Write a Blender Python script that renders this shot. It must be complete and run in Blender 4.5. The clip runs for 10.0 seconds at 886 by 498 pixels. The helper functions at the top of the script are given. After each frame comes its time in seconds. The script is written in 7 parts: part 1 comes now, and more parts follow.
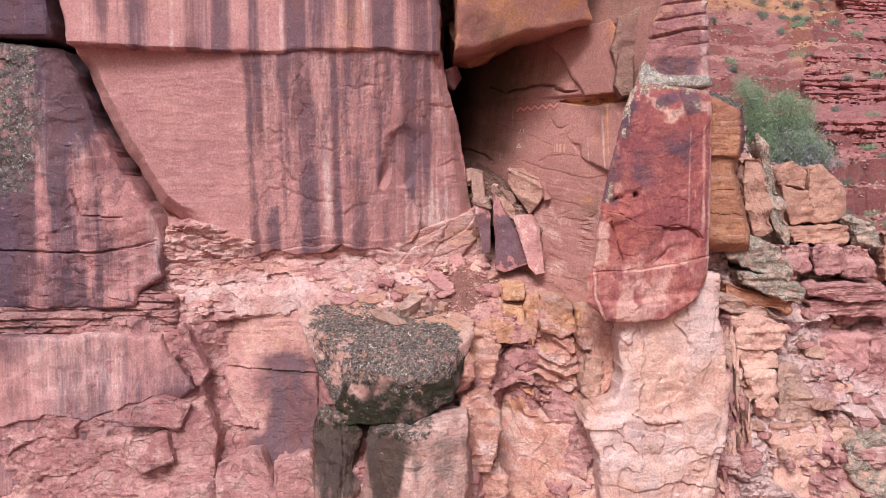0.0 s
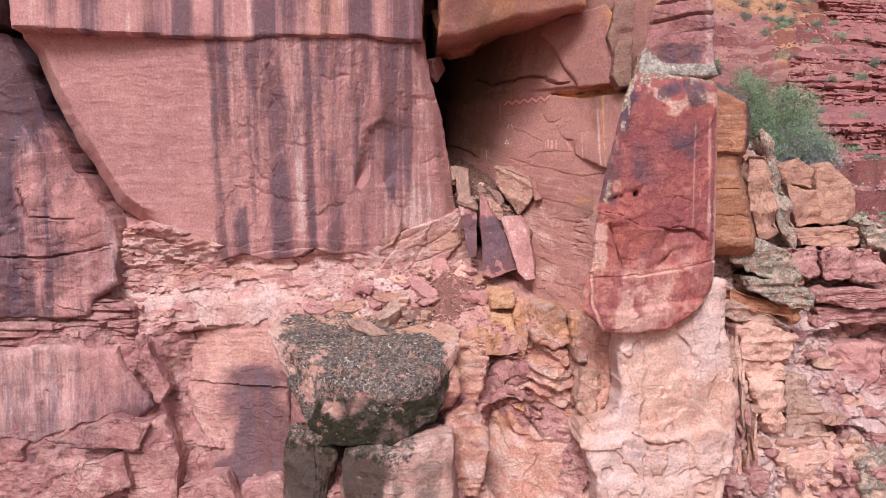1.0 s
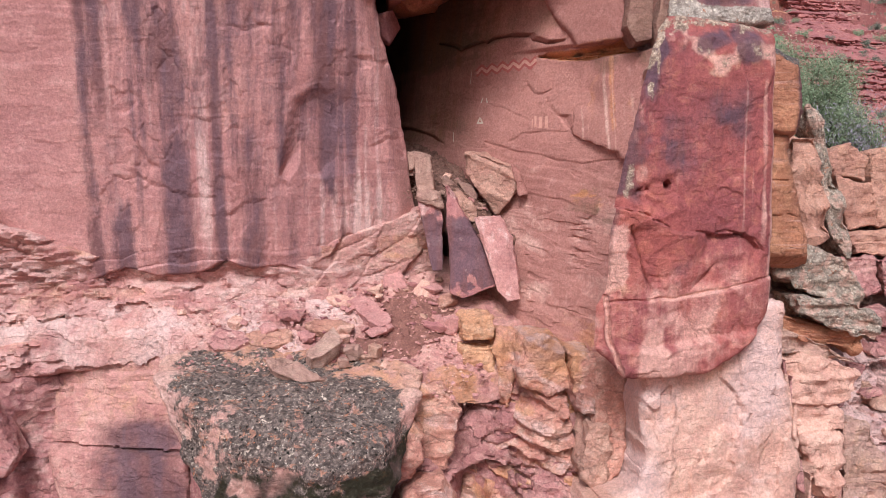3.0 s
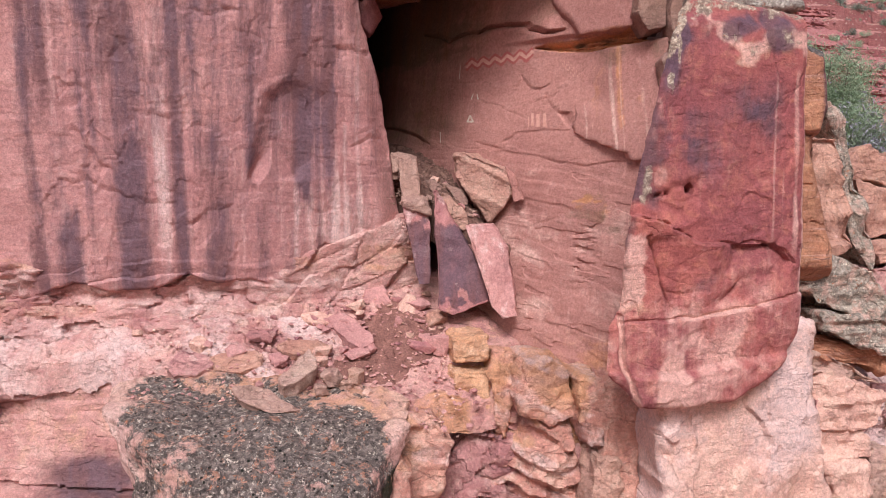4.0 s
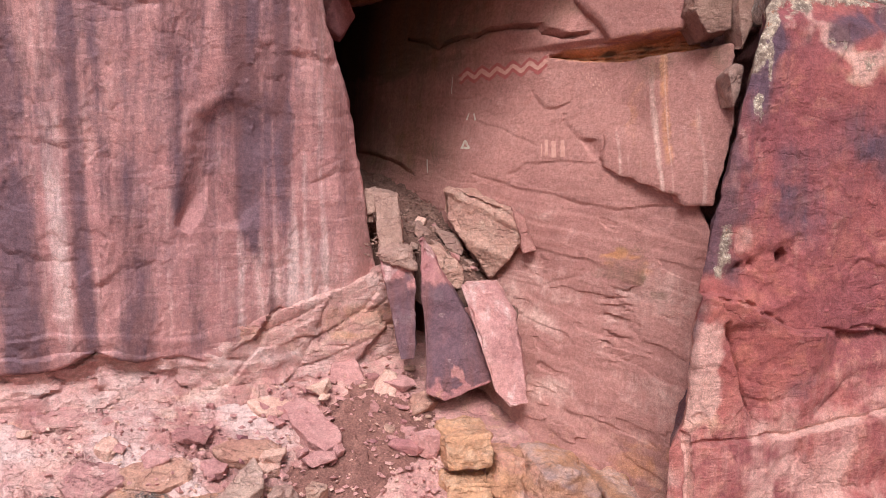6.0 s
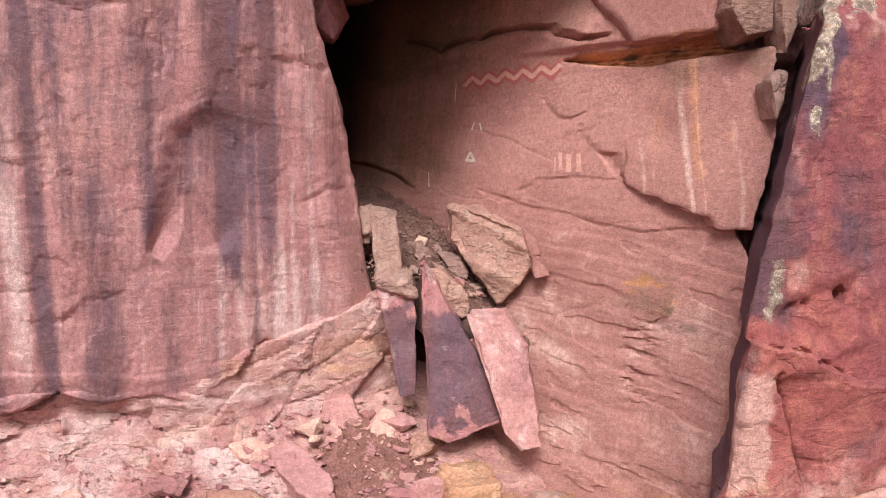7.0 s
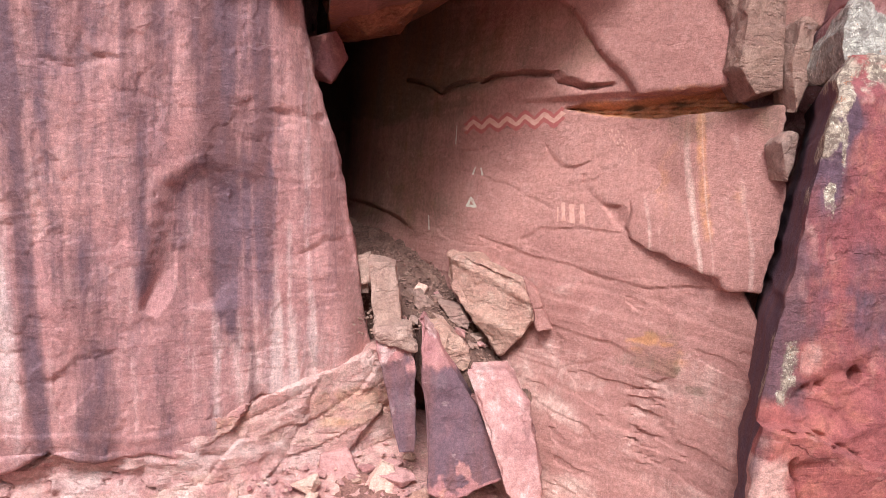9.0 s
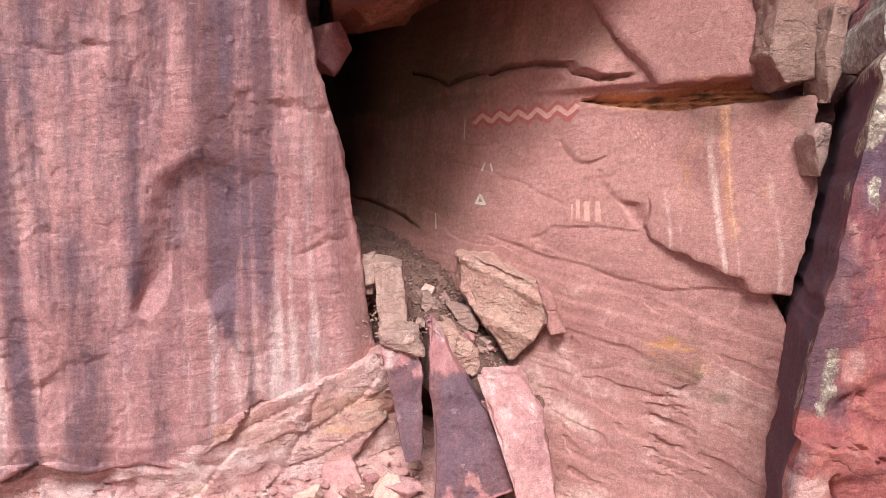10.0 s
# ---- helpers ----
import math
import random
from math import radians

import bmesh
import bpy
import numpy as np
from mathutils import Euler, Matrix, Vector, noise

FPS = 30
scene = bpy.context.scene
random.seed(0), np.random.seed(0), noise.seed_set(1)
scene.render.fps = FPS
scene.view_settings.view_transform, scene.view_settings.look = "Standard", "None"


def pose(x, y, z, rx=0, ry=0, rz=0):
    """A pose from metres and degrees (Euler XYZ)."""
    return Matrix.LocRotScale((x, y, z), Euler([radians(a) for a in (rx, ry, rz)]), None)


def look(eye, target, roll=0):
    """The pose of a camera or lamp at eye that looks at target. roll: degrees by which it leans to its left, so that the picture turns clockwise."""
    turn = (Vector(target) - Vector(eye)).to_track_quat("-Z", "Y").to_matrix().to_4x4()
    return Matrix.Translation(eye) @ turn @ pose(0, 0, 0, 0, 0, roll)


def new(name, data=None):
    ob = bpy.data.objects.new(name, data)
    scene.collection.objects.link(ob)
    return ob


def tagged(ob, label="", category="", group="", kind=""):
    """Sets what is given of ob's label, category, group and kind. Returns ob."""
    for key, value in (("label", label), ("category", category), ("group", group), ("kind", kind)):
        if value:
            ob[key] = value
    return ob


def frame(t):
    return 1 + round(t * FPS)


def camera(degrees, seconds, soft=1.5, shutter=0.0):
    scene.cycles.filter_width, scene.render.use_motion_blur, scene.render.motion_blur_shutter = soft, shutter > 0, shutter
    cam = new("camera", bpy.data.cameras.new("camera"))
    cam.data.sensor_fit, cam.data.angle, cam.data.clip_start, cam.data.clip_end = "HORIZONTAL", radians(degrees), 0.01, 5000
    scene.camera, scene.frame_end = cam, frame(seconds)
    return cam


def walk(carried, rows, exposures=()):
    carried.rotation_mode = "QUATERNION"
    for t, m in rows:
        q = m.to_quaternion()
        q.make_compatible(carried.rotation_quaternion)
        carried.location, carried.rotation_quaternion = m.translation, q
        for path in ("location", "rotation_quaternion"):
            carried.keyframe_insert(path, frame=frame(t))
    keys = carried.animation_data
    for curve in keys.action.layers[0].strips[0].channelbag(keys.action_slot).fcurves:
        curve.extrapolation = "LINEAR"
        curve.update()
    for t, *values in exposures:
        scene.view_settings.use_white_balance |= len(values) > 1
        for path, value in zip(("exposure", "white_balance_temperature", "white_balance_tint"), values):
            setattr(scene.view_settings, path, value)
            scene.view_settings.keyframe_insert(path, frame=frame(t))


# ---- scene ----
cam = camera(53.8, 10.0, soft=0.6)
PATH = [
    (0, (-0.087, 0.492, 6.32), (-0.077, 2.488, 6.186), 0.1),
    (0.5, (-0.089, 0.827, 6.295), (-0.055, 2.822, 6.163), 0.1),
    (1, (-0.098, 1.628, 6.265), (-0.046, 3.623, 6.137), 0.1),
    (1.5, (-0.08, 2.729, 6.254), (-0.014, 4.724, 6.129), 0.1),
    (2, (-0.048, 3.699, 6.219), (0.052, 5.693, 6.095), 0.1),
    (2.5, (-0.027, 4.486, 6.165), (0.106, 6.478, 6.043), 0.1),
    (2.7, (-0.011, 4.75, 6.149), (0.132, 6.741, 6.026), 0.1),
    (4, (-0.079, 6.19, 6.156), (0.135, 8.176, 6.045), 0.1),
    (4.5, (-0.066, 6.745, 6.198), (0.182, 8.727, 6.094), 0.1),
    (5, (-0.024, 7.322, 6.302), (0.234, 9.303, 6.199), 0.2),
    (5.5, (0.03, 7.895, 6.477), (0.29, 9.876, 6.377), 0.2),
    (7, (0.166, 9.176, 6.73), (0.422, 11.157, 6.629), 0.1),
    (7.5, (0.196, 9.341, 6.975), (0.448, 11.323, 6.881), 0.1),
    (8, (0.206, 9.375, 7.144), (0.459, 11.357, 7.052), 0.1),
    (8.5, (0.193, 9.358, 7.145), (0.449, 11.34, 7.053), 0.1),
    (9, (0.177, 9.347, 7.108), (0.435, 11.328, 7.014), 0.2),
    (9.5, (0.16, 9.463, 7.097), (0.419, 11.444, 7.002), 0.2),
    (10, (0.176, 9.675, 7.091), (0.428, 11.657, 6.996), 0.2),
]
walk(cam, [(t, look(eye, target, roll)) for t, eye, target, roll in PATH],
     [(0, 0.32, 5850, 12), (4, 0.33, 5850, 12), (5.5, 0.41, 5800, 11.5), (7, 0.57, 5850, 7), (8, 0.79, 5600, 4.5), (10, 0.81, 5550, 4.5)])

# ---- world, sun, exposure ----
SUN_EL, SUN_AZ = 41.0, 193.0
world = bpy.data.worlds.new("sky")
scene.world = world
world.use_nodes = True
wn = world.node_tree.nodes
wl = world.node_tree.links
sky = wn.new("ShaderNodeTexSky")
sky.sky_type = "NISHITA"
sky.sun_disc = False
sky.sun_elevation = radians(SUN_EL)
sky.sun_rotation = radians(SUN_AZ)
sky.dust_density = 4.0
sky.air_density = 1.0
wn["Background"].inputs["Strength"].default_value = 0.092
wl.new(sky.outputs[0], wn["Background"].inputs["Color"])
sun_data = bpy.data.lights.new("sun", "SUN")
sun_data.energy = 2.75
sun_data.angle = radians(20)
sun_data.color = (1.0, 0.97, 0.93)
sun = new("sun", sun_data)
sun.matrix_world = look((-5.0, -10, 27.5), (0.5, 15, 5))


# ---- number noise ----
def rnd2(ix, iy, seed):
    a = ix.astype(np.int64).astype(np.uint32) * np.uint32(374761393) + iy.astype(np.int64).astype(np.uint32) * np.uint32(668265263)
    a = a + np.uint32((seed * 2246822519 + 12345) % 4294967296)
    a = (a ^ (a >> np.uint32(13))) * np.uint32(1274126177)
    a = (a ^ (a >> np.uint32(15))) * np.uint32(2654435761)
    a = a ^ (a >> np.uint32(16))
    return a.astype(np.float64) / 4294967296.0


def vnoise(x, y, seed=0):
    ix, iy = np.floor(x), np.floor(y)
    fx, fy = x - ix, y - iy
    fx = fx * fx * fx * (fx * (fx * 6 - 15) + 10)
    fy = fy * fy * fy * (fy * (fy * 6 - 15) + 10)
    a, b = rnd2(ix, iy, seed), rnd2(ix + 1, iy, seed)
    c, d = rnd2(ix, iy + 1, seed), rnd2(ix + 1, iy + 1, seed)
    return (a + (b - a) * fx) * (1 - fy) + (c + (d - c) * fx) * fy - 0.5


def fbm(x, y, octaves=5, seed=0, gain=0.5):
    """Layered noise about zero, roughly within plus and minus 0.5."""
    total, amp = np.zeros_like(x, dtype=float), 1.0
    cx, cy = x, y
    for k in range(octaves):
        total += amp * vnoise(cx, cy, seed + 17 * k)
        cx, cy = (cx * 0.8 - cy * 0.6) * 2.03 + 3.1, (cx * 0.6 + cy * 0.8) * 2.03 + 1.7
        amp *= gain
    return total


def flat_fbm(x, y, octaves=5, seed=0, gain=0.5):
    """Layered noise without the turn between octaves, for bedding and streaks."""
    total, amp = np.zeros_like(x, dtype=float), 1.0
    for k in range(octaves):
        f = 2.07 ** k
        total += amp * vnoise(x * f + 5.3 * k, y * f + 2.9 * k, seed + 31 * k)
        amp *= gain
    return total


def vnoise3(x, y, z, seed=0):
    iz = np.floor(z)
    f = z - iz
    f = f * f * (3 - 2 * f)
    out = 0
    for k, w in ((0, 1 - f), (1, f)):
        sx = (iz + k) * 57.31
        out = out + w * vnoise(x + np.mod(sx, 977.0), y + np.mod(sx * 1.7, 991.0), seed)
    return out


def fbm3(x, y, z, octaves=4, seed=0, gain=0.5):
    total, amp, f = 0, 1.0, 1.0
    for k in range(octaves):
        total = total + amp * vnoise3(x * f + 3.7 * k, y * f, z * f + 1.3 * k, seed + 13 * k)
        f *= 2.05
        amp *= gain
    return total


def cells(x, y, seed=0):
    """Voronoi cells: nearest and second distance, offset from the cell's heart, three random numbers for the cell."""
    ix, iy = np.floor(x), np.floor(y)
    best = np.full(x.shape, 9.0)
    second = np.full(x.shape, 9.0)
    bx, by = np.zeros_like(x), np.zeros_like(x)
    bi, bj = np.zeros_like(x), np.zeros_like(x)
    for i in (-1, 0, 1):
        for j in (-1, 0, 1):
            cx, cy = ix + i, iy + j
            px = cx + 0.1 + 0.8 * rnd2(cx, cy, seed)
            py = cy + 0.1 + 0.8 * rnd2(cx, cy, seed + 1)
            d = np.hypot(x - px, y - py)
            near = d < best
            second = np.where(near, best, np.minimum(second, d))
            best = np.where(near, d, best)
            bx, by = np.where(near, x - px, bx), np.where(near, y - py, by)
            bi, bj = np.where(near, cx, bi), np.where(near, cy, bj)
    return best, second, bx, by, rnd2(bi, bj, seed + 2), rnd2(bi, bj, seed + 3), rnd2(bi, bj, seed + 4)


def smooth(a, b, x):
    t = np.clip((x - a) / (b - a), 0, 1)
    return t * t * (3 - 2 * t)


def chunks(x, z, sx, sz, amp, tilt, seed, crack=0.03, warp=0.35):
    """Broken rock: tilted facets of size sx by sz metres with cracks between them."""
    u = x / sx + warp * fbm(x / sx * 1.3, z / sz * 1.3, 3, seed + 50)
    v = z / sz + warp * fbm(x / sx * 1.3, z / sz * 1.3, 3, seed + 60)
    d1, d2, dx, dz, r1, r2, r3 = cells(u, v, seed)
    edge = d2 - d1
    return amp * (r1 - 0.5) + tilt * (dx * (r2 - 0.5) + dz * (r3 - 0.5)) + crack * (1 - smooth(0.0, 0.09, edge))


def beds(x, z, period, amp, seed, dip=0.0, wobble=0.3, crack=0.4):
    """Bedding: layers that stand out or lie back by turns, with a groove between them."""
    w = (z - dip * x) / period + wobble * fbm(x * 0.5, z * 0.7, 3, seed) + 0.12 * fbm(x * 3, z * 3, 2, seed + 9)
    k = np.floor(w)
    f = w - k
    part = np.floor(x / (period * 5) + 3.0 * rnd2(k, k * 0, seed + 4))
    r = 0.65 * rnd2(k, k * 0 + 7, seed) + 0.35 * rnd2(k, part, seed + 1)
    edge = np.minimum(f, 1 - f)
    return amp * (r - 0.5) + crack * amp * (1 - smooth(0.02, 0.16, edge))


def layers(x, z, period, amp, dip, seed, wobble=0.9):
    """Thin rock layers, one lapping over the next, that wander, swell and die out along their length."""
    w = (z - dip * x) / period + wobble * fbm(x * 0.9, z * 0.9, 4, seed) + 0.25 * fbm(x * 4, z * 4, 3, seed + 3)
    k = np.floor(w)
    f = w - k
    a = 0.35 + 1.3 * vnoise(x * 1.1 + 7.7 * rnd2(k, k * 0, seed + 5), k * 3.3, seed + 6)
    saw = np.where(f < 0.82, f / 0.82, (1 - f) / 0.18)
    return amp * np.clip(a, 0, 1.2) * (0.5 - saw)


def outline_distance(poly, u, v):
    """Signed distance to a polygon, positive inside."""
    best = np.full(u.shape, 1e9)
    inside = np.zeros(u.shape, bool)
    n = len(poly)
    for i in range(n):
        ax, ay = poly[i]
        bx, by = poly[(i + 1) % n]
        ex, ey = bx - ax, by - ay
        t = np.clip(((u - ax) * ex + (v - ay) * ey) / (ex * ex + ey * ey + 1e-12), 0, 1)
        best = np.minimum(best, (u - ax - t * ex) ** 2 + (v - ay - t * ey) ** 2)
        if ay != by:
            hit = ((ay > v) != (by > v)) & (u < ex * (v - ay) / ey + ax)
            inside ^= hit
    d = np.sqrt(best)
    return np.where(inside, d, -d)


def dent(poly, x, z, depth, soft=0.05, jag=0.03, seed=3):
    """A sunken patch of that outline."""
    s = outline_distance(poly, x, z) + jag * fbm(x * 5, z * 5, 3, seed)
    return depth * smooth(-soft * 0.3, soft, s)


def crack_line(points, x, z, width=0.015, depth=0.08, seed=5, jag=0.03):
    """A groove along a line."""
    wx = x + jag * fbm(x * 6, z * 6, 3, seed)
    wz = z + jag * fbm(x * 6, z * 6, 3, seed + 3)
    best = np.full(x.shape, 1e9)
    for (ax, ay), (bx, by) in zip(points, points[1:]):
        ex, ey = bx - ax, by - ay
        t = np.clip(((wx - ax) * ex + (wz - ay) * ey) / (ex * ex + ey * ey), 0, 1)
        best = np.minimum(best, np.hypot(wx - ax - t * ex, wz - ay - t * ey))
    return depth * (1 - smooth(width * 0.3, width, best))


def scarp(points, x, z, depth, reach, side=1, seed=6, jag=0.03, soft=0.03):
    """A step along a line: full depth at the line, dying away over reach on one side of it (side 1: left of its run)."""
    wx = x + jag * fbm(x * 6, z * 6, 3, seed)
    wz = z + jag * fbm(x * 6, z * 6, 3, seed + 3)
    best = np.full(x.shape, 1e9)
    sgn = np.zeros_like(x)
    for (ax, ay), (bx, by) in zip(points, points[1:]):
        ex, ey = bx - ax, by - ay
        n = math.hypot(ex, ey)
        t = np.clip(((wx - ax) * ex + (wz - ay) * ey) / (n * n), 0, 1)
        d = np.hypot(wx - ax - t * ex, wz - ay - t * ey)
        c = (ex * (wz - ay) - ey * (wx - ax)) / n
        near = d < best
        best, sgn = np.where(near, d, best), np.where(near, c, sgn)
    (ax, ay), (bx, by) = points[0], points[-1]
    n2 = (bx - ax) ** 2 + (by - ay) ** 2
    along = ((wx - ax) * (bx - ax) + (wz - ay) * (by - ay)) / n2
    ends = smooth(0.0, 0.12, along) * smooth(1.0, 0.88, along)
    return depth * ends * smooth(0, soft, side * sgn) * np.exp(-best / reach)


# ---- meshes ----
def mesh_object(name, verts, faces, mat, stain=None, parent=None, sharp=38, flat=False):
    """One object from arrays of vertices and of quads or triangles (a list of arrays)."""
    me = bpy.data.meshes.new(name)
    sizes = np.concatenate([np.full(len(f), f.shape[1], np.int32) for f in faces])
    loops = np.concatenate([f.ravel() for f in faces]).astype(np.int32)
    starts = np.concatenate([[0], np.cumsum(sizes)[:-1]]).astype(np.int32)
    me.vertices.add(len(verts))
    me.vertices.foreach_set("co", np.asarray(verts, np.float32).ravel())
    me.loops.add(len(loops))
    me.loops.foreach_set("vertex_index", loops)
    me.polygons.add(len(sizes))
    me.polygons.foreach_set("loop_start", starts)
    me.polygons.foreach_set("use_smooth", np.full(len(sizes), not flat))
    me.update(calc_edges=True)
    me.validate()
    if not flat:
        me.set_sharp_from_angle(angle=radians(sharp))
    if stain is not None:
        at = me.attributes.new("stain", "FLOAT_COLOR", "POINT")
        at.data.foreach_set("color", np.clip(stain, 0, 1).astype(np.float32).ravel())
    me.materials.append(mat)
    ob = new(name, me)
    if parent:
        ob.parent = parent
    return ob


def sheet(name, poly, h, front, mat, back=1.0, jag=0.03, grain=3.0, rnd=0.06, side=0.05, seed=0, axis="y", stain=None, parent=None,
          lean=(0.0, 0.0), sharp=38, lean_to=99.0):
    """A rock with one worked-out face: the face is front(u, v, s) over the outline (u, v); its sides go back from the outline.
    axis y: u, v are x, z and the face looks along -y; axis z: u, v are x, y and the face looks up."""
    pu = [p[0] for p in poly]
    pv = [p[1] for p in poly]
    m = 2 * h + jag
    nu, nv = int((max(pu) - min(pu) + 2 * m) / h) + 2, int((max(pv) - min(pv) + 2 * m) / h) + 2
    U, V = np.meshgrid(min(pu) - m + h * np.arange(nu), min(pv) - m + h * np.arange(nv))

    def dist(a, b):
        return outline_distance(poly, a, b) + jag * 1.6 * fbm(a * grain, b * grain, 4, seed + 90, 0.6)

    S = dist(U, V)
    near = np.abs(S) < 0.72 * h
    a, b = U[near], V[near]
    for _ in range(2):
        e = h * 0.15
        s0 = dist(a, b)
        gx, gy = (dist(a + e, b) - s0) / e, (dist(a, b + e) - s0) / e
        g = np.maximum(gx * gx + gy * gy, 0.25)
        a, b = a - np.clip(s0 * gx / g, -h, h), b - np.clip(s0 * gy / g, -h, h)
    U[near], V[near], S[near] = a, b, 0.0
    ok = S >= 0
    idx = np.arange(nu * nv).reshape(nv, nu)
    q = np.stack([idx[:-1, :-1], idx[:-1, 1:], idx[1:, 1:], idx[1:, :-1]], -1).reshape(-1, 4)
    okf, nearf = ok.ravel(), near.ravel()
    q = q[okf[q].all(1) & ~nearf[q].all(1)]
    used = np.unique(q)
    remap = np.zeros(nu * nv, np.int64)
    remap[used] = np.arange(len(used))
    q = remap[q]
    u, v, s = U.ravel()[used], V.ravel()[used], S.ravel()[used]
    d = front(u, v, s)
    k = np.clip(1 - s / max(rnd, 1e-6), 0, 1)
    fall = rnd * (1 - np.sqrt(1 - np.minimum(k * k, 0.995)))
    sign = 1.0 if axis == "y" else -1.0
    d = d + sign * fall
    e = np.concatenate([q[:, [0, 1]], q[:, [1, 2]], q[:, [2, 3]], q[:, [3, 0]]])
    key = np.sort(e, 1)
    code = key[:, 0] * (len(u) + 1) + key[:, 1]
    _, first, count = np.unique(code, return_index=True, return_counts=True)
    rim = e[first[count == 1]]
    rv = np.unique(rim)
    pos = np.zeros(len(u), np.int64)
    pos[rv] = np.arange(len(rv))
    us, vs, ds, faces = [u], [v], [d], [q]
    prev, base = rv, len(u)
    fr = (0.02, 0.06, 0.13, 0.25, 0.45, 0.7, 1.0)
    for n, f in enumerate(fr):
        t = f * back
        uu = u[rv] + side * fbm(u[rv] * 4 + t * 5, v[rv] * 4 + t * 3, 3, seed + 70) * min(1, t / 0.1 + 0.2) + lean[0] * t * smooth(lean_to + 0.2, lean_to - 0.2, u[rv])
        vv = v[rv] + side * fbm(u[rv] * 4 - t * 5, v[rv] * 4 + t * 4, 3, seed + 80) * min(1, t / 0.1 + 0.2) + lean[1] * t
        us.append(uu), vs.append(vv), ds.append(d[rv] + sign * t)
        cur = base + np.arange(len(rv))
        A, B = pos[rim[:, 0]], pos[rim[:, 1]]
        faces.append(np.stack([prev[B], prev[A], cur[A], cur[B]], -1))
        prev, base = cur, base + len(rv)
    u, v, d = np.concatenate(us), np.concatenate(vs), np.concatenate(ds)
    verts = np.stack([u, d, v] if axis == "y" else [u, v, d], -1)
    st = stain(verts[:, 0], verts[:, 1], verts[:, 2]) if stain else np.zeros((len(verts), 4))
    return mesh_object(name, verts, [np.concatenate(faces)], mat, st, parent, sharp)


def hull_stone(points, levels=3, bevel=0.03, rough=0.02, freq=6.0, seed=0, bed=0.0, dip=0.0):
    """Vertices and triangles of a stone: the hull of some corners, its edges worn, its faces uneven."""
    bm = bmesh.new()
    for p in points:
        bm.verts.new(p)
    res = bmesh.ops.convex_hull(bm, input=bm.verts)
    bmesh.ops.delete(bm, geom=[g for g in res["geom_interior"] if isinstance(g, bmesh.types.BMVert)], context="VERTS")
    bmesh.ops.dissolve_limit(bm, angle_limit=radians(6), verts=bm.verts, edges=bm.edges)
    if bevel > 0:
        bmesh.ops.bevel(bm, geom=list(bm.edges), offset=bevel, segments=2, profile=0.6, affect="EDGES", clamp_overlap=True)
    bmesh.ops.triangulate(bm, faces=bm.faces)
    bm.verts.index_update()
    V = np.array([v.co[:] for v in bm.verts])
    T = np.array([[v.index for v in f.verts] for f in bm.faces])
    bm.free()
    for _ in range(levels):
        e = np.concatenate([T[:, [0, 1]], T[:, [1, 2]], T[:, [2, 0]]])
        key = np.sort(e, 1)
        code, inv = np.unique(key[:, 0] * 10000000 + key[:, 1], return_inverse=True)
        mids = (V[code // 10000000] + V[code % 10000000]) / 2
        inv = inv.ravel() + len(V)
        n = len(T)
        ab, bc, ca = inv[:n], inv[n:2 * n], inv[2 * n:]
        V = np.concatenate([V, mids])
        T = np.concatenate([np.stack([T[:, 0], ab, ca], 1), np.stack([ab, T[:, 1], bc], 1), np.stack([ca, bc, T[:, 2]], 1), np.stack([ab, bc, ca], 1)])
    fn = np.cross(V[T[:, 1]] - V[T[:, 0]], V[T[:, 2]] - V[T[:, 0]])
    N = np.zeros_like(V)
    for c in range(3):
        np.add.at(N, T[:, c], fn)
    N /= np.maximum(np.linalg.norm(N, axis=1), 1e-12)[:, None]
    k = rough * 2 * fbm3(V[:, 0] * freq, V[:, 1] * freq, V[:, 2] * freq, 5, seed, 0.55)
    if bed:
        k += bed * vnoise((V[:, 2] - dip * V[:, 0]) * 14 + fbm3(V[:, 0] * 2, V[:, 1] * 2, V[:, 2] * 2, 2, seed), V[:, 2] * 0 + 0.5, seed + 5) * (1 - np.abs(N[:, 2]))
    return V + N * k[:, None], T


def stone(name, points, mat, label="", category="rock", group="", levels=3, bevel=0.03, rough=0.02, freq=6.0, seed=0, bed=0.0, stain=None, parent=None, kind="", dip=0.0):
    V, T = hull_stone(points, levels, bevel, rough, freq, seed, bed, dip)
    st = stain(V[:, 0], V[:, 1], V[:, 2]) if stain else np.zeros((len(V), 4))
    ob = mesh_object(name, V, [T], mat, st, parent, 32)
    if label:
        tagged(ob, label, category, group, kind)
    return ob


def prism(outline, y0, depth, lean=(0.0, 0.0), shrink=0.92, slope=0.0):
    """Corners of a slab: an outline in x, z at y0 (sloping back by slope with height) and again at a depth behind it."""
    cx = sum(p[0] for p in outline) / len(outline)
    cz = sum(p[1] for p in outline) / len(outline)
    out = []
    for x, z in outline:
        y = y0 + slope * (z - cz)
        out.append((x, y, z))
        out.append((cx + (x - cx) * shrink + lean[0], y + depth, cz + (z - cz) * shrink + lean[1]))
    return out


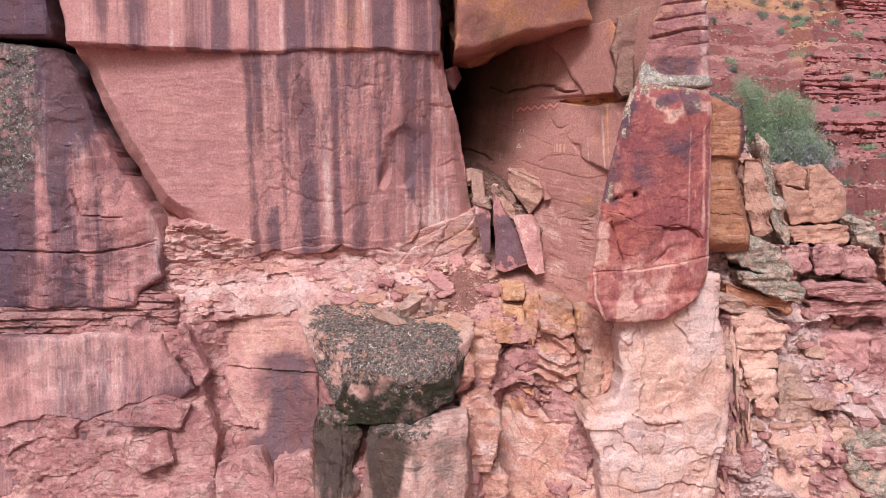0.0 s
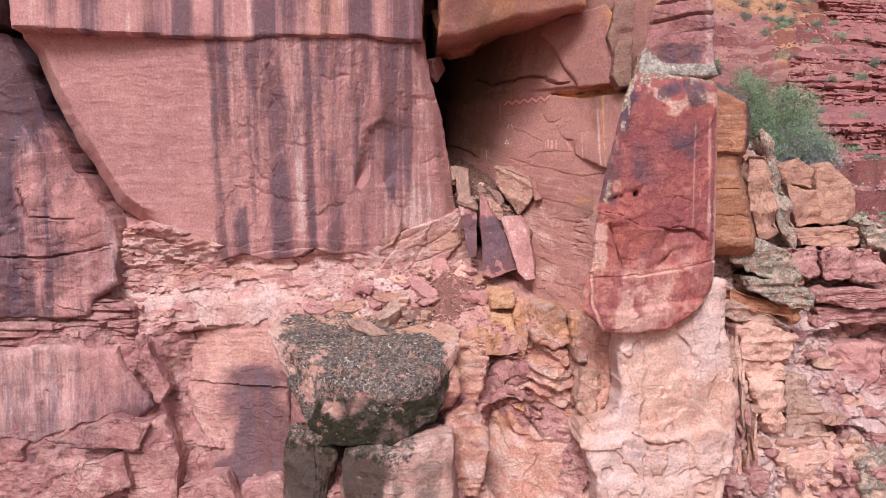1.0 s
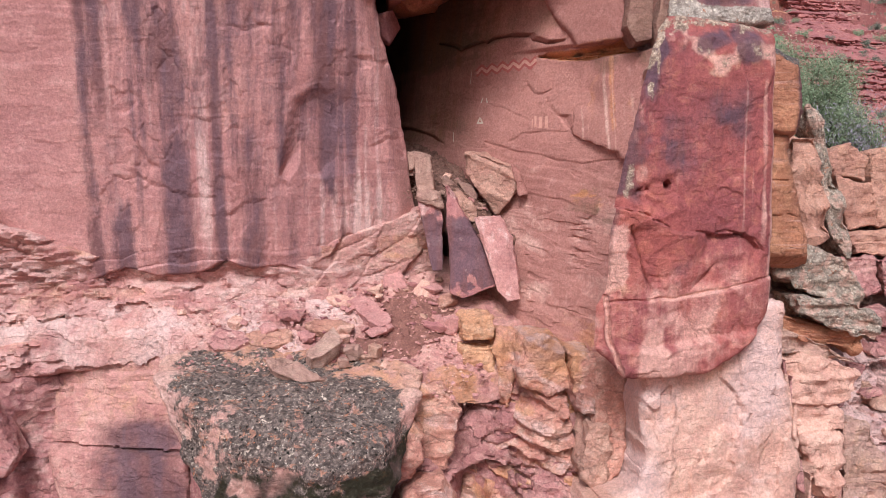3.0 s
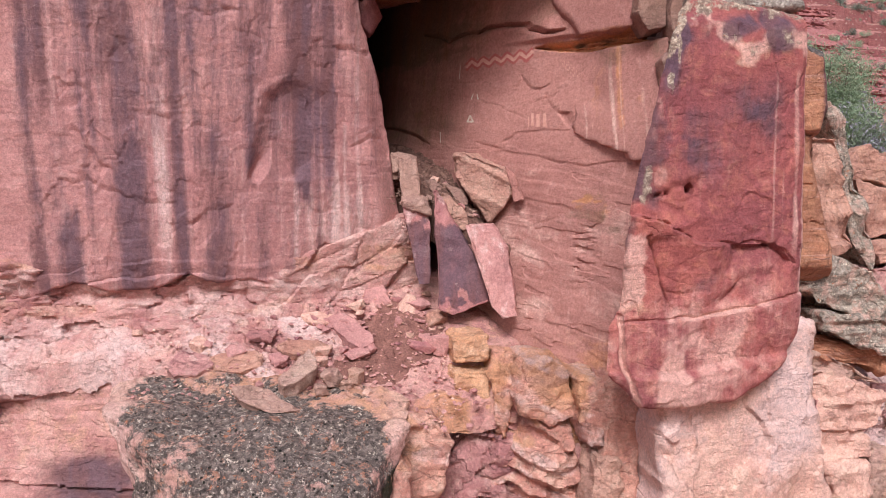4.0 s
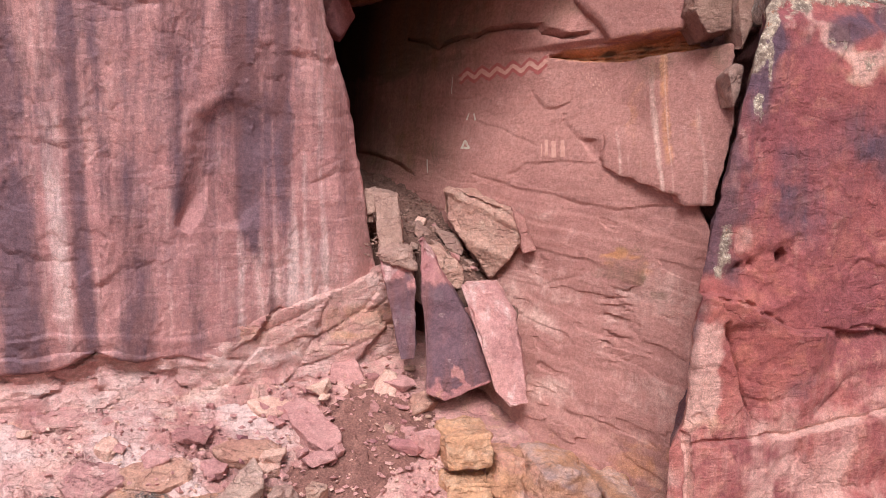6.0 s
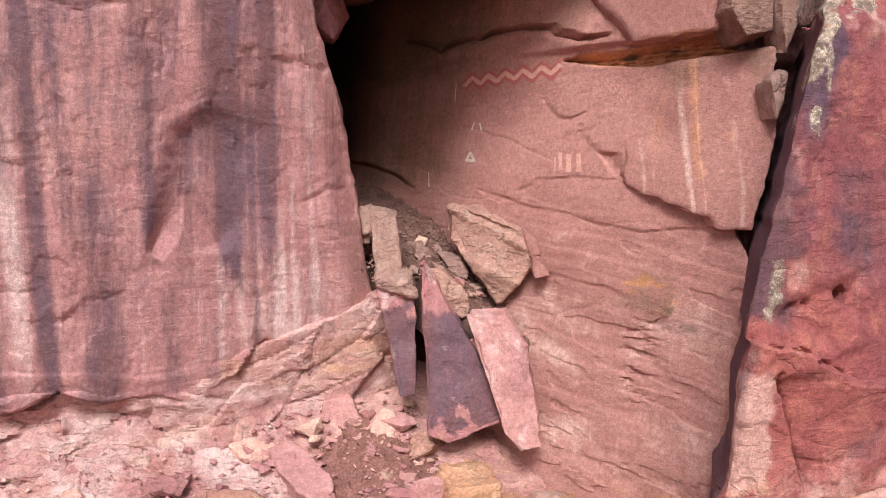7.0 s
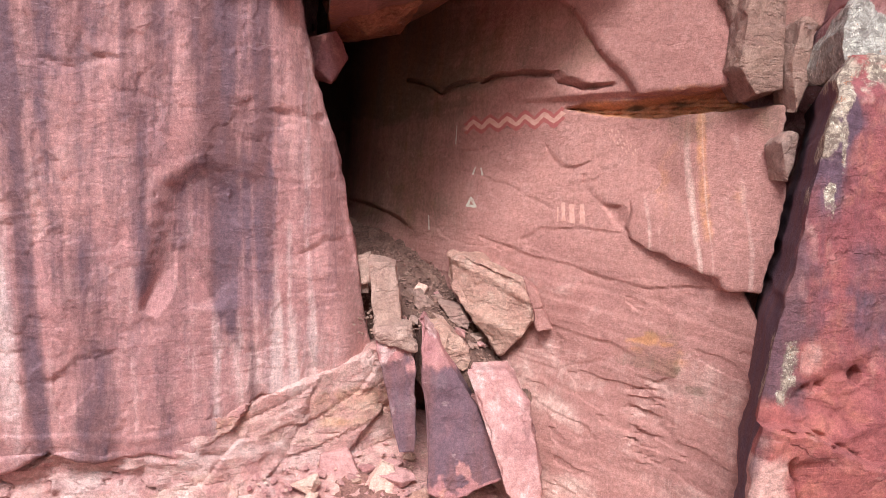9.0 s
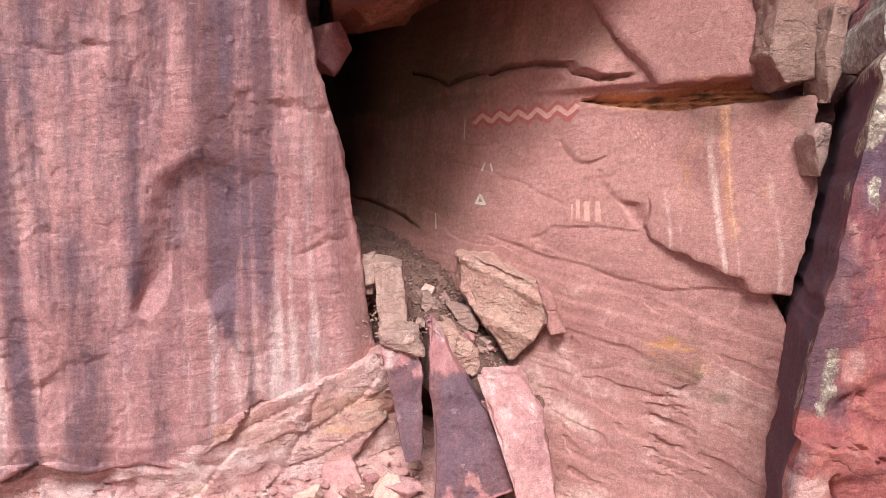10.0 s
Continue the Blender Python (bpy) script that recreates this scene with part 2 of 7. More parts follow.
# ---- materials ----
class Nodes:
    def __init__(self, name, rough=0.9):
        self.mat = bpy.data.materials.new(name)
        self.mat.use_nodes = True
        self.n, self.l = self.mat.node_tree.nodes, self.mat.node_tree.links
        self.bsdf = self.n["Principled BSDF"]
        self.bsdf.inputs["Roughness"].default_value = rough
        self.bsdf.inputs["Specular IOR Level"].default_value = 0.25
        self.pos = self.n.new("ShaderNodeNewGeometry").outputs["Position"]

    def put(self, sock, val):
        if isinstance(val, (int, float)):
            sock.default_value = val
        elif isinstance(val, tuple):
            sock.default_value = (*val, 1.0) if len(val) == 3 and sock.type == "RGBA" else val
        else:
            self.l.new(val, sock)

    def noise(self, scale, detail=4, rough=0.55, stretch=(1, 1, 1), warp=0.0, offset=0.0):
        mp = self.n.new("ShaderNodeMapping")
        mp.inputs["Scale"].default_value = stretch
        mp.inputs["Location"].default_value = (offset, offset * 0.7, offset * 1.3)
        self.l.new(self.pos, mp.inputs["Vector"])
        t = self.n.new("ShaderNodeTexNoise")
        self.l.new(mp.outputs[0], t.inputs["Vector"])
        t.inputs["Scale"].default_value = scale
        t.inputs["Detail"].default_value = detail
        t.inputs["Roughness"].default_value = rough
        t.inputs["Distortion"].default_value = warp
        return t.outputs["Fac"]

    def voronoi(self, scale, stretch=(1, 1, 1), feature="F1"):
        mp = self.n.new("ShaderNodeMapping")
        mp.inputs["Scale"].default_value = stretch
        self.l.new(self.pos, mp.inputs["Vector"])
        t = self.n.new("ShaderNodeTexVoronoi")
        t.feature = feature
        self.l.new(mp.outputs[0], t.inputs["Vector"])
        t.inputs["Scale"].default_value = scale
        return t.outputs["Distance"]

    def fissures(self, scale, stretch=(1, 1, 1), warp=0.5, offset=0.0):
        """Distance to the nearest of a net of wandering cracks."""
        nz = self.n.new("ShaderNodeTexNoise")
        self.l.new(self.pos, nz.inputs["Vector"])
        nz.inputs["Scale"].default_value = scale * 0.9
        nz.inputs["Detail"].default_value = 6
        nz.inputs["Roughness"].default_value = 0.62
        mv = self.n.new("ShaderNodeVectorMath")
        mv.operation = "MULTIPLY_ADD"
        self.l.new(nz.outputs["Color"], mv.inputs[0])
        mv.inputs[1].default_value = (warp / scale * 2,) * 3
        self.l.new(self.pos, mv.inputs[2])
        mp = self.n.new("ShaderNodeMapping")
        mp.inputs["Scale"].default_value = stretch
        mp.inputs["Location"].default_value = (offset, offset, offset)
        self.l.new(mv.outputs[0], mp.inputs["Vector"])
        t = self.n.new("ShaderNodeTexVoronoi")
        t.feature = "DISTANCE_TO_EDGE"
        self.l.new(mp.outputs[0], t.inputs["Vector"])
        t.inputs["Scale"].default_value = scale
        return t.outputs["Distance"]

    def math(self, op, a, b=0.0, c=0.0):
        t = self.n.new("ShaderNodeMath")
        t.operation = op
        for i, v in enumerate((a, b, c)):
            self.put(t.inputs[i], v)
        return t.outputs[0]

    def ramp(self, val, lo, hi, a=0.0, b=1.0):
        t = self.n.new("ShaderNodeMapRange")
        t.interpolation_type = "SMOOTHSTEP"
        for i, v in enumerate((val, lo, hi, a, b)):
            self.put(t.inputs[i], v)
        return t.outputs[0]

    def mix(self, fac, a, b, blend="MIX"):
        t = self.n.new("ShaderNodeMix")
        t.data_type, t.blend_type = "RGBA", blend
        self.put(t.inputs[0], fac)
        self.put(t.inputs[6], a)
        self.put(t.inputs[7], b)
        return t.outputs[2]

    def bump(self, height, strength=0.5, dist=0.02):
        t = self.n.new("ShaderNodeBump")
        t.inputs["Strength"].default_value = strength
        t.inputs["Distance"].default_value = dist
        self.l.new(height, t.inputs["Height"])
        self.l.new(t.outputs[0], self.bsdf.inputs["Normal"])

    def done(self, colour):
        self.l.new(colour, self.bsdf.inputs["Base Color"])
        return self.mat


VARNISH, BLEACH, OCHRE = (0.135, 0.080, 0.098), (0.74, 0.52, 0.47), (0.60, 0.305, 0.165)


def rock_material(name, c1, c2, c3, bed=0.5, bump=0.6, dark=VARNISH, pale=BLEACH, ochre=OCHRE, streak=1.0, flake=0.7, crust=((0.07, 0.058, 0.052), (0.20, 0.172, 0.152), (0.50, 0.43, 0.36)), moss=0.0, rich=0.6, cracks=0.42):
    """Red sandstone. The stain layer holds varnish, bleaching, ochre and lichen; in the alcove also painted shade."""
    m = Nodes(name, 0.88)
    big = m.noise(0.8, 5, 0.6)
    blot = m.noise(5.5, 8, 0.66, warp=0.4)
    fine = m.noise(30, 9, 0.8)
    mott = m.noise(2.6, 9, 0.72, warp=0.6, offset=41)
    grit = m.noise(110, 3, 0.7, offset=23)
    bedn = m.noise(1.3, 7, 0.65, (0.8, 0.8, 14), warp=0.2)
    scratch = m.noise(2.2, 6, 0.68, (0.8, 0.8, 9), warp=0.9, offset=12)
    edge1 = m.noise(1.6, 6, 0.6, (0.8, 0.8, 1.5), warp=0.2, offset=5)
    edge2 = m.noise(3.2, 6, 0.6, (0.7, 0.7, 1.8), warp=0.15, offset=8)
    col = m.mix(m.ramp(big, 0.36, 0.64), c1, c2)
    col = m.mix(m.ramp(mott, 0.52, 0.60, 0, 0.42 * rich), col, c3)
    col = m.mix(m.ramp(mott, 0.47, 0.40, 0, 0.5 * rich), col, tuple(a * b for a, b in zip(c2, (0.80, 0.70, 0.78))))
    col = m.mix(m.ramp(blot, 0.50, 0.66, 0, 0.5), col, c3)
    col = m.mix(m.ramp(bedn, 0.56, 0.70, 0, 0.5 * bed), col, tuple(0.62 * c for c in c1))
    col = m.mix(m.ramp(bedn, 0.46, 0.30, 0, 0.35 * bed), col, pale)
    att = m.n.new("ShaderNodeAttribute")
    att.attribute_name = "stain"
    sep = m.n.new("ShaderNodeSeparateColor")
    m.l.new(att.outputs["Color"], sep.inputs[0])

    def off(v, k):
        return m.math("MULTIPLY", m.math("SUBTRACT", v, 0.5), k)

    wide = m.noise(2.2, 4, 0.55, (3.0, 3.0, 0.10))
    thin = m.noise(5.0, 6, 0.65, (5.0, 5.0, 0.14), offset=2)
    hair = m.noise(16.0, 4, 0.6, (5.0, 5.0, 0.10), offset=7)
    broad = m.noise(1.1, 3, 0.5, (3.0, 3.0, 0.07), offset=17)
    runs = m.math("ADD", m.math("ADD", off(broad, 0.8 * streak), off(wide, 0.8 * streak)), m.math("ADD", off(thin, 0.75 * streak), off(hair, 0.22 * streak)))
    runs = m.math("ADD", runs, m.math("ADD", off(blot, 0.25 + 0.7 * (1 - streak)), off(scratch, 0.14)))
    lightruns = m.noise(4.0, 6, 0.65, (6.0, 6.0, 0.11), offset=21)
    och = m.math("ADD", sep.outputs[2], off(blot, 1.6))
    col = m.mix(m.math("MULTIPLY", m.ramp(och, 0.25, 0.95, 0, 0.9), m.ramp(sep.outputs[2], 0.0, 0.2)), col, ochre)
    gl = m.math("ADD", sep.outputs[1], m.math("ADD", off(lightruns, 0.9 * streak), off(blot, 0.3 + 0.9 * (1 - streak))))
    col = m.mix(m.math("MULTIPLY", m.ramp(gl, 0.22, 0.85, 0, 0.9), m.ramp(sep.outputs[1], 0.0, 0.25)), col, pale)
    va = m.math("ADD", sep.outputs[0], runs)
    tone = m.mix(m.ramp(m.noise(1.7, 4, 0.6, (2.2, 2.2, 0.25), offset=37), 0.4, 0.62), dark, tuple(a * b for a, b in zip(dark, (1.25, 1.0, 0.82))))
    col = m.mix(m.math("MULTIPLY", m.ramp(va, 0.16, 0.84, 0, 0.9), m.ramp(sep.outputs[0], 0.0, 0.25)), col, tone)
    # lichen: dark crust with pale and orange rosettes
    al = att.outputs["Alpha"]
    patch = m.noise(19, 9, 0.8, warp=0.4, offset=9)
    dots = m.voronoi(30)
    cr = m.mix(m.ramp(patch, 0.42, 0.62), crust[0], crust[1])
    cr = m.mix(m.ramp(m.noise(20, 8, 0.78, offset=15), 0.56, 0.62), cr, crust[2])
    cr = m.mix(m.ramp(m.noise(9, 8, 0.78, offset=31), 0.60, 0.635), cr, (0.45, 0.17, 0.085))
    cr = m.mix(m.math("MULTIPLY", m.ramp(dots, 0.22, 0.10), m.ramp(patch, 0.5, 0.56)), cr, (0.6, 0.56, 0.48))
    if moss:
        pits = m.math('MULTIPLY', m.ramp(m.voronoi(15), 0.24, 0.16), m.ramp(m.noise(4.0, 4, 0.6, offset=61), 0.5, 0.53))
        cr = m.mix(pits, cr, (0.012, 0.012, 0.008))
        cr = m.mix(m.ramp(m.noise(7, 9, 0.78, offset=71), 0.57, 0.61), cr, (0.44, 0.22, 0.15))
        cr = m.mix(m.ramp(m.noise(11, 9, 0.8, offset=81), 0.62, 0.65), cr, (0.56, 0.47, 0.40))
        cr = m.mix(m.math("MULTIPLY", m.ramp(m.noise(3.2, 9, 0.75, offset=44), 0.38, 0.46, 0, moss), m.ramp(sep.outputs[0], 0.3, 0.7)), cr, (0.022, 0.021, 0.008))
    lm = m.math("ADD", al, off(m.noise(7.0, 9, 0.74, offset=3), 1.5))
    col = m.mix(m.math("MULTIPLY", m.ramp(lm, 0.42, 0.60), m.ramp(al, 0.0, 0.15)), col, cr)
    col = m.mix(1.0, col, m.ramp(fine, 0.3, 0.7, 0.75, 1.25), "MULTIPLY")
    col = m.mix(m.ramp(scratch, 0.56, 0.72, 0, 0.3 * bed), col, tuple(0.5 * c for c in c2))
    col = m.mix(1.0, col, m.ramp(grit, 0.3, 0.7, 0.82, 1.18), "MULTIPLY")
    nick = m.noise(8.0, 7, 0.7, (1.0, 1.0, 1.9), warp=0.3, offset=51)
    col = m.mix(m.ramp(nick, 0.615, 0.68, 0, min(0.55, 0.1 + 0.6 * cracks)), col, pale)
    col = m.mix(m.ramp(nick, 0.335, 0.29, 0, min(0.45, 0.1 + 0.6 * cracks)), col, tuple(0.4 * c for c in c2))
    # a broken net of cracks at two sizes
    gap = m.noise(1.9, 4, 0.6, offset=77)
    net1 = m.math("MULTIPLY", m.ramp(m.fissures(1.7, (0.7, 0.7, 1.15), 0.55), 0.020, 0.004), m.ramp(gap, 0.47, 0.56))
    net2 = m.math("MULTIPLY", m.ramp(m.fissures(5.2, (0.6, 0.6, 1.5), 0.6, 9.0), 0.040, 0.008), m.ramp(gap, 0.52, 0.42))
    net = m.math("MULTIPLY", m.math("MAXIMUM", net1, m.math("MULTIPLY", net2, 0.7)), min(1.0, cracks))
    col = m.mix(m.math("MULTIPLY", net, 0.8), col, tuple(0.28 * c for c in c2))
    # hairline cracks along the edges of flakes
    line = m.math("ABSOLUTE", m.math("SUBTRACT", edge2, 0.53))
    col = m.mix(m.math("MULTIPLY", m.ramp(line, 0.004, 0.0), m.ramp(blot, 0.45, 0.6, 0, 0.10 * min(1.0, flake))), col, tuple(0.35 * c for c in c2))
    h = m.math("ADD", m.math("MULTIPLY", blot, 0.5), m.math("ADD", m.math("ADD", m.math("MULTIPLY", fine, 0.34), m.math("MULTIPLY", grit, 0.10)), m.math("MULTIPLY", bedn, 0.3 * bed)))
    h = m.math("ADD", h, m.math("MULTIPLY", scratch, 0.02 + 0.16 * bed))
    st = m.math("ADD", m.ramp(edge1, 0.535, 0.55), m.math("ADD", m.math("MULTIPLY", m.ramp(edge1, 0.44, 0.45), 0.7), m.math("ADD", m.ramp(edge2, 0.55, 0.565), m.math("MULTIPLY", m.ramp(edge2, 0.42, 0.43), 0.6))))
    h = m.math("ADD", h, m.math("MULTIPLY", st, 0.28 * flake))
    h = m.math("SUBTRACT", h, m.math("MULTIPLY", net, 0.5))
    m.bump(h, bump, 0.05 + 0.02 * min(1.0, cracks))
    return m.done(col)


ROCK_FACE = rock_material("salmon sandstone", (0.535, 0.268, 0.238), (0.445, 0.212, 0.196), (0.60, 0.335, 0.295), 0.12, 0.75, flake=0.2, rich=0.3, cracks=0.1)
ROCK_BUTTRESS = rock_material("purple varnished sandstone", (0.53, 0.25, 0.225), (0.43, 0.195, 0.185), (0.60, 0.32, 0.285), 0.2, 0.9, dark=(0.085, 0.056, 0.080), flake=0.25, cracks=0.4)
ROCK_BASE = rock_material("broken pink sandstone", (0.57, 0.288, 0.260), (0.43, 0.190, 0.178), (0.70, 0.43, 0.36), 0.25, 1.0, streak=0.15, flake=0.8, rich=1.0, cracks=0.6)
ROCK_LEDGE = rock_material("crumbled pale pink sandstone", (0.60, 0.315, 0.270), (0.47, 0.215, 0.188), (0.72, 0.45, 0.37), 0.25, 1.0, streak=0.15, flake=0.8, rich=1.0, cracks=0.12)
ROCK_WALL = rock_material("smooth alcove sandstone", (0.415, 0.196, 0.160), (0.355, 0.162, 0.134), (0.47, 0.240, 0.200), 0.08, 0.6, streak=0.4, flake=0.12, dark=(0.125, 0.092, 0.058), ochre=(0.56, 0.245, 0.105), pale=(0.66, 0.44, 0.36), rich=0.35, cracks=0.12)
ROCK_COLUMN = rock_material("contorted orange pink sandstone", (0.65, 0.335, 0.25), (0.52, 0.235, 0.18), (0.78, 0.53, 0.41), 0.3, 1.0, streak=0.15, flake=0.6, rich=1.0)
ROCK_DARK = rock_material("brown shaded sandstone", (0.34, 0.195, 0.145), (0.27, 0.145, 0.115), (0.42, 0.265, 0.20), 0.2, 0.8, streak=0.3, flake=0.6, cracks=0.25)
ROCK_OCHRE = rock_material("ochre sandstone", (0.64, 0.345, 0.195), (0.53, 0.25, 0.15), (0.70, 0.46, 0.31), 0.6, 0.9, streak=0.15, flake=0.8)
ROCK_RIDGE = rock_material("orange tan sandstone", (0.55, 0.30, 0.215), (0.45, 0.225, 0.165), (0.62, 0.39, 0.30), 0.4, 0.9, streak=0.15, flake=0.8, crust=((0.14, 0.13, 0.12), (0.36, 0.34, 0.31), (0.60, 0.56, 0.48)))
ROCK_MAROON = rock_material("maroon bedded rock", (0.40, 0.150, 0.135), (0.28, 0.095, 0.095), (0.56, 0.29, 0.24), 0.5, 1.0, streak=0.15, flake=0.5)
ROCK_PILLAR = rock_material("oxblood varnished sandstone", (0.41, 0.122, 0.104), (0.29, 0.086, 0.086), (0.56, 0.205, 0.140), 0.05, 0.9, streak=0.55, cracks=0.25, flake=0.25, rich=0.6, dark=(0.115, 0.072, 0.098), ochre=(0.64, 0.38, 0.22), pale=(0.68, 0.385, 0.315),
                            crust=((0.22, 0.15, 0.115), (0.60, 0.46, 0.34), (0.82, 0.70, 0.53)))
ROCK_PALE = rock_material("pale tan sandstone", (0.72, 0.44, 0.345), (0.63, 0.355, 0.275), (0.78, 0.54, 0.42), 0.2, 0.8, streak=0.15, flake=0.6, cracks=0.25)
ROCK_TAN = rock_material("tan weathered sandstone", (0.60, 0.36, 0.27), (0.50, 0.27, 0.205), (0.65, 0.44, 0.335), 0.6, 1.0, streak=0.15, flake=0.9)
ROCK_LICHEN = rock_material("lichened sandstone", (0.60, 0.35, 0.285), (0.52, 0.27, 0.225), (0.66, 0.45, 0.37), 0.3, 1.0, streak=0.15, flake=1.0, moss=0.92, cracks=0.2, dark=(0.040, 0.034, 0.028), crust=((0.075, 0.057, 0.050), (0.27, 0.205, 0.175), (0.64, 0.53, 0.43)))
ROCK_GREY = rock_material("sandstone with pale grey lichen", (0.60, 0.40, 0.31), (0.50, 0.30, 0.24), (0.66, 0.48, 0.38), 0.8, 1.0, streak=0.15, flake=1.0,
                          crust=((0.24, 0.19, 0.15), (0.52, 0.43, 0.345), (0.76, 0.67, 0.53)))
ROCK_ORANGE = rock_material("orange bedded sandstone", (0.50, 0.225, 0.125), (0.41, 0.175, 0.105), (0.56, 0.29, 0.165), 0.8, 0.9, streak=0.15, flake=0.8)
ROCK_CAP = rock_material("purple sandstone with white lichen", (0.41, 0.18, 0.168), (0.32, 0.138, 0.142), (0.54, 0.27, 0.215), 0.3, 0.9, streak=0.3, flake=1.0, cracks=0.3,
                         crust=((0.30, 0.25, 0.21), (0.60, 0.53, 0.45), (0.80, 0.72, 0.60)))
ROCK_DUST = rock_material("dusty grey brown sandstone", (0.43, 0.262, 0.205), (0.36, 0.205, 0.165), (0.54, 0.36, 0.285), 0.25, 0.8, streak=0.15, flake=0.8, cracks=0.4)
ROCK_SLAB = rock_material("purple red sandstone", (0.43, 0.185, 0.172), (0.32, 0.138, 0.145), (0.52, 0.265, 0.225), 0.1, 0.7, streak=0.5, flake=0.15, cracks=0.2)


# ---- the cliff ----
def none(x, y, z):
    return np.zeros((len(x), 4))


KX = [-10, -4.4, -3.8, -2.2, -1.8, 0.6, 1.0, 2.3, 2.7, 3.6, 4.2, 4.7, 6, 8, 12]
KZ = [0, 2, 3.5, 4.2, 5, 7, 12]
KY = [
    [14.3, 14.4, 14.7, 14.8, 13.5, 13.5, 14.6, 14, 13.9, 14, 14.3, 14.65, 14.8, 14.8, 15.5],
    [14.6, 14.7, 15, 15.05, 14.1, 14, 14.95, 14.3, 14.2, 14.3, 14.45, 15, 15.2, 15.2, 16],
    [14.9, 14.9, 15.3, 15.3, 14.9, 14.8, 15.25, 14.8, 14.6, 14.6, 14.6, 15.4, 16, 16.35, 17],
    [15, 15.1, 15.5, 15.6, 15.4, 15.3, 15.6, 15.2, 14.9, 14.85, 14.8, 15.6, 16.05, 16.5, 17.5],
    [15.2, 15.8, 16.3, 16.6, 17, 17.2, 17.6, 17.4, 17.2, 17.4, 15.2, 15.8, 16.4, 17, 17.8],
    [15.5, 16.4, 17.2, 17.5, 18, 23, 23, 21, 19, 19, 15.6, 16, 17, 18, 19],
    [15.5, 16.4, 17.2, 17.5, 18, 23, 23, 21, 19, 19, 15.6, 16, 17, 18, 19],
]


def base_depth(x, z):
    rows = np.array([np.interp(x, KX, row) for row in KY])
    k = np.clip(np.searchsorted(KZ, z, side="right") - 1, 0, len(KZ) - 2)
    lo, hi = np.take(KZ, k), np.take(KZ, k + 1)
    f = np.clip((z - lo) / (hi - lo), 0, 1)
    i = np.arange(len(x))
    return rows[k, i] * (1 - f) + rows[k + 1, i] * f


def cliff_front(x, z, s):
    y = base_depth(x + 0.2 * fbm(x * 1.5, z * 1.5, 3, 1), z)
    right = smooth(4.3, 5.0, x)
    y = y + 0.25 * fbm(x * 0.9, z * 0.9, 4, 2)
    y = y + (1 - right) * (1 - 0.8 * smooth(-3.0, -3.8, x)) * (chunks(x, z, 0.75, 0.6, 0.16, 0.55, 11, 0.06, 0.6) + chunks(x, z, 0.24, 0.2, 0.04, 0.16, 12, 0.02, 0.4) + layers(x, z, 0.16, 0.03, 0.1, 10))
    y = y + right * (beds(x, z, 0.42, 0.16, 21, 0.06, 0.6) + layers(x, z, 0.12, 0.02, 0.05, 22) + chunks(x, z, 0.55, 0.5, 0.22, 0.7, 13, 0.10, 0.35) + chunks(x, z, 0.26, 0.24, 0.04, 0.16, 16, 0.03, 0.35))
    y = y + 0.07 * fbm(x * 6, z * 8, 5, 3, 0.6)
    return y


def cliff_stain(x, y, z):
    st = none(x, y, z)
    st[:, 0] = 0.25 * smooth(0.1, 0.4, fbm(x * 0.7, z * 0.5, 3, 41)) + 0.35 * smooth(-4.2, -5.0, x) * smooth(2.0, 2.6, z)
    st[:, 1] = 0.35 * smooth(0.0, 0.3, fbm(x * 0.8, z * 0.8, 3, 42)) + 0.75 * smooth(4.3, 5.2, x) * (0.45 + 0.55 * smooth(7.0, 6.2, x - 0.3 * (z - 3)))
    st[:, 2] = 0.5 * smooth(0.9, 1.4, x) * smooth(2.7, 2.2, x) * smooth(3.6, 4.4, z) + 0.3 * smooth(5.2, 6.2, x) * smooth(4.6, 5.8, z)
    return st


CLIFF = [(-10, -0.3), (-10, 12), (3.9, 12), (4.0, 9.2), (4.1, 8.1), (4.9, 7.75), (5.45, 7.6), (5.6, 7.2), (5.76, 6.95), (6.12, 6.7), (6.79, 6.6),
         (7.15, 6.3), (7.3, 5.85), (7.7, 5.6), (8.1, 5.4), (10, 4.6), (12, 3.5), (12, -0.3)]
cliff = sheet("cliff_wall", CLIFF, 0.03, cliff_front, ROCK_BASE, back=9.0, jag=0.05, grain=2.0, rnd=0.1, side=0.4, seed=1, stain=cliff_stain)
tagged(cliff, "broken pink and red sandstone cliff, cracked and bedded", "cliff", kind="structure")


# added lid above the view: stops sky light falling into the crevice
def top_front(x, y, s):
    return 11.9 + 0.25 * fbm(x * 0.5, y * 0.5, 4, 15)


tagged(sheet("cliff_sky_cap", [(-10, 14.3), (3.9, 14.0), (4.1, 16), (4.2, 26), (-10, 26)], 0.12, top_front, ROCK_BASE, back=0.6, jag=0.05, seed=30, axis="z"),
       "unseen sandstone cap added to keep sky light out of the crevice", "cliff", kind="structure")


def face_depth(x, z):
    sp = 0.35 * np.log1p(np.exp((x + 1.9) / 0.35))
    return 15.2 + 0.38 * sp - 0.2 * (z - 7.3)


SCAR = [(-0.69, 7.48), (-0.89, 7.36), (-1.0, 7.28), (-1.06, 6.97), (-1.15, 6.61), (-1.17, 6.36), (-0.99, 6.24), (-0.87, 6.33), (-0.73, 6.35), (-0.53, 6.33), (-0.2, 6.42), (-0.18, 7.42), (-0.46, 7.5)]
WEDGE = [(-0.89, 6.77), (-1.35, 6.1), (-0.55, 6.1)]


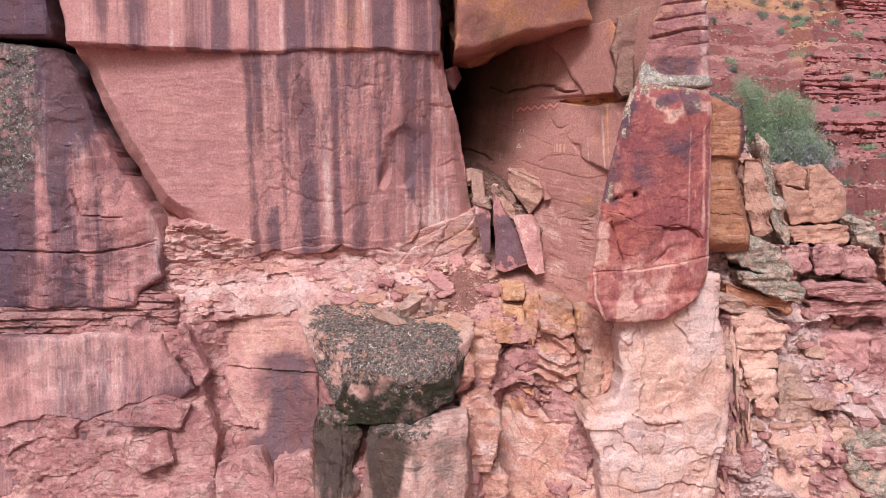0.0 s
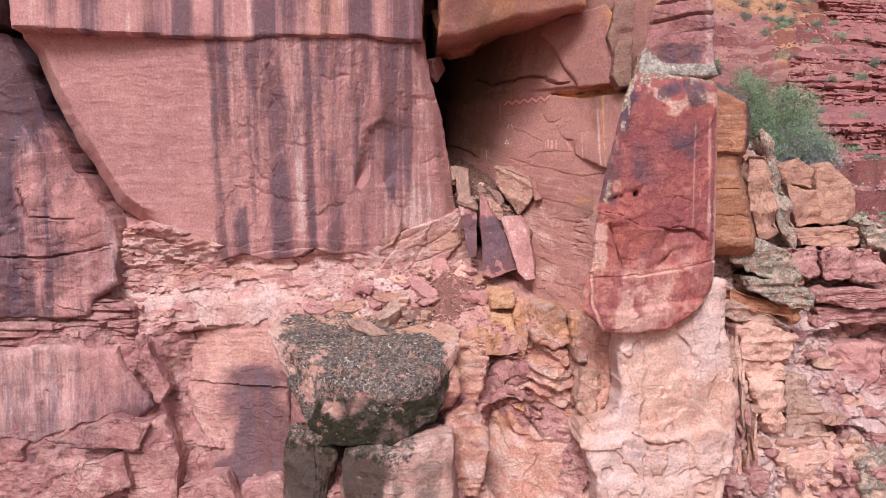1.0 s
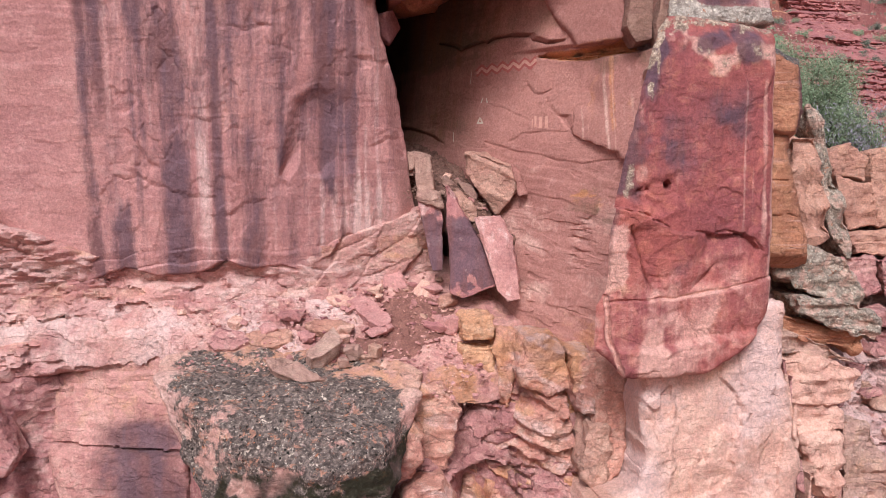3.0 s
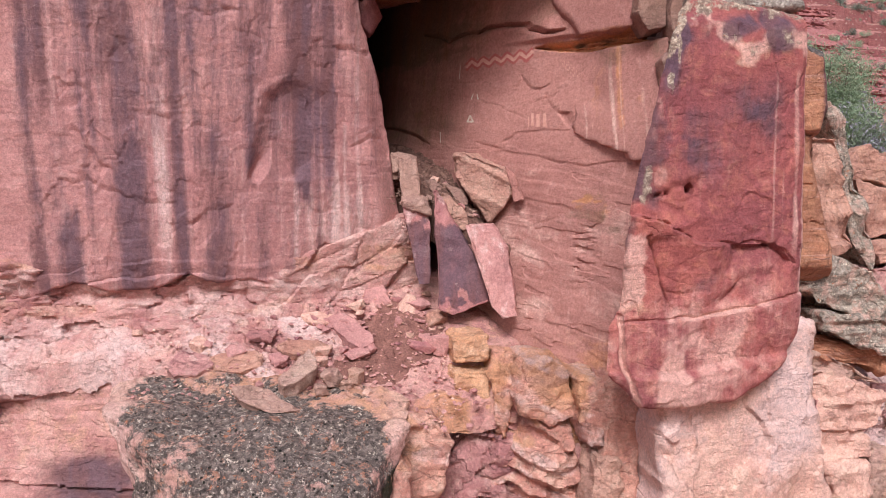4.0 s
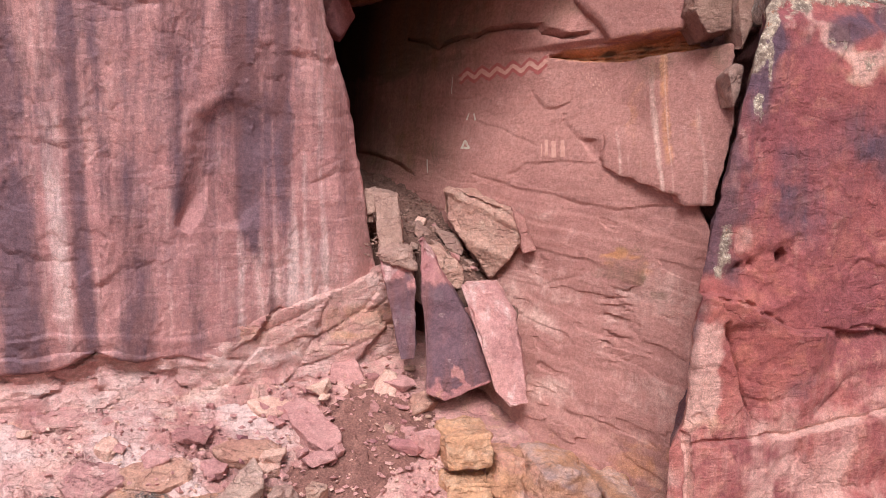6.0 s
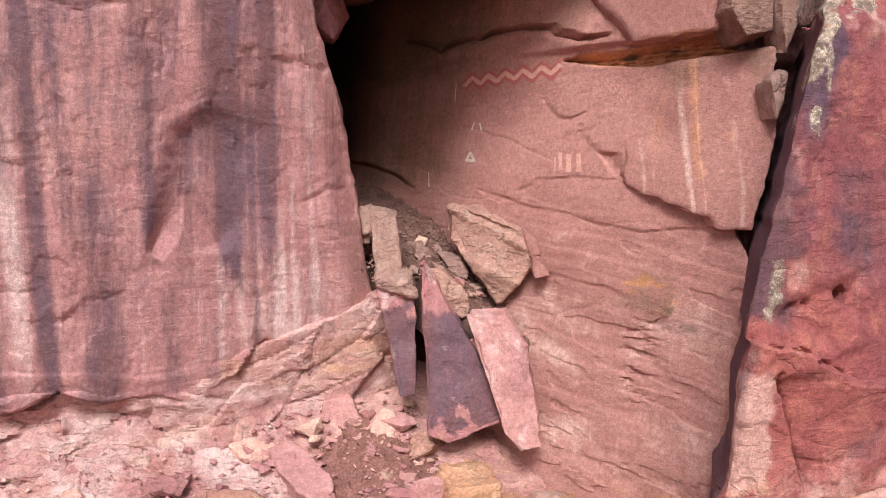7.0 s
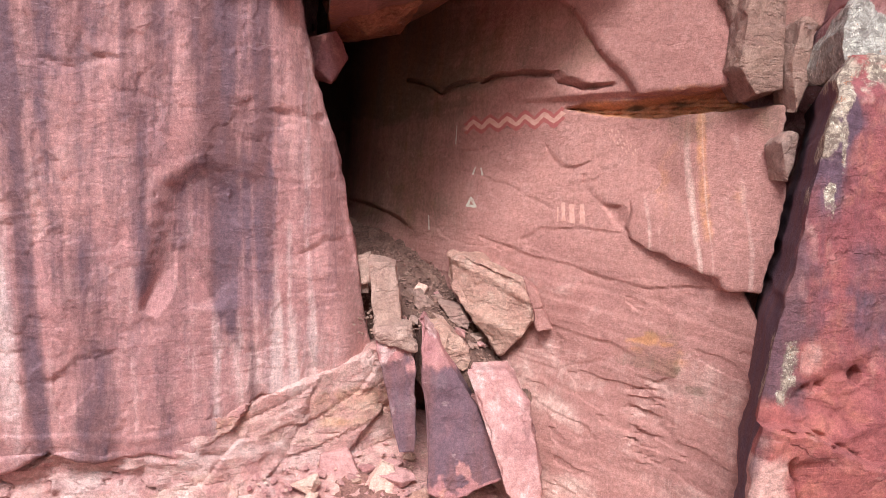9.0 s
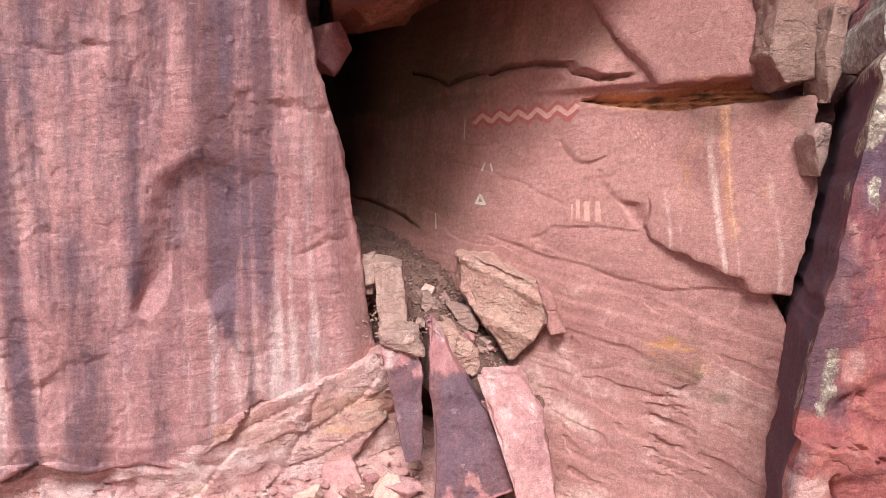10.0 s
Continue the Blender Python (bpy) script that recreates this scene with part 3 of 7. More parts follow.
def face_front(x, z, s):
    y = face_depth(x, z) + 0.06 * fbm(x * 0.7, z * 0.7, 3, 4)
    lump = smooth(-3.6, -3.0, x)
    y = y + 0.006 * flat_fbm(x * 2.5, z * 9, 5, 5, 0.6) + 0.009 * fbm(x * 4, z * 4, 5, 6, 0.55)
    y = y + lump * 0.009 * smooth(0.05, 0.06, fbm(x * 2.2, z * 1.2, 5, 7)) + lump * 0.007 * smooth(0.0, 0.012, fbm(x * 1.6 + 9, z * 1.1, 5, 8))
    y = y + lump * 0.012 * smooth(0.18, 0.19, fbm(x * 3.1 + 4, z * 1.5, 5, 18)) + 0.005 * smooth(0.02, 0.04, fbm(x * 0.9 + 2, z * 3.5, 5, 19))
    sc = outline_distance(SCAR, x, z) + 0.025 * fbm(x * 5, z * 5, 4, 3)
    soft = 0.05 + 0.10 * smooth(6.4, 6.7, z) + 0.28 * smooth(-0.75, -0.45, x)
    hollow = 0.095 * smooth(0.0, 1.0, sc / soft)
    we = outline_distance(WEDGE, x, z) + 0.012 * fbm(x * 6, z * 6, 3, 24)
    y = y + np.maximum(hollow - np.clip(0.7 * we, 0, 0.095), 0)
    y = y + 0.30 * np.clip((0.26 - s) / 0.26, 0, 1) * smooth(-4.1, -4.5, x) * smooth(8.6, 8.3, z) + 0.005 * flat_fbm(x * 0.9, z * 11, 5, 25, 0.6) * smooth(-3.0, -3.4, x)
    for k, line in enumerate(([(-2.84, 6.91), (-2.69, 6.71), (-2.62, 6.53), (-2.47, 6.45)], [(-3.04, 6.34), (-2.74, 6.39), (-2.61, 6.3), (-2.34, 6.2), (-1.92, 6.11)],
                              [(-1.78, 5.89), (-1.57, 6.06), (-1.31, 6.11)], [(-2.15, 7.01), (-1.99, 7.04), (-1.87, 7.0)], [(-1.65, 6.99), (-1.57, 6.93)], [(-2.43, 7.56), (-2.34, 7.67), (-2.37, 7.79)],
                              [(-2.75, 7.32), (-2.66, 7.23), (-2.82, 7.03)], [(-1.65, 8.07), (-1.43, 8.05), (-1.18, 8.09)], [(-1.39, 8.22), (-1.34, 8.12), (-1.23, 8.1)], [(-0.24, 7.77), (-0.04, 7.8), (0.15, 7.76)],
                              [(-0.05, 6.77), (0.16, 6.86), (0.27, 6.84)], [(-0.98, 7.9), (-0.93, 7.8), (-1.0, 7.6)])):
        y = y + scarp(line, x, z, 0.026, 0.10, -1, 200 + k, 0.05, 0.022) + crack_line(line, x, z, 0.024, 0.012, 200 + k, 0.05)
    rim = np.interp(z, [5.7, 5.95, 6.5, 7.25, 8.0, 8.5, 8.7], [0.5, 0.52, 0.43, 0.3, 0.12, -0.03, -0.07])
    y = y + 0.2 * smooth(0.3, 0.0, rim - x) ** 2 * smooth(5.6, 6.0, z)
    y = y + layers(x, z, 0.2, 0.05, 0.06, 14, 1.4) * smooth(5.6, 5.35, z + 0.12 * fbm(x * 1.5, z, 3, 15))
    return y


STREAKS = [(-3.27, 0.085, 1.15), (-3.1, 0.10, 0.55), (-2.95, 0.13, 0.9, 5.2, 6.0), (-2.72, 0.04, 0.5), (-2.62, 0.05, 0.55, 6.6, 9), (-2.33, 0.17, 1.2), (-1.83, 0.07, 0.95), (-1.62, 0.06, 0.5), (-1.48, 0.14, 0.95), (-1.12, 0.05, 0.45, 6.6, 9),
           (-0.92, 0.05, 0.6, 7.4, 9), (-0.72, 0.05, 0.6, 7.0, 9), (-0.58, 0.10, 1.0, 6.3, 9), (-0.42, 0.03, 0.6), (-0.30, 0.07, 0.75, 6.2, 9), (-0.14, 0.05, 0.5, 6.6, 9), (0.0, 0.04, 0.4, 6.8, 9), (-2.28, 0.13, 0.9, 5.1, 6.2), (-1.0, 0.08, 0.35, 5.3, 6.2)]
LIGHTS = [(-3.52, 0.05, 0.6), (-3.4, 0.03, 0.5), (-2.97, 0.05, 0.5), (-2.83, 0.09, 0.85), (-2.52, 0.03, 0.6), (-2.12, 0.04, 0.55), (-1.99, 0.09, 0.9), (-1.72, 0.03, 0.5), (-1.29, 0.07, 0.6), (-1.2, 0.03, 0.6), (-0.82, 0.05, 0.5), (-0.66, 0.03, 0.7, 5.3, 6.4), (-0.5, 0.04, 0.8, 5.3, 6.4),
          (-0.36, 0.03, 0.8, 5.3, 6.6), (-0.22, 0.04, 0.9, 5.4, 6.8), (-0.1, 0.03, 0.8, 5.6, 7.0), (0.04, 0.03, 0.6)]


def runs_of(rows, x, z, seed):
    """Vertical runs: centre, half width, strength and, where they stop short, lowest and highest z."""
    out = np.zeros_like(x)
    wx = x + 0.035 * fbm(x * 3, z * 0.7, 3, seed) + 0.012 * fbm(x * 9, z * 2.5, 3, seed + 5)
    for k, (cx, w, a, *span) in enumerate(rows):
        fade = np.clip(0.72 + 1.1 * fbm(z * 0.6 + k * 7.7, x * 0.8 + k, 3, seed + 2), 0.1, 1.15)
        if span:
            zz = z + 0.25 * fbm(x * 4, z * 1.5, 3, seed + 8)
            fade = fade * smooth(span[0] - 0.12, span[0] + 0.12, zz) * smooth(span[1] + 0.2, span[1] - 0.2, zz)
        out = np.maximum(out, a * fade * np.exp(-(np.abs(wx - cx) / w) ** 3))
    return out


def face_stain(x, y, z):
    st = none(x, y, z)
    zone = smooth(-3.5, -3.15, x + 0.1 * fbm(x, z * 3, 3, 9)) * smooth(0.55, 0.1, x)
    # the scar's hollow is a little darker, except for its wedge
    hollow = smooth(-0.02, 0.06, outline_distance(SCAR, x, z)) * smooth(-0.02, -0.06, outline_distance(WEDGE, x, z))
    st[:, 0] = zone * (0.27 + 0.54 * runs_of(STREAKS, x, z, 31) * smooth(5.0, 5.35, z) + 0.16 * smooth(6.5, 8.0, z) + 0.14 * hollow)
    st[:, 1] = zone * (0.10 + 0.55 * runs_of(LIGHTS, x, z, 32)) + 0.32 * zone * smooth(6.6, 6.0, z) * smooth(-1.2, -0.2, x)
    st[:, 2] = 0.5 * smooth(5.5, 5.2, z) * smooth(0.15, 0.35, fbm(x * 2, z * 3, 3, 34))
    return st


FACE = [(-6.05, 8.72), (-5.9, 8.1), (-5.61, 7.37), (-5.25, 6.67), (-4.93, 6.05), (-4.6, 5.8), (-4.15, 5.65), (-3.85, 5.2), (-3.8, 4.8), (-3.5, 4.85), (-3.3, 5.16), (-2.95, 5.3),
        (-2.6, 5.2), (-2.1, 5.22), (-1.8, 5.36), (-1.5, 5.24), (-1.15, 5.3), (-0.9, 5.2), (-0.62, 5.42), (-0.35, 5.66), (-0.1, 5.6), (0.1, 5.78), (0.47, 5.78), (0.52, 5.95), (0.43, 6.51), (0.3, 7.25), (0.12, 7.97), (-0.03, 8.48), (-0.07, 8.72)]
face = sheet("cliff_face", FACE, 0.0135, face_front, ROCK_FACE, back=2.6, jag=0.018, rnd=0.03, side=0.05, seed=2, stain=face_stain)
tagged(face, "smooth salmon sandstone face with dark vertical varnish streaks", "cliff", kind="structure")


def upper_front(x, z, s):
    y = face_depth(x, 8.7) - 0.07 - 0.3 * smooth(-2.8, -5.5, x) + 0.05 * fbm(x * 0.8, z * 0.8, 3, 51) + 0.012 * fbm(x * 4, z * 5, 4, 52)
    return y + 0.008 * smooth(0.05, 0.07, fbm(x * 2, z * 1.5, 4, 53))


UP_DARK = [(-5.45, 0.14, 0.7), (-4.95, 0.2, 0.9), (-4.0, 0.2, 1.15), (-3.6, 0.14, 1.2), (-3.1, 0.1, 0.8), (-2.4, 0.16, 1.1), (-2.0, 0.22, 1.2), (-1.55, 0.1, 0.8), (-1.0, 0.2, 1.1), (-0.45, 0.18, 1.2), (-0.15, 0.1, 1.0)]
UP_PALE = [(-5.7, 0.08, 0.6), (-4.35, 0.05, 1.0), (-3.33, 0.05, 1.0), (-2.88, 0.06, 0.9), (-2.62, 0.04, 0.8), (-1.72, 0.05, 0.8), (-1.3, 0.05, 0.9), (-0.72, 0.06, 0.8)]


def upper_stain(x, y, z):
    st = none(x, y, z)
    st[:, 0] = (0.2 + 0.8 * runs_of(UP_DARK, x, z, 56)) * smooth(-5.95, -5.5, x)
    st[:, 1] = 0.65 * runs_of(UP_PALE, x, z, 57)
    st[:, 2] = 0.5 * smooth(-1.9, -1.7, x) * smooth(-1.1, -1.4, x)
    return st


UPPER = [(-6.06, 12.2), (-6.09, 9.24), (-6.01, 8.63), (-4.75, 8.58), (-3.46, 8.54), (-2.76, 8.54), (-2.05, 8.6), (-1.34, 8.64), (-0.06, 8.64), (-0.08, 9.41), (-0.1, 12.2)]
tagged(sheet("cliff_overhang", UPPER, 0.03, upper_front, ROCK_FACE, back=2.5, jag=0.02, rnd=0.07, seed=3, stain=upper_stain),
       "overhanging sandstone block streaked grey and pink", "cliff", kind="structure")


def left_front(x, z, s):
    y = 14.78 + 0.1 * (x + 6) * 0.5 + 0.22 * fbm(x * 0.7, z * 0.6, 4, 61) + 0.05 * chunks(x, z, 0.9, 0.7, 0.6, 1.2, 62, 0.2, 0.8) + 0.02 * smooth(0.03, 0.045, fbm(x * 1.2, z * 2.5, 5, 60))
    y = y + 0.35 * smooth(0.6, 0.0, s) ** 2 * smooth(-6.5, -5.4, x) * smooth(4.7, 5.4, z)
    y = y + crack_line([(-9, 5.35), (-6.8, 5.3), (-5.6, 5.28), (-4.9, 5.45)], x, z, 0.025, 0.08)
    y = y + crack_line([(-6.05, 6.3), (-5.95, 5.9), (-5.3, 5.85)], x, z, 0.02, 0.06)
    return y + 0.03 * fbm(x * 5, z * 6, 4, 63)


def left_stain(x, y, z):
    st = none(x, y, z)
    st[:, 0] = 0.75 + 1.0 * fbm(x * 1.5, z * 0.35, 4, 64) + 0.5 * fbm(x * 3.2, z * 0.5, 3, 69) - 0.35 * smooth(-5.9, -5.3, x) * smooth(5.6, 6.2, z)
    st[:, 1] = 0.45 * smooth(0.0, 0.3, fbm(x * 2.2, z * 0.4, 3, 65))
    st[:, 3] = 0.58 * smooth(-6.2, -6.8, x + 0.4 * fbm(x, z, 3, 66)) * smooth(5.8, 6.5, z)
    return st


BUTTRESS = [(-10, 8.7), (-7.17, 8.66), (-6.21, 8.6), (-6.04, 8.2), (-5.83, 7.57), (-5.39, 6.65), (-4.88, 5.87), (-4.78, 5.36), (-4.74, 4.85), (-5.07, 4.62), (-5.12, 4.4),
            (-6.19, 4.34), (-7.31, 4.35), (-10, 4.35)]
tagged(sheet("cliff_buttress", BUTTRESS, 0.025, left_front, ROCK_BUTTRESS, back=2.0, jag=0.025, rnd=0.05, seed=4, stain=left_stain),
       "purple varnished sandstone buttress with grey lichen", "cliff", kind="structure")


def upleft_front(x, z, s):
    return 14.6 + 0.15 * fbm(x * 0.8, z, 4, 67) + 0.03 * fbm(x * 5, z * 5, 4, 68)


def dark_stain(x, y, z):
    st = none(x, y, z)
    st[:, 0] = 0.95
    return st


tagged(sheet("cliff_block", [(-10, 12), (-6.25, 12), (-6.33, 9.34), (-6.22, 8.72), (-7.11, 8.76), (-10, 8.78)], 0.04, upleft_front, ROCK_BUTTRESS, back=2.0, jag=0.02, seed=5, stain=dark_stain),
       "dark purple varnished sandstone block", "cliff", kind="structure")


def lowleft_front(x, z, s):
    y = 14.78 + 0.06 * (x + 6) + 0.16 * fbm(x * 0.7, z * 0.7, 4, 71) + 0.02 * fbm(x * 5, z * 5, 4, 72)
    y = y + 0.05 * smooth(3.0, 2.6, z + 0.3 * fbm(x * 1.3, z, 3, 73))
    y = y - scarp([(-7.5, 2.35), (-6.6, 2.6), (-5.9, 2.5), (-5.2, 2.75), (-4.5, 2.95)], x, z, 0.08, 0.3, 1, 79, 0.06) + scarp([(-7.5, 1.9), (-6.7, 2.05), (-6.1, 1.9)], x, z, 0.06, 0.2, -1, 80, 0.06)
    return y + 0.012 * smooth(0.03, 0.05, fbm(x * 1.4, z * 2.2, 4, 86))


def lowleft_stain(x, y, z):
    st = none(x, y, z)
    st[:, 0] = 0.42 + 0.4 * fbm(x, z, 3, 74)
    st[:, 1] = 0.45 * smooth(-0.1, 0.2, vnoise(x * 1.8, z * 0.2, 75))
    return st


LOWLEFT = [(-10, 3.9), (-7.32, 3.92), (-6.3, 3.9), (-5.46, 3.98), (-4.71, 3.89), (-4.49, 3.49), (-4.12, 3.02), (-4.27, 2.9), (-5.0, 2.4), (-5.6, 1.9), (-6.2, 1.5), (-7.4, 1.2), (-10, 1.0)]
tagged(sheet("cliff_panel", LOWLEFT, 0.025, lowleft_front, ROCK_FACE, back=1.0, jag=0.03, rnd=0.08, seed=6, stain=lowleft_stain),
       "smooth pink sandstone panel with faint vertical streaks", "cliff", kind="structure")


def band_front(x, z, s):
    return 14.92 + 0.06 * (x + 6) + beds(x, z, 0.13, 0.2, 76, 0.02) + 0.05 * fbm(x * 4, z * 6, 4, 77) + chunks(x, z, 0.5, 0.14, 0.08, 0.1, 78, 0.04)


tagged(sheet("cliff_band", [(-10, 4.42), (-6.2, 4.4), (-4.95, 4.65), (-4.5, 4.5), (-4.4, 3.85), (-10, 3.85)], 0.02, band_front, ROCK_BASE, back=1.0, jag=0.03, seed=7, stain=cliff_stain),
       "thin broken beds of purple sandstone", "cliff", kind="structure")


def block_front(x, z, s):
    y = 14.16 - 0.128 * x + 0.178 * z + 0.12 * fbm(x, z, 3, 81)
    y = y + (0.6 * layers(x, z, 0.13, 0.06, 0.03, 82) + 0.05) * smooth(3.25, 3.35, z) - 0.06 * smooth(3.3, 3.2, z)
    y = y + crack_line([(-3.7, 3.3), (-3.1, 3.26), (-2.1, 3.24)], x, z, 0.03, 0.12) + 0.025 * fbm(x * 5, z * 5, 4, 83)
    return y + 0.06 * chunks(x, z, 0.8, 0.8, 0.5, 0.6, 84, 0.3) * smooth(2.6, 2.0, z)


def block_stain(x, y, z):
    st = none(x, y, z)
    st[:, 0] = (1.5 + 2.2 * fbm(x * 1.6, z * 1.6, 4, 85)) * np.exp(-((x + 2.6) / 0.65) ** 2 - ((z - 2.4) / 0.75) ** 2) + 0.8 * np.exp(-((x + 2.7) / 0.5) ** 2 - ((z - 3.4) / 0.2) ** 2)
    st[:, 2] = 0.35 * smooth(3.3, 3.6, z)
    return st


LOWBLOCK = [(-3.75, 4.4), (-3.2, 4.42), (-2.5, 4.42), (-2.22, 3.82), (-2.12, 3.22), (-1.99, 2.07), (-2.08, 0.0), (-3.34, 0.0), (-3.5, 1.7), (-3.3, 2.3), (-3.75, 3.05)]
tagged(sheet("cliff_panel", LOWBLOCK, 0.022, block_front, ROCK_LEDGE, back=1.2, jag=0.04, rnd=0.07, seed=8, stain=block_stain),
       "bedded sandstone block with purple varnish patches", "cliff", kind="structure")


def foot_front(x, z, s):
    y = face_depth(x, np.maximum(z, 5.1)) + 0.05 + 0.09 * smooth(-1.0, -1.6, x) - 0.25 * smooth(-2.9, -4.2, x) - 0.4 * np.clip(5.1 - z, 0, 2)
    dip = 0.08 + 0.42 * smooth(-1.6, -0.4, x)
    near = smooth(-1.2, -0.4, x)
    y = y + layers(x, z, 0.23, 0.13 - 0.115 * near, dip, 91, 1.5) + layers(x, z, 0.09, 0.04 - 0.037 * near, dip * 0.7, 92, 1.5) + 0.5 * chunks(x, z, 0.55, 0.3, 0.10, 0.35, 93, 0.03, 0.6) * smooth(-0.6, -1.6, x)
    y = y + near * (chunks(x, z - 0.5 * x, 0.6, 0.3, 0.03, 0.20, 97, 0.02, 0.25) + 0.3 * chunks(x, z, 0.2, 0.12, 0.03, 0.12, 99, 0.01, 0.3) - 0.02)
    y = y + chunks(x, z, 0.2, 0.12, 0.03, 0.12, 98, 0.015, 0.6) * smooth(-2.2, -3.2, x)
    return y + (0.06 - 0.045 * near) * fbm(x * 4, z * 6, 5, 94, 0.6) + 0.12 * fbm(x, z, 3, 95)


def foot_stain(x, y, z):
    st = none(x, y, z)
    st[:, 1] = 0.4 + 0.3 * fbm(x * 2, z * 4, 3, 96)
    st[:, 2] = 0.45 * smooth(0.2, 0.4, fbm(x * 1.3, z * 4, 3, 97)) + 0.6 * smooth(-0.1, 0.1, x) * smooth(5.75, 5.6, z) * smooth(5.3, 5.4, z)
    return st


FOOT = [(-4.75, 5.7), (-4.4, 5.85), (-3.9, 5.7), (-3.3, 5.45), (-2, 5.4), (-0.8, 5.5), (0.1, 5.8), (0.6, 6.0), (0.78, 5.9), (0.86, 5.5), (0.8, 4.9), (0.3, 4.6), (-1, 4.4), (-2.6, 4.2), (-4.6, 4.0), (-5.0, 4.6)]
tagged(sheet("cliff_foot", FOOT, 0.02, foot_front, ROCK_LEDGE, back=0.8, jag=0.02, rnd=0.05, seed=9, stain=foot_stain),
       "crumbling thin-bedded pink rock below the smooth face", "cliff", kind="structure")


# ---- the ledge ----
def ledge_height(x, y):
    z = -4.03 - 0.083 * x + 0.552 * y
    return z - 0.15 * smooth(-2.2, -3.2, x)


def ledge_front(x, y, s):
    z = ledge_height(x, y) + 0.10 * fbm(x * 1.2, y * 1.2, 4, 101) + 0.04 * fbm(x * 5, y * 5, 4, 102)
    k = -beds(x, y, 0.26, 0.13, 103, -0.12, 1.2) - beds(x, y, 0.11, 0.06, 100, -0.15, 1.6) + 0.6 * chunks(x, y, 0.32, 0.16, 0.06, 0.12, 98, -0.02, 0.6) + chunks(x, y, 0.11, 0.07, 0.025, 0.05, 104, -0.012, 0.6)
    return z + k * (1 - 0.75 * smooth(-0.3, 0.3, x))


def ledge_stain(x, y, z):
    st = none(x, y, z)
    st[:, 1] = 0.5 + 0.6 * fbm(x * 2, y * 3, 4, 105) - 0.5 * smooth(-0.6, 0.2, x)
    st[:, 2] = 0.7 * smooth(-2.2, -1.2, x) * smooth(0.0, 0.25, fbm(x * 1.5, y * 1.5, 3, 106)) * smooth(15.9, 15.4, y) + 0.35 * smooth(0.8, 1.2, x)
    return st


LEDGE = [(-4.9, 15.35), (-4.4, 15.3), (-2.5, 15.28), (-2.3, 15.1), (-1.6, 15.15), (-0.5, 15.0), (0.2, 14.75), (0.8, 14.95), (1.5, 15.0), (2.3, 14.75), (2.6, 15.4), (1.9, 16.4), (1.2, 17.0), (0.2, 17.2), (-1, 16.9), (-5, 16.4)]
tagged(sheet("rock_ledge", LEDGE, 0.017, ledge_front, ROCK_LEDGE, back=0.3, jag=0.02, rnd=0.05, seed=10, axis="z", stain=ledge_stain),
       "sloping ledge of broken pale pink rock and red dirt", "ledge", kind="structure")


# ---- the pillar ----
ARCH = [(2.22, 6.02), (2.52, 6.02), (2.88, 5.81), (3.24, 5.78), (3.68, 5.78), (3.9, 5.6)]
SEAM = [(2.2, 5.09), (2.44, 5.11), (2.95, 5.14), (3.75, 5.26), (4.15, 5.36)]
PEEL = [(2.46, 5.85), (2.48, 5.75), (2.58, 5.52), (2.7, 5.2)]


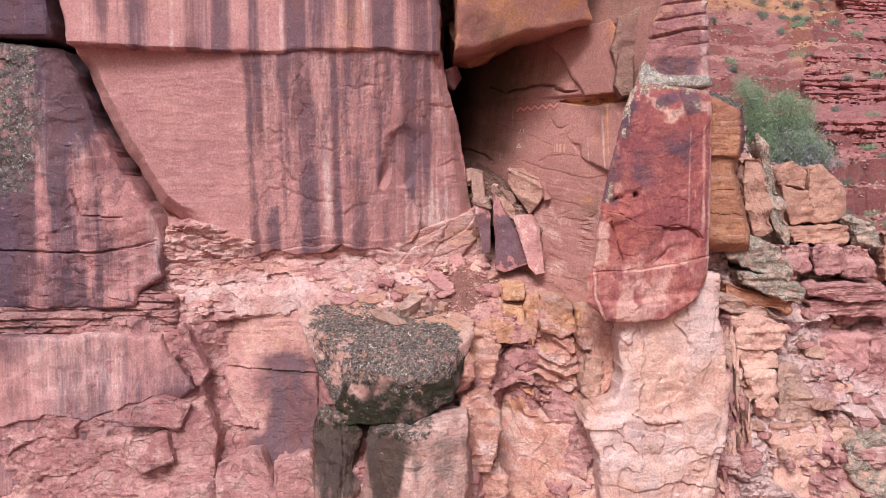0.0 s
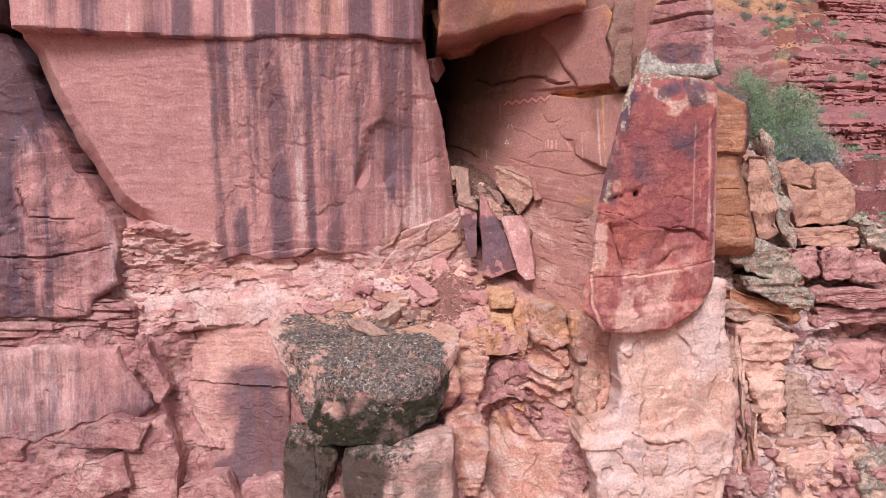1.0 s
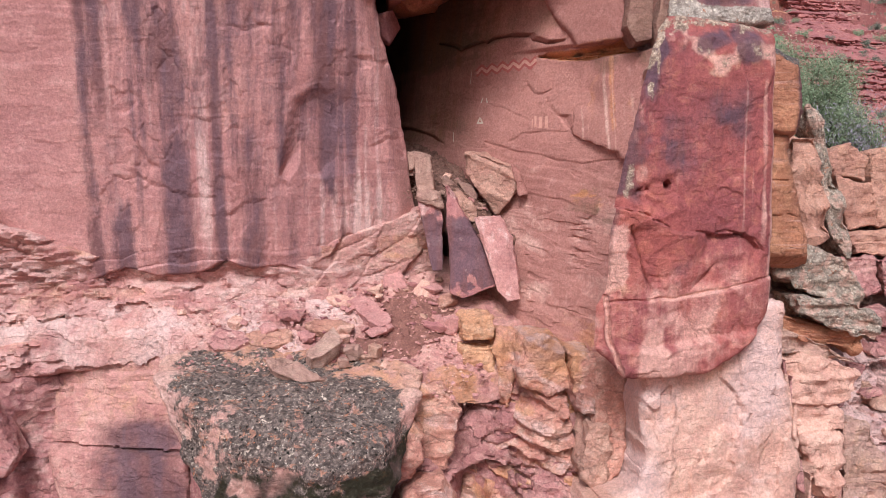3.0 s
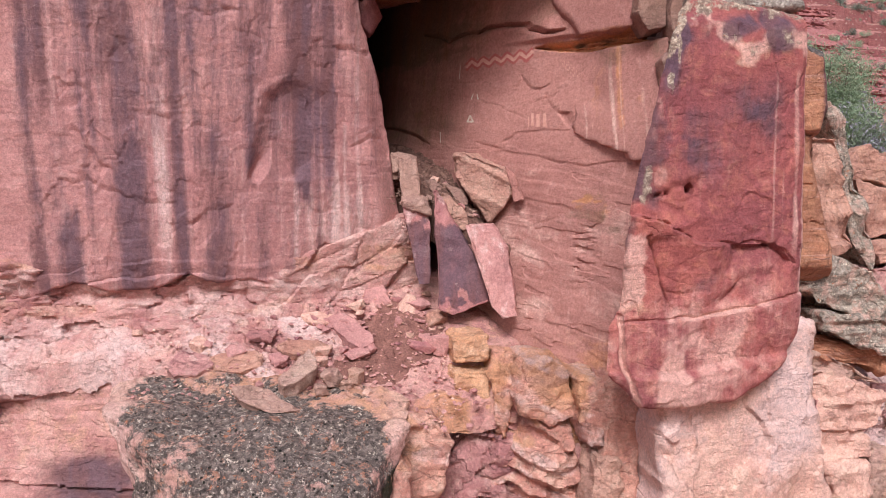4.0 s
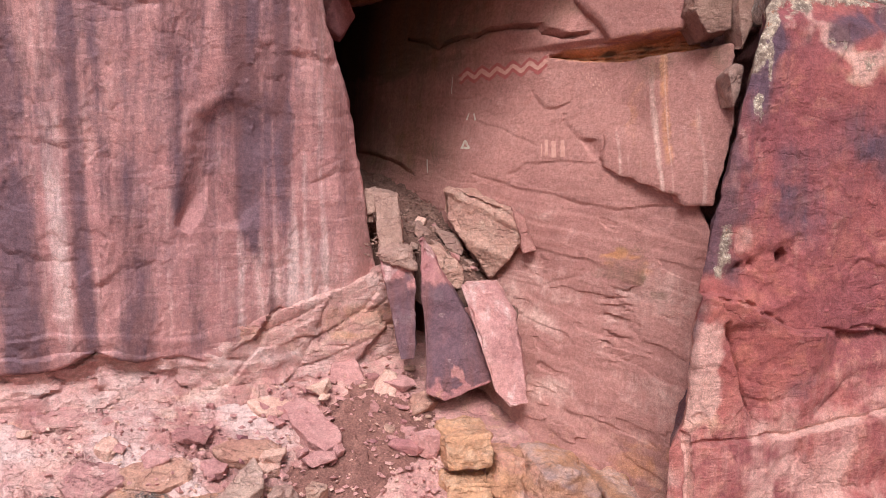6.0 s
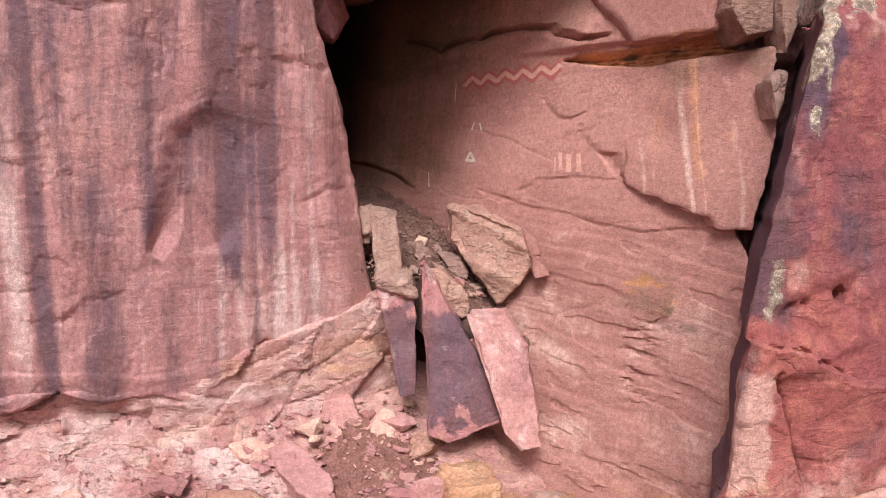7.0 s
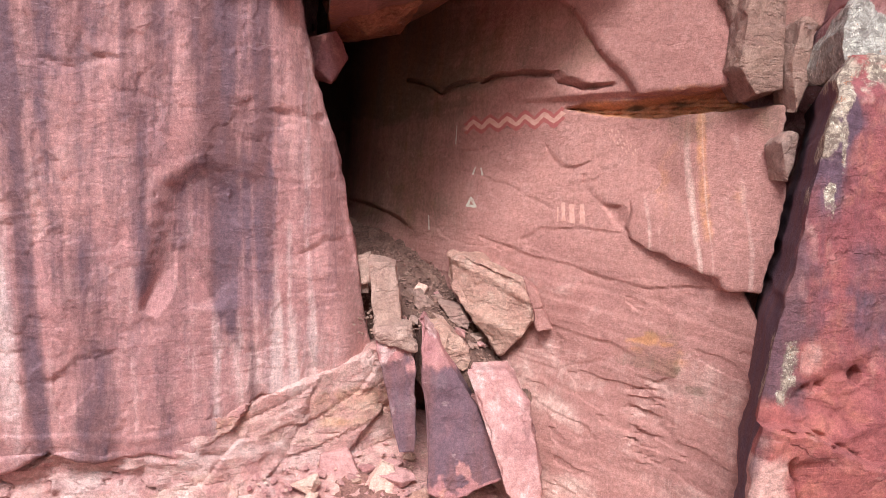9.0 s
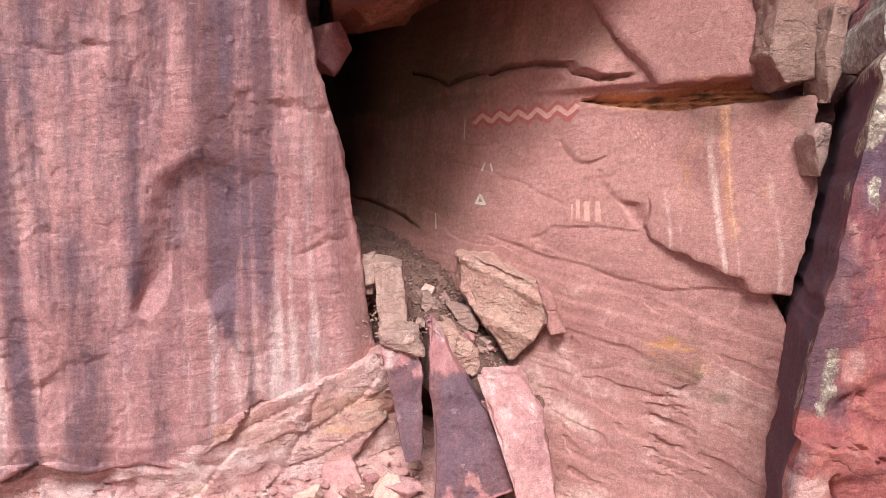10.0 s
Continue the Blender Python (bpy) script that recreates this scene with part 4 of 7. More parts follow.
def pillar_front(x, z, s):
    y = 13.2 + 0.16 * x - 0.03 * z + 0.07 * fbm(x * 0.9, z * 0.7, 3, 111) + 0.02 * fbm(x * 3, z * 3, 5, 112, 0.6) + 0.008 * fbm(x * 14, z * 14, 3, 107)
    # the lower block stands proud at one end of the arch and lies under it at the other
    y = y - scarp(ARCH[:4], x, z, 0.10, 0.30, -1, 113, 0.05, 0.018) + scarp(ARCH[3:], x, z, 0.12, 0.14, -1, 114, 0.03, 0.03) + crack_line(ARCH, x, z, 0.02, 0.03, 115, 0.05)
    y = y - scarp(SEAM, x, z, 0.05, 0.6, -1, 116, 0.03, 0.018) + crack_line(SEAM, x, z, 0.022, 0.02, 116, 0.03)
    y = y + scarp(PEEL, x, z, 0.08, 0.22, 1, 117, 0.05, 0.018) + crack_line(PEEL, x, z, 0.03, 0.05, 117, 0.05)
    y = y + dent([(3.1, 5.2), (3.38, 5.47), (3.3, 5.3)], x, z, 0.05, 0.04, 0.02) + dent([(2.95, 5.2), (3.4, 5.5), (3.75, 5.6), (3.7, 5.3)], x, z, 0.03, 0.08, 0.06)
    # holes
    y = y + dent([(2.80, 6.22), (2.87, 6.21), (2.88, 6.27), (2.84, 6.31), (2.80, 6.28)], x, z, 0.16, 0.03, 0.01)
    y = y + dent([(2.52, 6.18), (2.58, 6.19), (2.58, 6.23), (2.53, 6.22)], x, z, 0.08, 0.03, 0.01) + dent([(2.61, 6.19), (2.65, 6.2), (2.64, 6.24), (2.61, 6.23)], x, z, 0.07, 0.03, 0.01)
    y = y + dent([(2.4, 6.1), (2.6, 6.3), (2.95, 6.34), (3.02, 6.15), (2.8, 6.0), (2.6, 6.05)], x, z, 0.035, 0.08, 0.10) + 0.03 * fbm(x * 9, z * 9, 4, 105) * np.exp(-((x - 2.7) / 0.3) ** 2 - ((z - 6.15) / 0.16) ** 2)
    y = y + crack_line([(2.24, 5.15), (2.26, 4.76), (2.4, 4.38)], x, z, 0.035, 0.06, 104, 0.03)
    y = y - 0.07 * smooth(4.68, 4.6, z - 0.10 * np.abs(x - 2.7) + 0.06 * fbm(x * 2, z, 3, 108)) + 0.016 * smooth(0.06, 0.08, fbm(x * 1.3, z * 1.0, 4, 110)) + 0.01 * smooth(0.1, 0.13, fbm(x * 2.7, z * 1.7, 4, 109))
    y = y + 0.10 * smooth(7.65, 7.8, z + 0.08 * fbm(x * 4, z, 3, 114)) + 0.3 * smooth(3.85, 4.2, x) ** 2
    return y


PIL_PALE = [(3.9, 0.035, 0.95), (3.68, 0.022, 0.75), (3.78, 0.015, 0.6), (3.5, 0.03, 0.45), (3.2, 0.03, 0.4), (2.95, 0.04, 0.3)]


def pillar_stain(x, y, z):
    st = none(x, y, z)
    n1, n2, n3 = fbm(x * 1.1, z * 0.8, 4, 115), fbm(x * 2.2 + 5, z * 1.6, 4, 116), fbm(x * 3, z * 3, 4, 117)
    spot = np.exp(-((x - 2.82) / 0.25) ** 2 - ((z - 6.62) / 0.28) ** 2) + np.exp(-((x - 3.6) / 0.28) ** 2 - ((z - 6.95) / 0.2) ** 2) + 1.3 * np.exp(-((x - 3.62) / 0.22) ** 2 - ((z - 7.72) / 0.12) ** 2)
    spot = spot + 0.8 * np.exp(-((x - 2.9) / 0.3) ** 2 - ((z - 5.5) / 0.2) ** 2) + 0.7 * smooth(2.74, 2.6, x - 0.13 * (z - 6.9)) * smooth(5.9, 6.2, z)
    spot = spot * np.clip(0.7 + 1.6 * n3, 0.1, 1.4)
    # first term: full dark tone on the left side, behind the front
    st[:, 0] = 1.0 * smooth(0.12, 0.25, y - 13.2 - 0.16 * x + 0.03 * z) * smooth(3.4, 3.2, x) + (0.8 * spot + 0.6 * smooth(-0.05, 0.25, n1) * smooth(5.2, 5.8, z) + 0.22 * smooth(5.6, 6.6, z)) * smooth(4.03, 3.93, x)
    band = np.interp(x, [2.5, 2.65, 2.85, 3.0, 3.3, 3.6, 4.1], [7.35, 7.42, 7.6, 7.7, 7.5, 7.55, 7.52]) + 0.22 * n3
    top = np.exp(-((z - band) / 0.12) ** 2) * np.clip(1.0 + 2.2 * fbm(x * 5, z * 5, 4, 119), 0, 1.5)
    low = 0.95 * smooth(6.0, 4.9, z + 0.5 * n1 + 0.5 * n2 + 0.3 * n3)
    low = low + 0.4 * smooth(6.0, 5.85, z + 0.2 * n3) * smooth(3.0, 2.7, x) * smooth(-0.2, 0.2, n2 + n3)
    st[:, 1] = runs_of(PIL_PALE, x, z, 58) * smooth(5.5, 6.1, z) * smooth(7.5, 7.1, z) + 0.9 * smooth(3.96, 4.03, x) + 0.36 * low + 0.4 * low * smooth(-0.25, 0.35, n2 + 0.6 * n3) + 0.75 * top
    seam = np.interp(x, [2.2, 2.95, 3.75, 4.15], [5.09, 5.14, 5.26, 5.36])
    st[:, 1] += 0.7 * np.exp(-((z - seam) / 0.018) ** 2) * smooth(-0.2, 0.1, n2) + 0.9 * np.exp(-((x - np.interp(z, [4.38, 4.76, 5.15], [2.4, 2.26, 2.24])) / 0.022) ** 2) * smooth(5.2, 5.1, z) + 0.85 * smooth(2.56, 2.26, x - 0.5 * n3 - 0.2 * n2) * smooth(6.03, 5.98, z) * smooth(5.1, 5.5, z) + 0.5 * smooth(2.62, 2.48, x - 0.13 * (z - 6.9) + 0.3 * n3) * smooth(6.0, 6.2, z) * smooth(-0.05, 0.1, fbm(x * 7, z * 3, 3, 129))
    st[:, 0] += 0.7 * smooth(7.45, 7.6, z + 0.2 * n3) * smooth(-0.1, 0.15, n2)
    st[:, 2] = 0.85 * top * smooth(-0.25, 0.1, n2) + 0.7 * smooth(2.6, 2.38, x) * smooth(6.05, 5.95, z) * smooth(5.0, 5.3, z) * smooth(-0.25, 0.1, n3)
    st[:, 3] = 0.3 * top + 0.5 * np.exp(-((x - 2.66) / 0.1) ** 2 - ((z - 7.42) / 0.14) ** 2) + 0.6 * smooth(0.12, 0.03, np.abs(x - 2.58 - 0.17 * (z - 7.0))) * smooth(-0.1, 0.15, fbm(x * 4, z * 1.6, 3, 130)) * smooth(5.9, 6.2, z) + 0.5 * smooth(7.68, 7.82, z + 0.12 * n3)
    return st


PILLAR = [(2.83, 7.92), (3.29, 7.9), (3.98, 7.82), (4.05, 7.48), (4.08, 6.64), (4.1, 5.8), (4.08, 5.3), (4.0, 4.98), (3.8, 4.66), (3.32, 4.37), (2.85, 4.32), (2.42, 4.37), (2.12, 4.66), (2.14, 5.05), (2.23, 5.22),
          (2.28, 5.84), (2.35, 6.33), (2.45, 6.69), (2.58, 7.31), (2.69, 7.71)]
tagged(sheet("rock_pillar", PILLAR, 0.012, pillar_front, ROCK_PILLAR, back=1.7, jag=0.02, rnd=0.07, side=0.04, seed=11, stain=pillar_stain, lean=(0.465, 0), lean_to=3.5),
       "standing oxblood-red sandstone pillar with dark varnish and pale scars", "rock pillar", kind="structure")


def cap_front(x, z, s):
    return 13.72 + 0.06 * (x - 3) + 0.12 * fbm(x * 1.4, z, 3, 118) + beds(x, z, 0.22, 0.12, 119, 0.15) * smooth(8.4, 8.6, z) + 0.03 * fbm(x * 6, z * 6, 4, 120)


def cap_stain(x, y, z):
    st = none(x, y, z)
    st[:, 0] = 1.1 * np.exp(-((x - 3.5) / 0.33) ** 4 - ((z - 8.2) / 0.15) ** 4)
    st[:, 1] = 0.5 * smooth(3.75, 3.9, x)
    st[:, 2] = 0.3 * smooth(8.5, 8.7, z)
    st[:, 3] = 0.85 * smooth(8.12, 8.0, z - 0.9 * np.clip(3.25 - x, 0, 1)) + 0.2 * smooth(0.1, 0.3, fbm(x * 3, z * 3, 3, 128))
    return st


CAP = [(2.95, 7.86), (2.93, 8.09), (3.04, 8.42), (3.12, 8.84), (3.25, 9.1), (3.36, 9.7), (3.5, 11), (3.9, 11), (3.93, 9.68), (4.0, 8.34), (4.07, 7.9)]
tagged(sheet("rock_pillar_cap", CAP, 0.02, cap_front, ROCK_CAP, back=0.8, jag=0.03, rnd=0.06, seed=12, stain=cap_stain, lean=(0.3, 0), lean_to=3.6),
       "weathered red block with grey lichen on top of the pillar", "rock pillar", kind="structure")


def pale_front(x, z, s):
    y = 13.28 + 0.16 * x - 0.02 * z + 0.12 * fbm(x * 0.8, z * 0.8, 4, 121) + 0.03 * fbm(x * 4, z * 5, 4, 122)
    y = y - 0.12 * smooth(2.9, 2.8, z + 0.2 * fbm(x * 2, z, 3, 123)) + 0.13 * chunks(x, z, 0.9, 0.45, 0.5, 1.3, 124, 0.02) * smooth(3.0, 2.7, z) + 0.045 * smooth(0.02, 0.06, fbm(x * 1.5, z * 1.5, 4, 125)) + 0.03 * smooth(0.1, 0.13, fbm(x * 2.5, z * 1.2, 4, 128)) + layers(x, z, 0.3, 0.010, -0.1, 129, 1.4) + crack_line([(2.9, 2.85), (3.2, 2.7), (3.6, 2.75)], x, z, 0.03, 0.08)
    return y


def pale_stain(x, y, z):
    st = none(x, y, z)
    st[:, 1] = 0.42 + 0.7 * fbm(x * 1.5, z * 1.2, 4, 126)
    st[:, 0] = 0.3 * smooth(0.15, 0.35, fbm(x * 1.3, z * 1.5, 3, 127))
    st[:, 2] = 0.6 * smooth(2.95, 2.65, x + 0.3 * fbm(x * 3, z * 3, 3, 124)) * smooth(2.6, 3.2, z) + 0.5 * smooth(4.1, 4.4, z) * smooth(3.1, 3.6, x) + 0.35 * smooth(0.1, 0.3, fbm(x * 2.2, z * 3, 4, 123))
    return st


PALE = [(2.62, 4.45), (3.5, 4.6), (3.95, 5.1), (4.25, 5.0), (4.36, 3.98), (4.49, 3.25), (4.47, 2.52), (4.2, 1.39), (4.1, -0.1), (2.5, -0.1), (2.45, 1.39), (2.36, 2.3), (2.14, 2.75), (2.2, 2.95), (2.62, 3.12), (2.74, 3.5), (2.68, 4.2)]
tagged(sheet("cliff_panel", PALE, 0.02, pale_front, ROCK_PALE, back=1.0, jag=0.04, rnd=0.08, seed=13, stain=pale_stain),
       "pale tan freshly broken sandstone below the pillar", "cliff", kind="structure")


def column_front(x, z, s):
    y = 15.0 - 0.5 * x + 0.2 * z
    up = smooth(2.35, 2.75, z)
    fold = z * 4.2 + 1.5 * x + 2.0 * fbm(x * 1.3, z * 0.9, 3, 131) + 0.7 * fbm(x * 4, z * 3, 3, 132)
    f = fold - np.floor(fold)
    lump = 1.1 + 1.6 * fbm(x * 2.6, z * 2.6, 3, 133)
    y = y + up * (0.14 * lump * np.where(f < 0.7, f / 0.7, (1 - f) / 0.3) + 0.12 * fbm(x * 3, z * 6, 4, 134, 0.6) + 0.05 * fbm(x * 9, z * 14, 3, 138)) + 0.15 * fbm(x, z, 3, 139)
    y = y - 0.22 * up * np.exp(-((x - 1.85) / 0.3) ** 2) * smooth(2.8, 3.4, z)
    y = y + 0.02 * fbm(x * 5, z * 5, 4, 135) + 0.05 * chunks(x, z, 0.5, 0.6, 0.6, 0.8, 140, 0.2) * (1 - up)
    return y + crack_line([(1.5, 4.5), (1.42, 3.9), (1.25, 3.3), (1.2, 2.8)], x, z, 0.05, 0.22) + crack_line([(2.22, 4.4), (2.2, 3.8), (2.3, 3.3)], x, z, 0.05, 0.22, 8)


def column_stain(x, y, z):
    st = none(x, y, z)
    st[:, 0] = 0.3 * smooth(0, 0.3, fbm(x * 1.5, z * 2, 3, 136)) + 0.25 * np.exp(-((x - 1.85) / 0.25) ** 2 - ((z - 4.3) / 0.25) ** 2)
    st[:, 1] = 0.5 * smooth(-0.1, 0.25, fbm(x * 3, z * 6 + 1.5 * x, 4, 138))
    st[:, 2] = 0.5 * np.exp(-((z - 2.85) / 0.16) ** 2) + 0.6 * smooth(4.1, 4.5, z + 0.4 * fbm(x * 3, z * 3, 3, 139)) + 0.55 * smooth(0.0, 0.25, fbm(x * 2, z * 3, 3, 137)) * smooth(2.3, 2.6, z)
    return st


COLUMN = [(1.44, 4.5), (2.0, 4.55), (2.38, 4.3), (2.5, 3.49), (2.3, 3.02), (2.3, 2.73), (2.5, 2.35), (2.51, 1.0), (2.5, 0), (0.7, 0), (0.71, 1.0), (0.89, 2.16), (1.05, 3.11), (0.95, 3.87), (1.16, 4.25)]
tagged(sheet("cliff_column", COLUMN, 0.018, column_front, ROCK_COLUMN, back=1.0, jag=0.05, rnd=0.1, seed=14, stain=column_stain),
       "wavy contorted pink sandstone column above a smooth panel", "cliff", kind="structure")


G_COL = "rock columns below the alcove"
for k, (outl, y0, depth, mat, label) in enumerate([
    ([(1.63, 4.54), (1.82, 4.6), (2.05, 4.52), (2.15, 4.22), (2.17, 4.02), (1.9, 3.9), (1.62, 4.05), (1.58, 4.2)], 14.62, 0.9, ROCK_COLUMN, "rounded pink rock column with a purple cap"),
    ([(2.14, 4.44), (2.39, 4.45), (2.43, 4.17), (2.4, 3.76), (2.23, 3.74), (2.15, 4.07)], 14.38, 0.8, ROCK_COLUMN, "narrow pink rock column"),
    ([(0.98, 4.72), (1.36, 4.75), (1.39, 4.46), (1.0, 4.43)], 15.2, 0.6, ROCK_OCHRE, "ochre block stacked below the slabs"),
    ([(0.97, 4.4), (1.36, 4.4), (1.38, 3.98), (1.1, 3.94), (1.0, 4.1)], 15.05, 0.6, ROCK_OCHRE, "ochre block stacked below the slabs"),
    ([(1.38, 4.62), (1.6, 4.6), (1.6, 4.2), (1.5, 3.7), (1.38, 3.9)], 14.9, 0.6, ROCK_COLUMN, "crumbling pink rock between the columns"),
    ([(2.36, 4.3), (2.62, 4.36), (2.74, 4.0), (2.72, 3.4), (2.5, 3.0), (2.36, 3.2), (2.42, 3.8)], 14.3, 0.8, ROCK_COLUMN, "crumbling orange rock beside the pale face"),
    ([(2.28, 3.7), (2.5, 3.65), (2.55, 3.1), (2.3, 2.9), (2.2, 3.2)], 14.2, 0.7, ROCK_TAN, "tan block beside the pale face"),
]):
    stone("rock_column", prism(outl, y0, depth, shrink=0.96, slope=0.1), mat, label, "rock", G_COL, 4, 0.035, 0.055, 3.4, 730 + k, bed=0.03, stain=column_stain if k in (0, 1, 4) else None, dip=-0.4)


# ---- the alcove ----
def alcove_depth(x, z):
    y = 17.72 - 1.366 * x + 0.155 * z
    y = y + 0.25 * smooth(1.5, 0.9, x) + 0.9 * smooth(0.95, 0.1, x) ** 2 * smooth(6.4, 7.5, z) - 0.2 * smooth(6.0, 5.2, z) * smooth(2.6, 1.6, x)
    return y


LIP = [(0.96, 8.36), (1.15, 8.26), (1.23, 8.19), (1.37, 8.23), (1.51, 8.21), (1.62, 8.25), (1.77, 8.23), (1.97, 8.17), (2.0, 8.11), (2.12, 8.05), (2.27, 8.03)]
BAND = [(2.06, 7.9), (2.15, 7.93), (2.27, 7.92), (2.54, 7.9), (2.69, 7.93), (2.86, 7.95), (3.08, 7.87), (3.08, 7.81), (2.81, 7.74), (2.64, 7.74), (2.32, 7.81)]
FLAKY = [(2.38, 5.81), (2.49, 5.87), (2.47, 5.68), (2.44, 5.56), (2.46, 5.35), (2.37, 5.31), (2.36, 5.5)]
# steps in the wall: line, depth, how far it dies away
STEPS = [
    ([(1.22, 7.66), (1.38, 7.63), (1.5, 7.61), (1.52, 7.64)], 0.03, 0.08),
    ([(1.94, 7.6), (1.98, 7.52), (2.03, 7.44), (2.09, 7.42), (2.17, 7.45)], 0.05, 0.10),
    ([(2.14, 7.37), (2.16, 7.27), (2.19, 7.2), (2.23, 7.15), (2.34, 7.13), (2.37, 7.02), (2.35, 6.95)], 0.045, 0.12),
    ([(2.16, 7.32), (2.22, 7.33), (2.25, 7.36)], 0.02, 0.05),
    ([(1.47, 6.87), (1.7, 6.77), (1.93, 6.69), (2.08, 6.64), (2.37, 6.54), (2.79, 6.56)], 0.035, 0.14),
    ([(1.73, 6.84), (1.89, 6.95), (2.12, 6.95), (2.34, 6.93)], 0.03, 0.12),
    ([(0.39, 7.2), (0.58, 7.16), (0.73, 7.08), (0.85, 7.01), (0.97, 6.9)], 0.14, 0.16),
    ([(1.0, 7.64), (1.21, 7.5), (1.53, 7.38), (1.81, 7.19), (1.97, 7.11)], 0.014, 0.12),
    ([(1.88, 6.18), (2.07, 6.13), (2.24, 6.1), (2.38, 6.03)], 0.025, 0.10),
    ([(1.71, 5.89), (1.94, 5.86), (2.18, 5.95)], 0.015, 0.08),
]


def alcove_front(x, z, s):
    y = alcove_depth(x, z) + 0.08 * fbm(x * 1.2, z * 1.2, 3, 141) + 0.006 * flat_fbm(x * 3, z * 14, 4, 142, 0.6) + 0.012 * fbm(x * 5, z * 5, 4, 143)
    # the long ledge under the hanging slab, with thin beds in its shadow
    b = outline_distance(BAND, x, z) + 0.012 * fbm(x * 7, z * 9, 3, 144)
    y = y + 0.17 * smooth(-0.01, 0.04, b) + beds(x, z, 0.035, 0.09, 148, -0.12) * smooth(-0.03, 0.03, b)
    y = y - 0.10 * smooth(0.0, 0.05, z - np.interp(x, [1.4, 2.0, 2.4, 3.05], [8.0, 7.95, 7.93, 7.9])) * smooth(1.6, 2.2, x)
    y = y - scarp(LIP, x, z, 0.10, 0.25, 1, 149, 0.04, 0.015) + crack_line(LIP, x, z, 0.022, 0.09, 150, 0.04) - scarp(LIP, x, z, 0.07, 0.10, -1, 149, 0.04, 0.08)
    for k, (line, d, reach) in enumerate(STEPS):
        y = y + scarp(line, x, z, 0.8 * d, reach, -1, 160 + k, 0.03, 0.014) + crack_line(line, x, z, 0.015, 0.008 + 0.3 * d, 160 + k, 0.03)
    y = y + dent([(2.23, 7.14), (2.34, 7.13), (2.37, 7.01), (2.35, 6.95), (2.3, 6.98)], x, z, 0.04, 0.03, 0.02)
    low = smooth(6.95, 6.6, z + 0.35 * (x - 1.8))
    # cross-bedding that sweeps down to the crack
    w = z + 0.33 * (x - 1.8) - 0.10 * np.sin((x - 1.4) * 1.7)
    y = y + low * (layers(x, w, 0.15, 0.020, 0.0, 145, 1.0) + layers(x, w, 0.05, 0.006, 0.0, 147, 1.2) + 0.035 * fbm(x * 2.6, w * 3.4, 4, 155) + 0.02 * smooth(0.05, 0.07, fbm(x * 2.2 + 3, w * 4.0, 4, 157)))
    f = smooth(-0.10, 0.06, outline_distance(FLAKY, x, z))
    y = y + f * (0.10 * chunks(x, z, 0.13, 0.05, 0.9, 0.8, 146, 0.2, 0.7) + 0.03)
    return y


def alcove_stain(x, y, z):
    st = none(x, y, z)
    st[:, 1] = 0.14 * smooth(6.9, 6.2, z + 0.3 * (x - 2)) * (1 + 1.2 * fbm(x * 2, z * 3, 4, 155))
    n = fbm(x * 4, z * 6, 4, 156)
    w = z + 0.33 * (x - 1.8)
    rx, rz = (2.47, 6.15)
    rust = np.exp(-((x - rx + 0.45 * (z - rz)) / 0.17) ** 2 - ((z - rz) / 0.10) ** 2) * (0.9 + 2.2 * n)
    lower = smooth(6.6, 6.1, w)
    st[:, 1] += lower * 0.2 * smooth(0.0, 0.3, fbm(x * 2.2, w * 3, 5, 158)) + lower * 0.08 + 0.3 * np.exp(-((x - 2.0) / 0.5) ** 2 - ((w - 6.5) / 0.08) ** 2) * smooth(-0.1, 0.2, n)
    st[:, 2] = np.clip(0.8 * rust * smooth(-0.2, 0.2, n), 0, 0.8) + 0.85 * smooth(-0.05, 0.02, outline_distance(BAND, x, z)) + 0.3 * smooth(1.6, 0.9, x + 0.15 * n) * smooth(6.5, 7.1, z) + 0.3 * smooth(5.0, 4.6, z) + 0.25 * lower * smooth(2.2, 2.5, x) * smooth(0.0, 0.25, n)
    dark = np.exp(-((x - 2.66) / 0.10) ** 2 - ((z - 7.86) / 0.035) ** 2) + np.exp(-((x - 2.46) / 0.07) ** 2 - ((z - 7.86) / 0.025) ** 2)
    spots = smooth(0.10, 0.2, fbm(x * 6, z * 7, 3, 159)) * np.exp(-((x - rx - 0.02) / 0.35) ** 2 - ((z - rz + 0.25) / 0.35) ** 2)
    # olive-brown towards the left; above z 8 darkened for the roof's shade
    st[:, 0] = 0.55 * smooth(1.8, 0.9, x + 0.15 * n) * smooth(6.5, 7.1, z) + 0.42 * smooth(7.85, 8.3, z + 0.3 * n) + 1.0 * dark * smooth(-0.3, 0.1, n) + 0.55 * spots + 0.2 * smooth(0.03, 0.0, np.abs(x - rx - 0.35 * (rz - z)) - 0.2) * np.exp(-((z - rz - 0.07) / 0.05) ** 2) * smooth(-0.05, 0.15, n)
    return st


ALCOVE = [(0.05, 10), (3.55, 10), (3.45, 8.5), (3.1, 8.1), (3.0, 7.9), (2.99, 7.5), (2.93, 6.9), (2.9, 6.55), (3.0, 6.2), (3.0, 4.2), (1.7, 4.2), (0.3, 5.2), (0.05, 6.5)]
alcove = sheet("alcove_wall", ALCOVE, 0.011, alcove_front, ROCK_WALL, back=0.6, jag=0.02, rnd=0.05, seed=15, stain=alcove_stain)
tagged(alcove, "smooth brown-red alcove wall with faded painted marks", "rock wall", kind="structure")


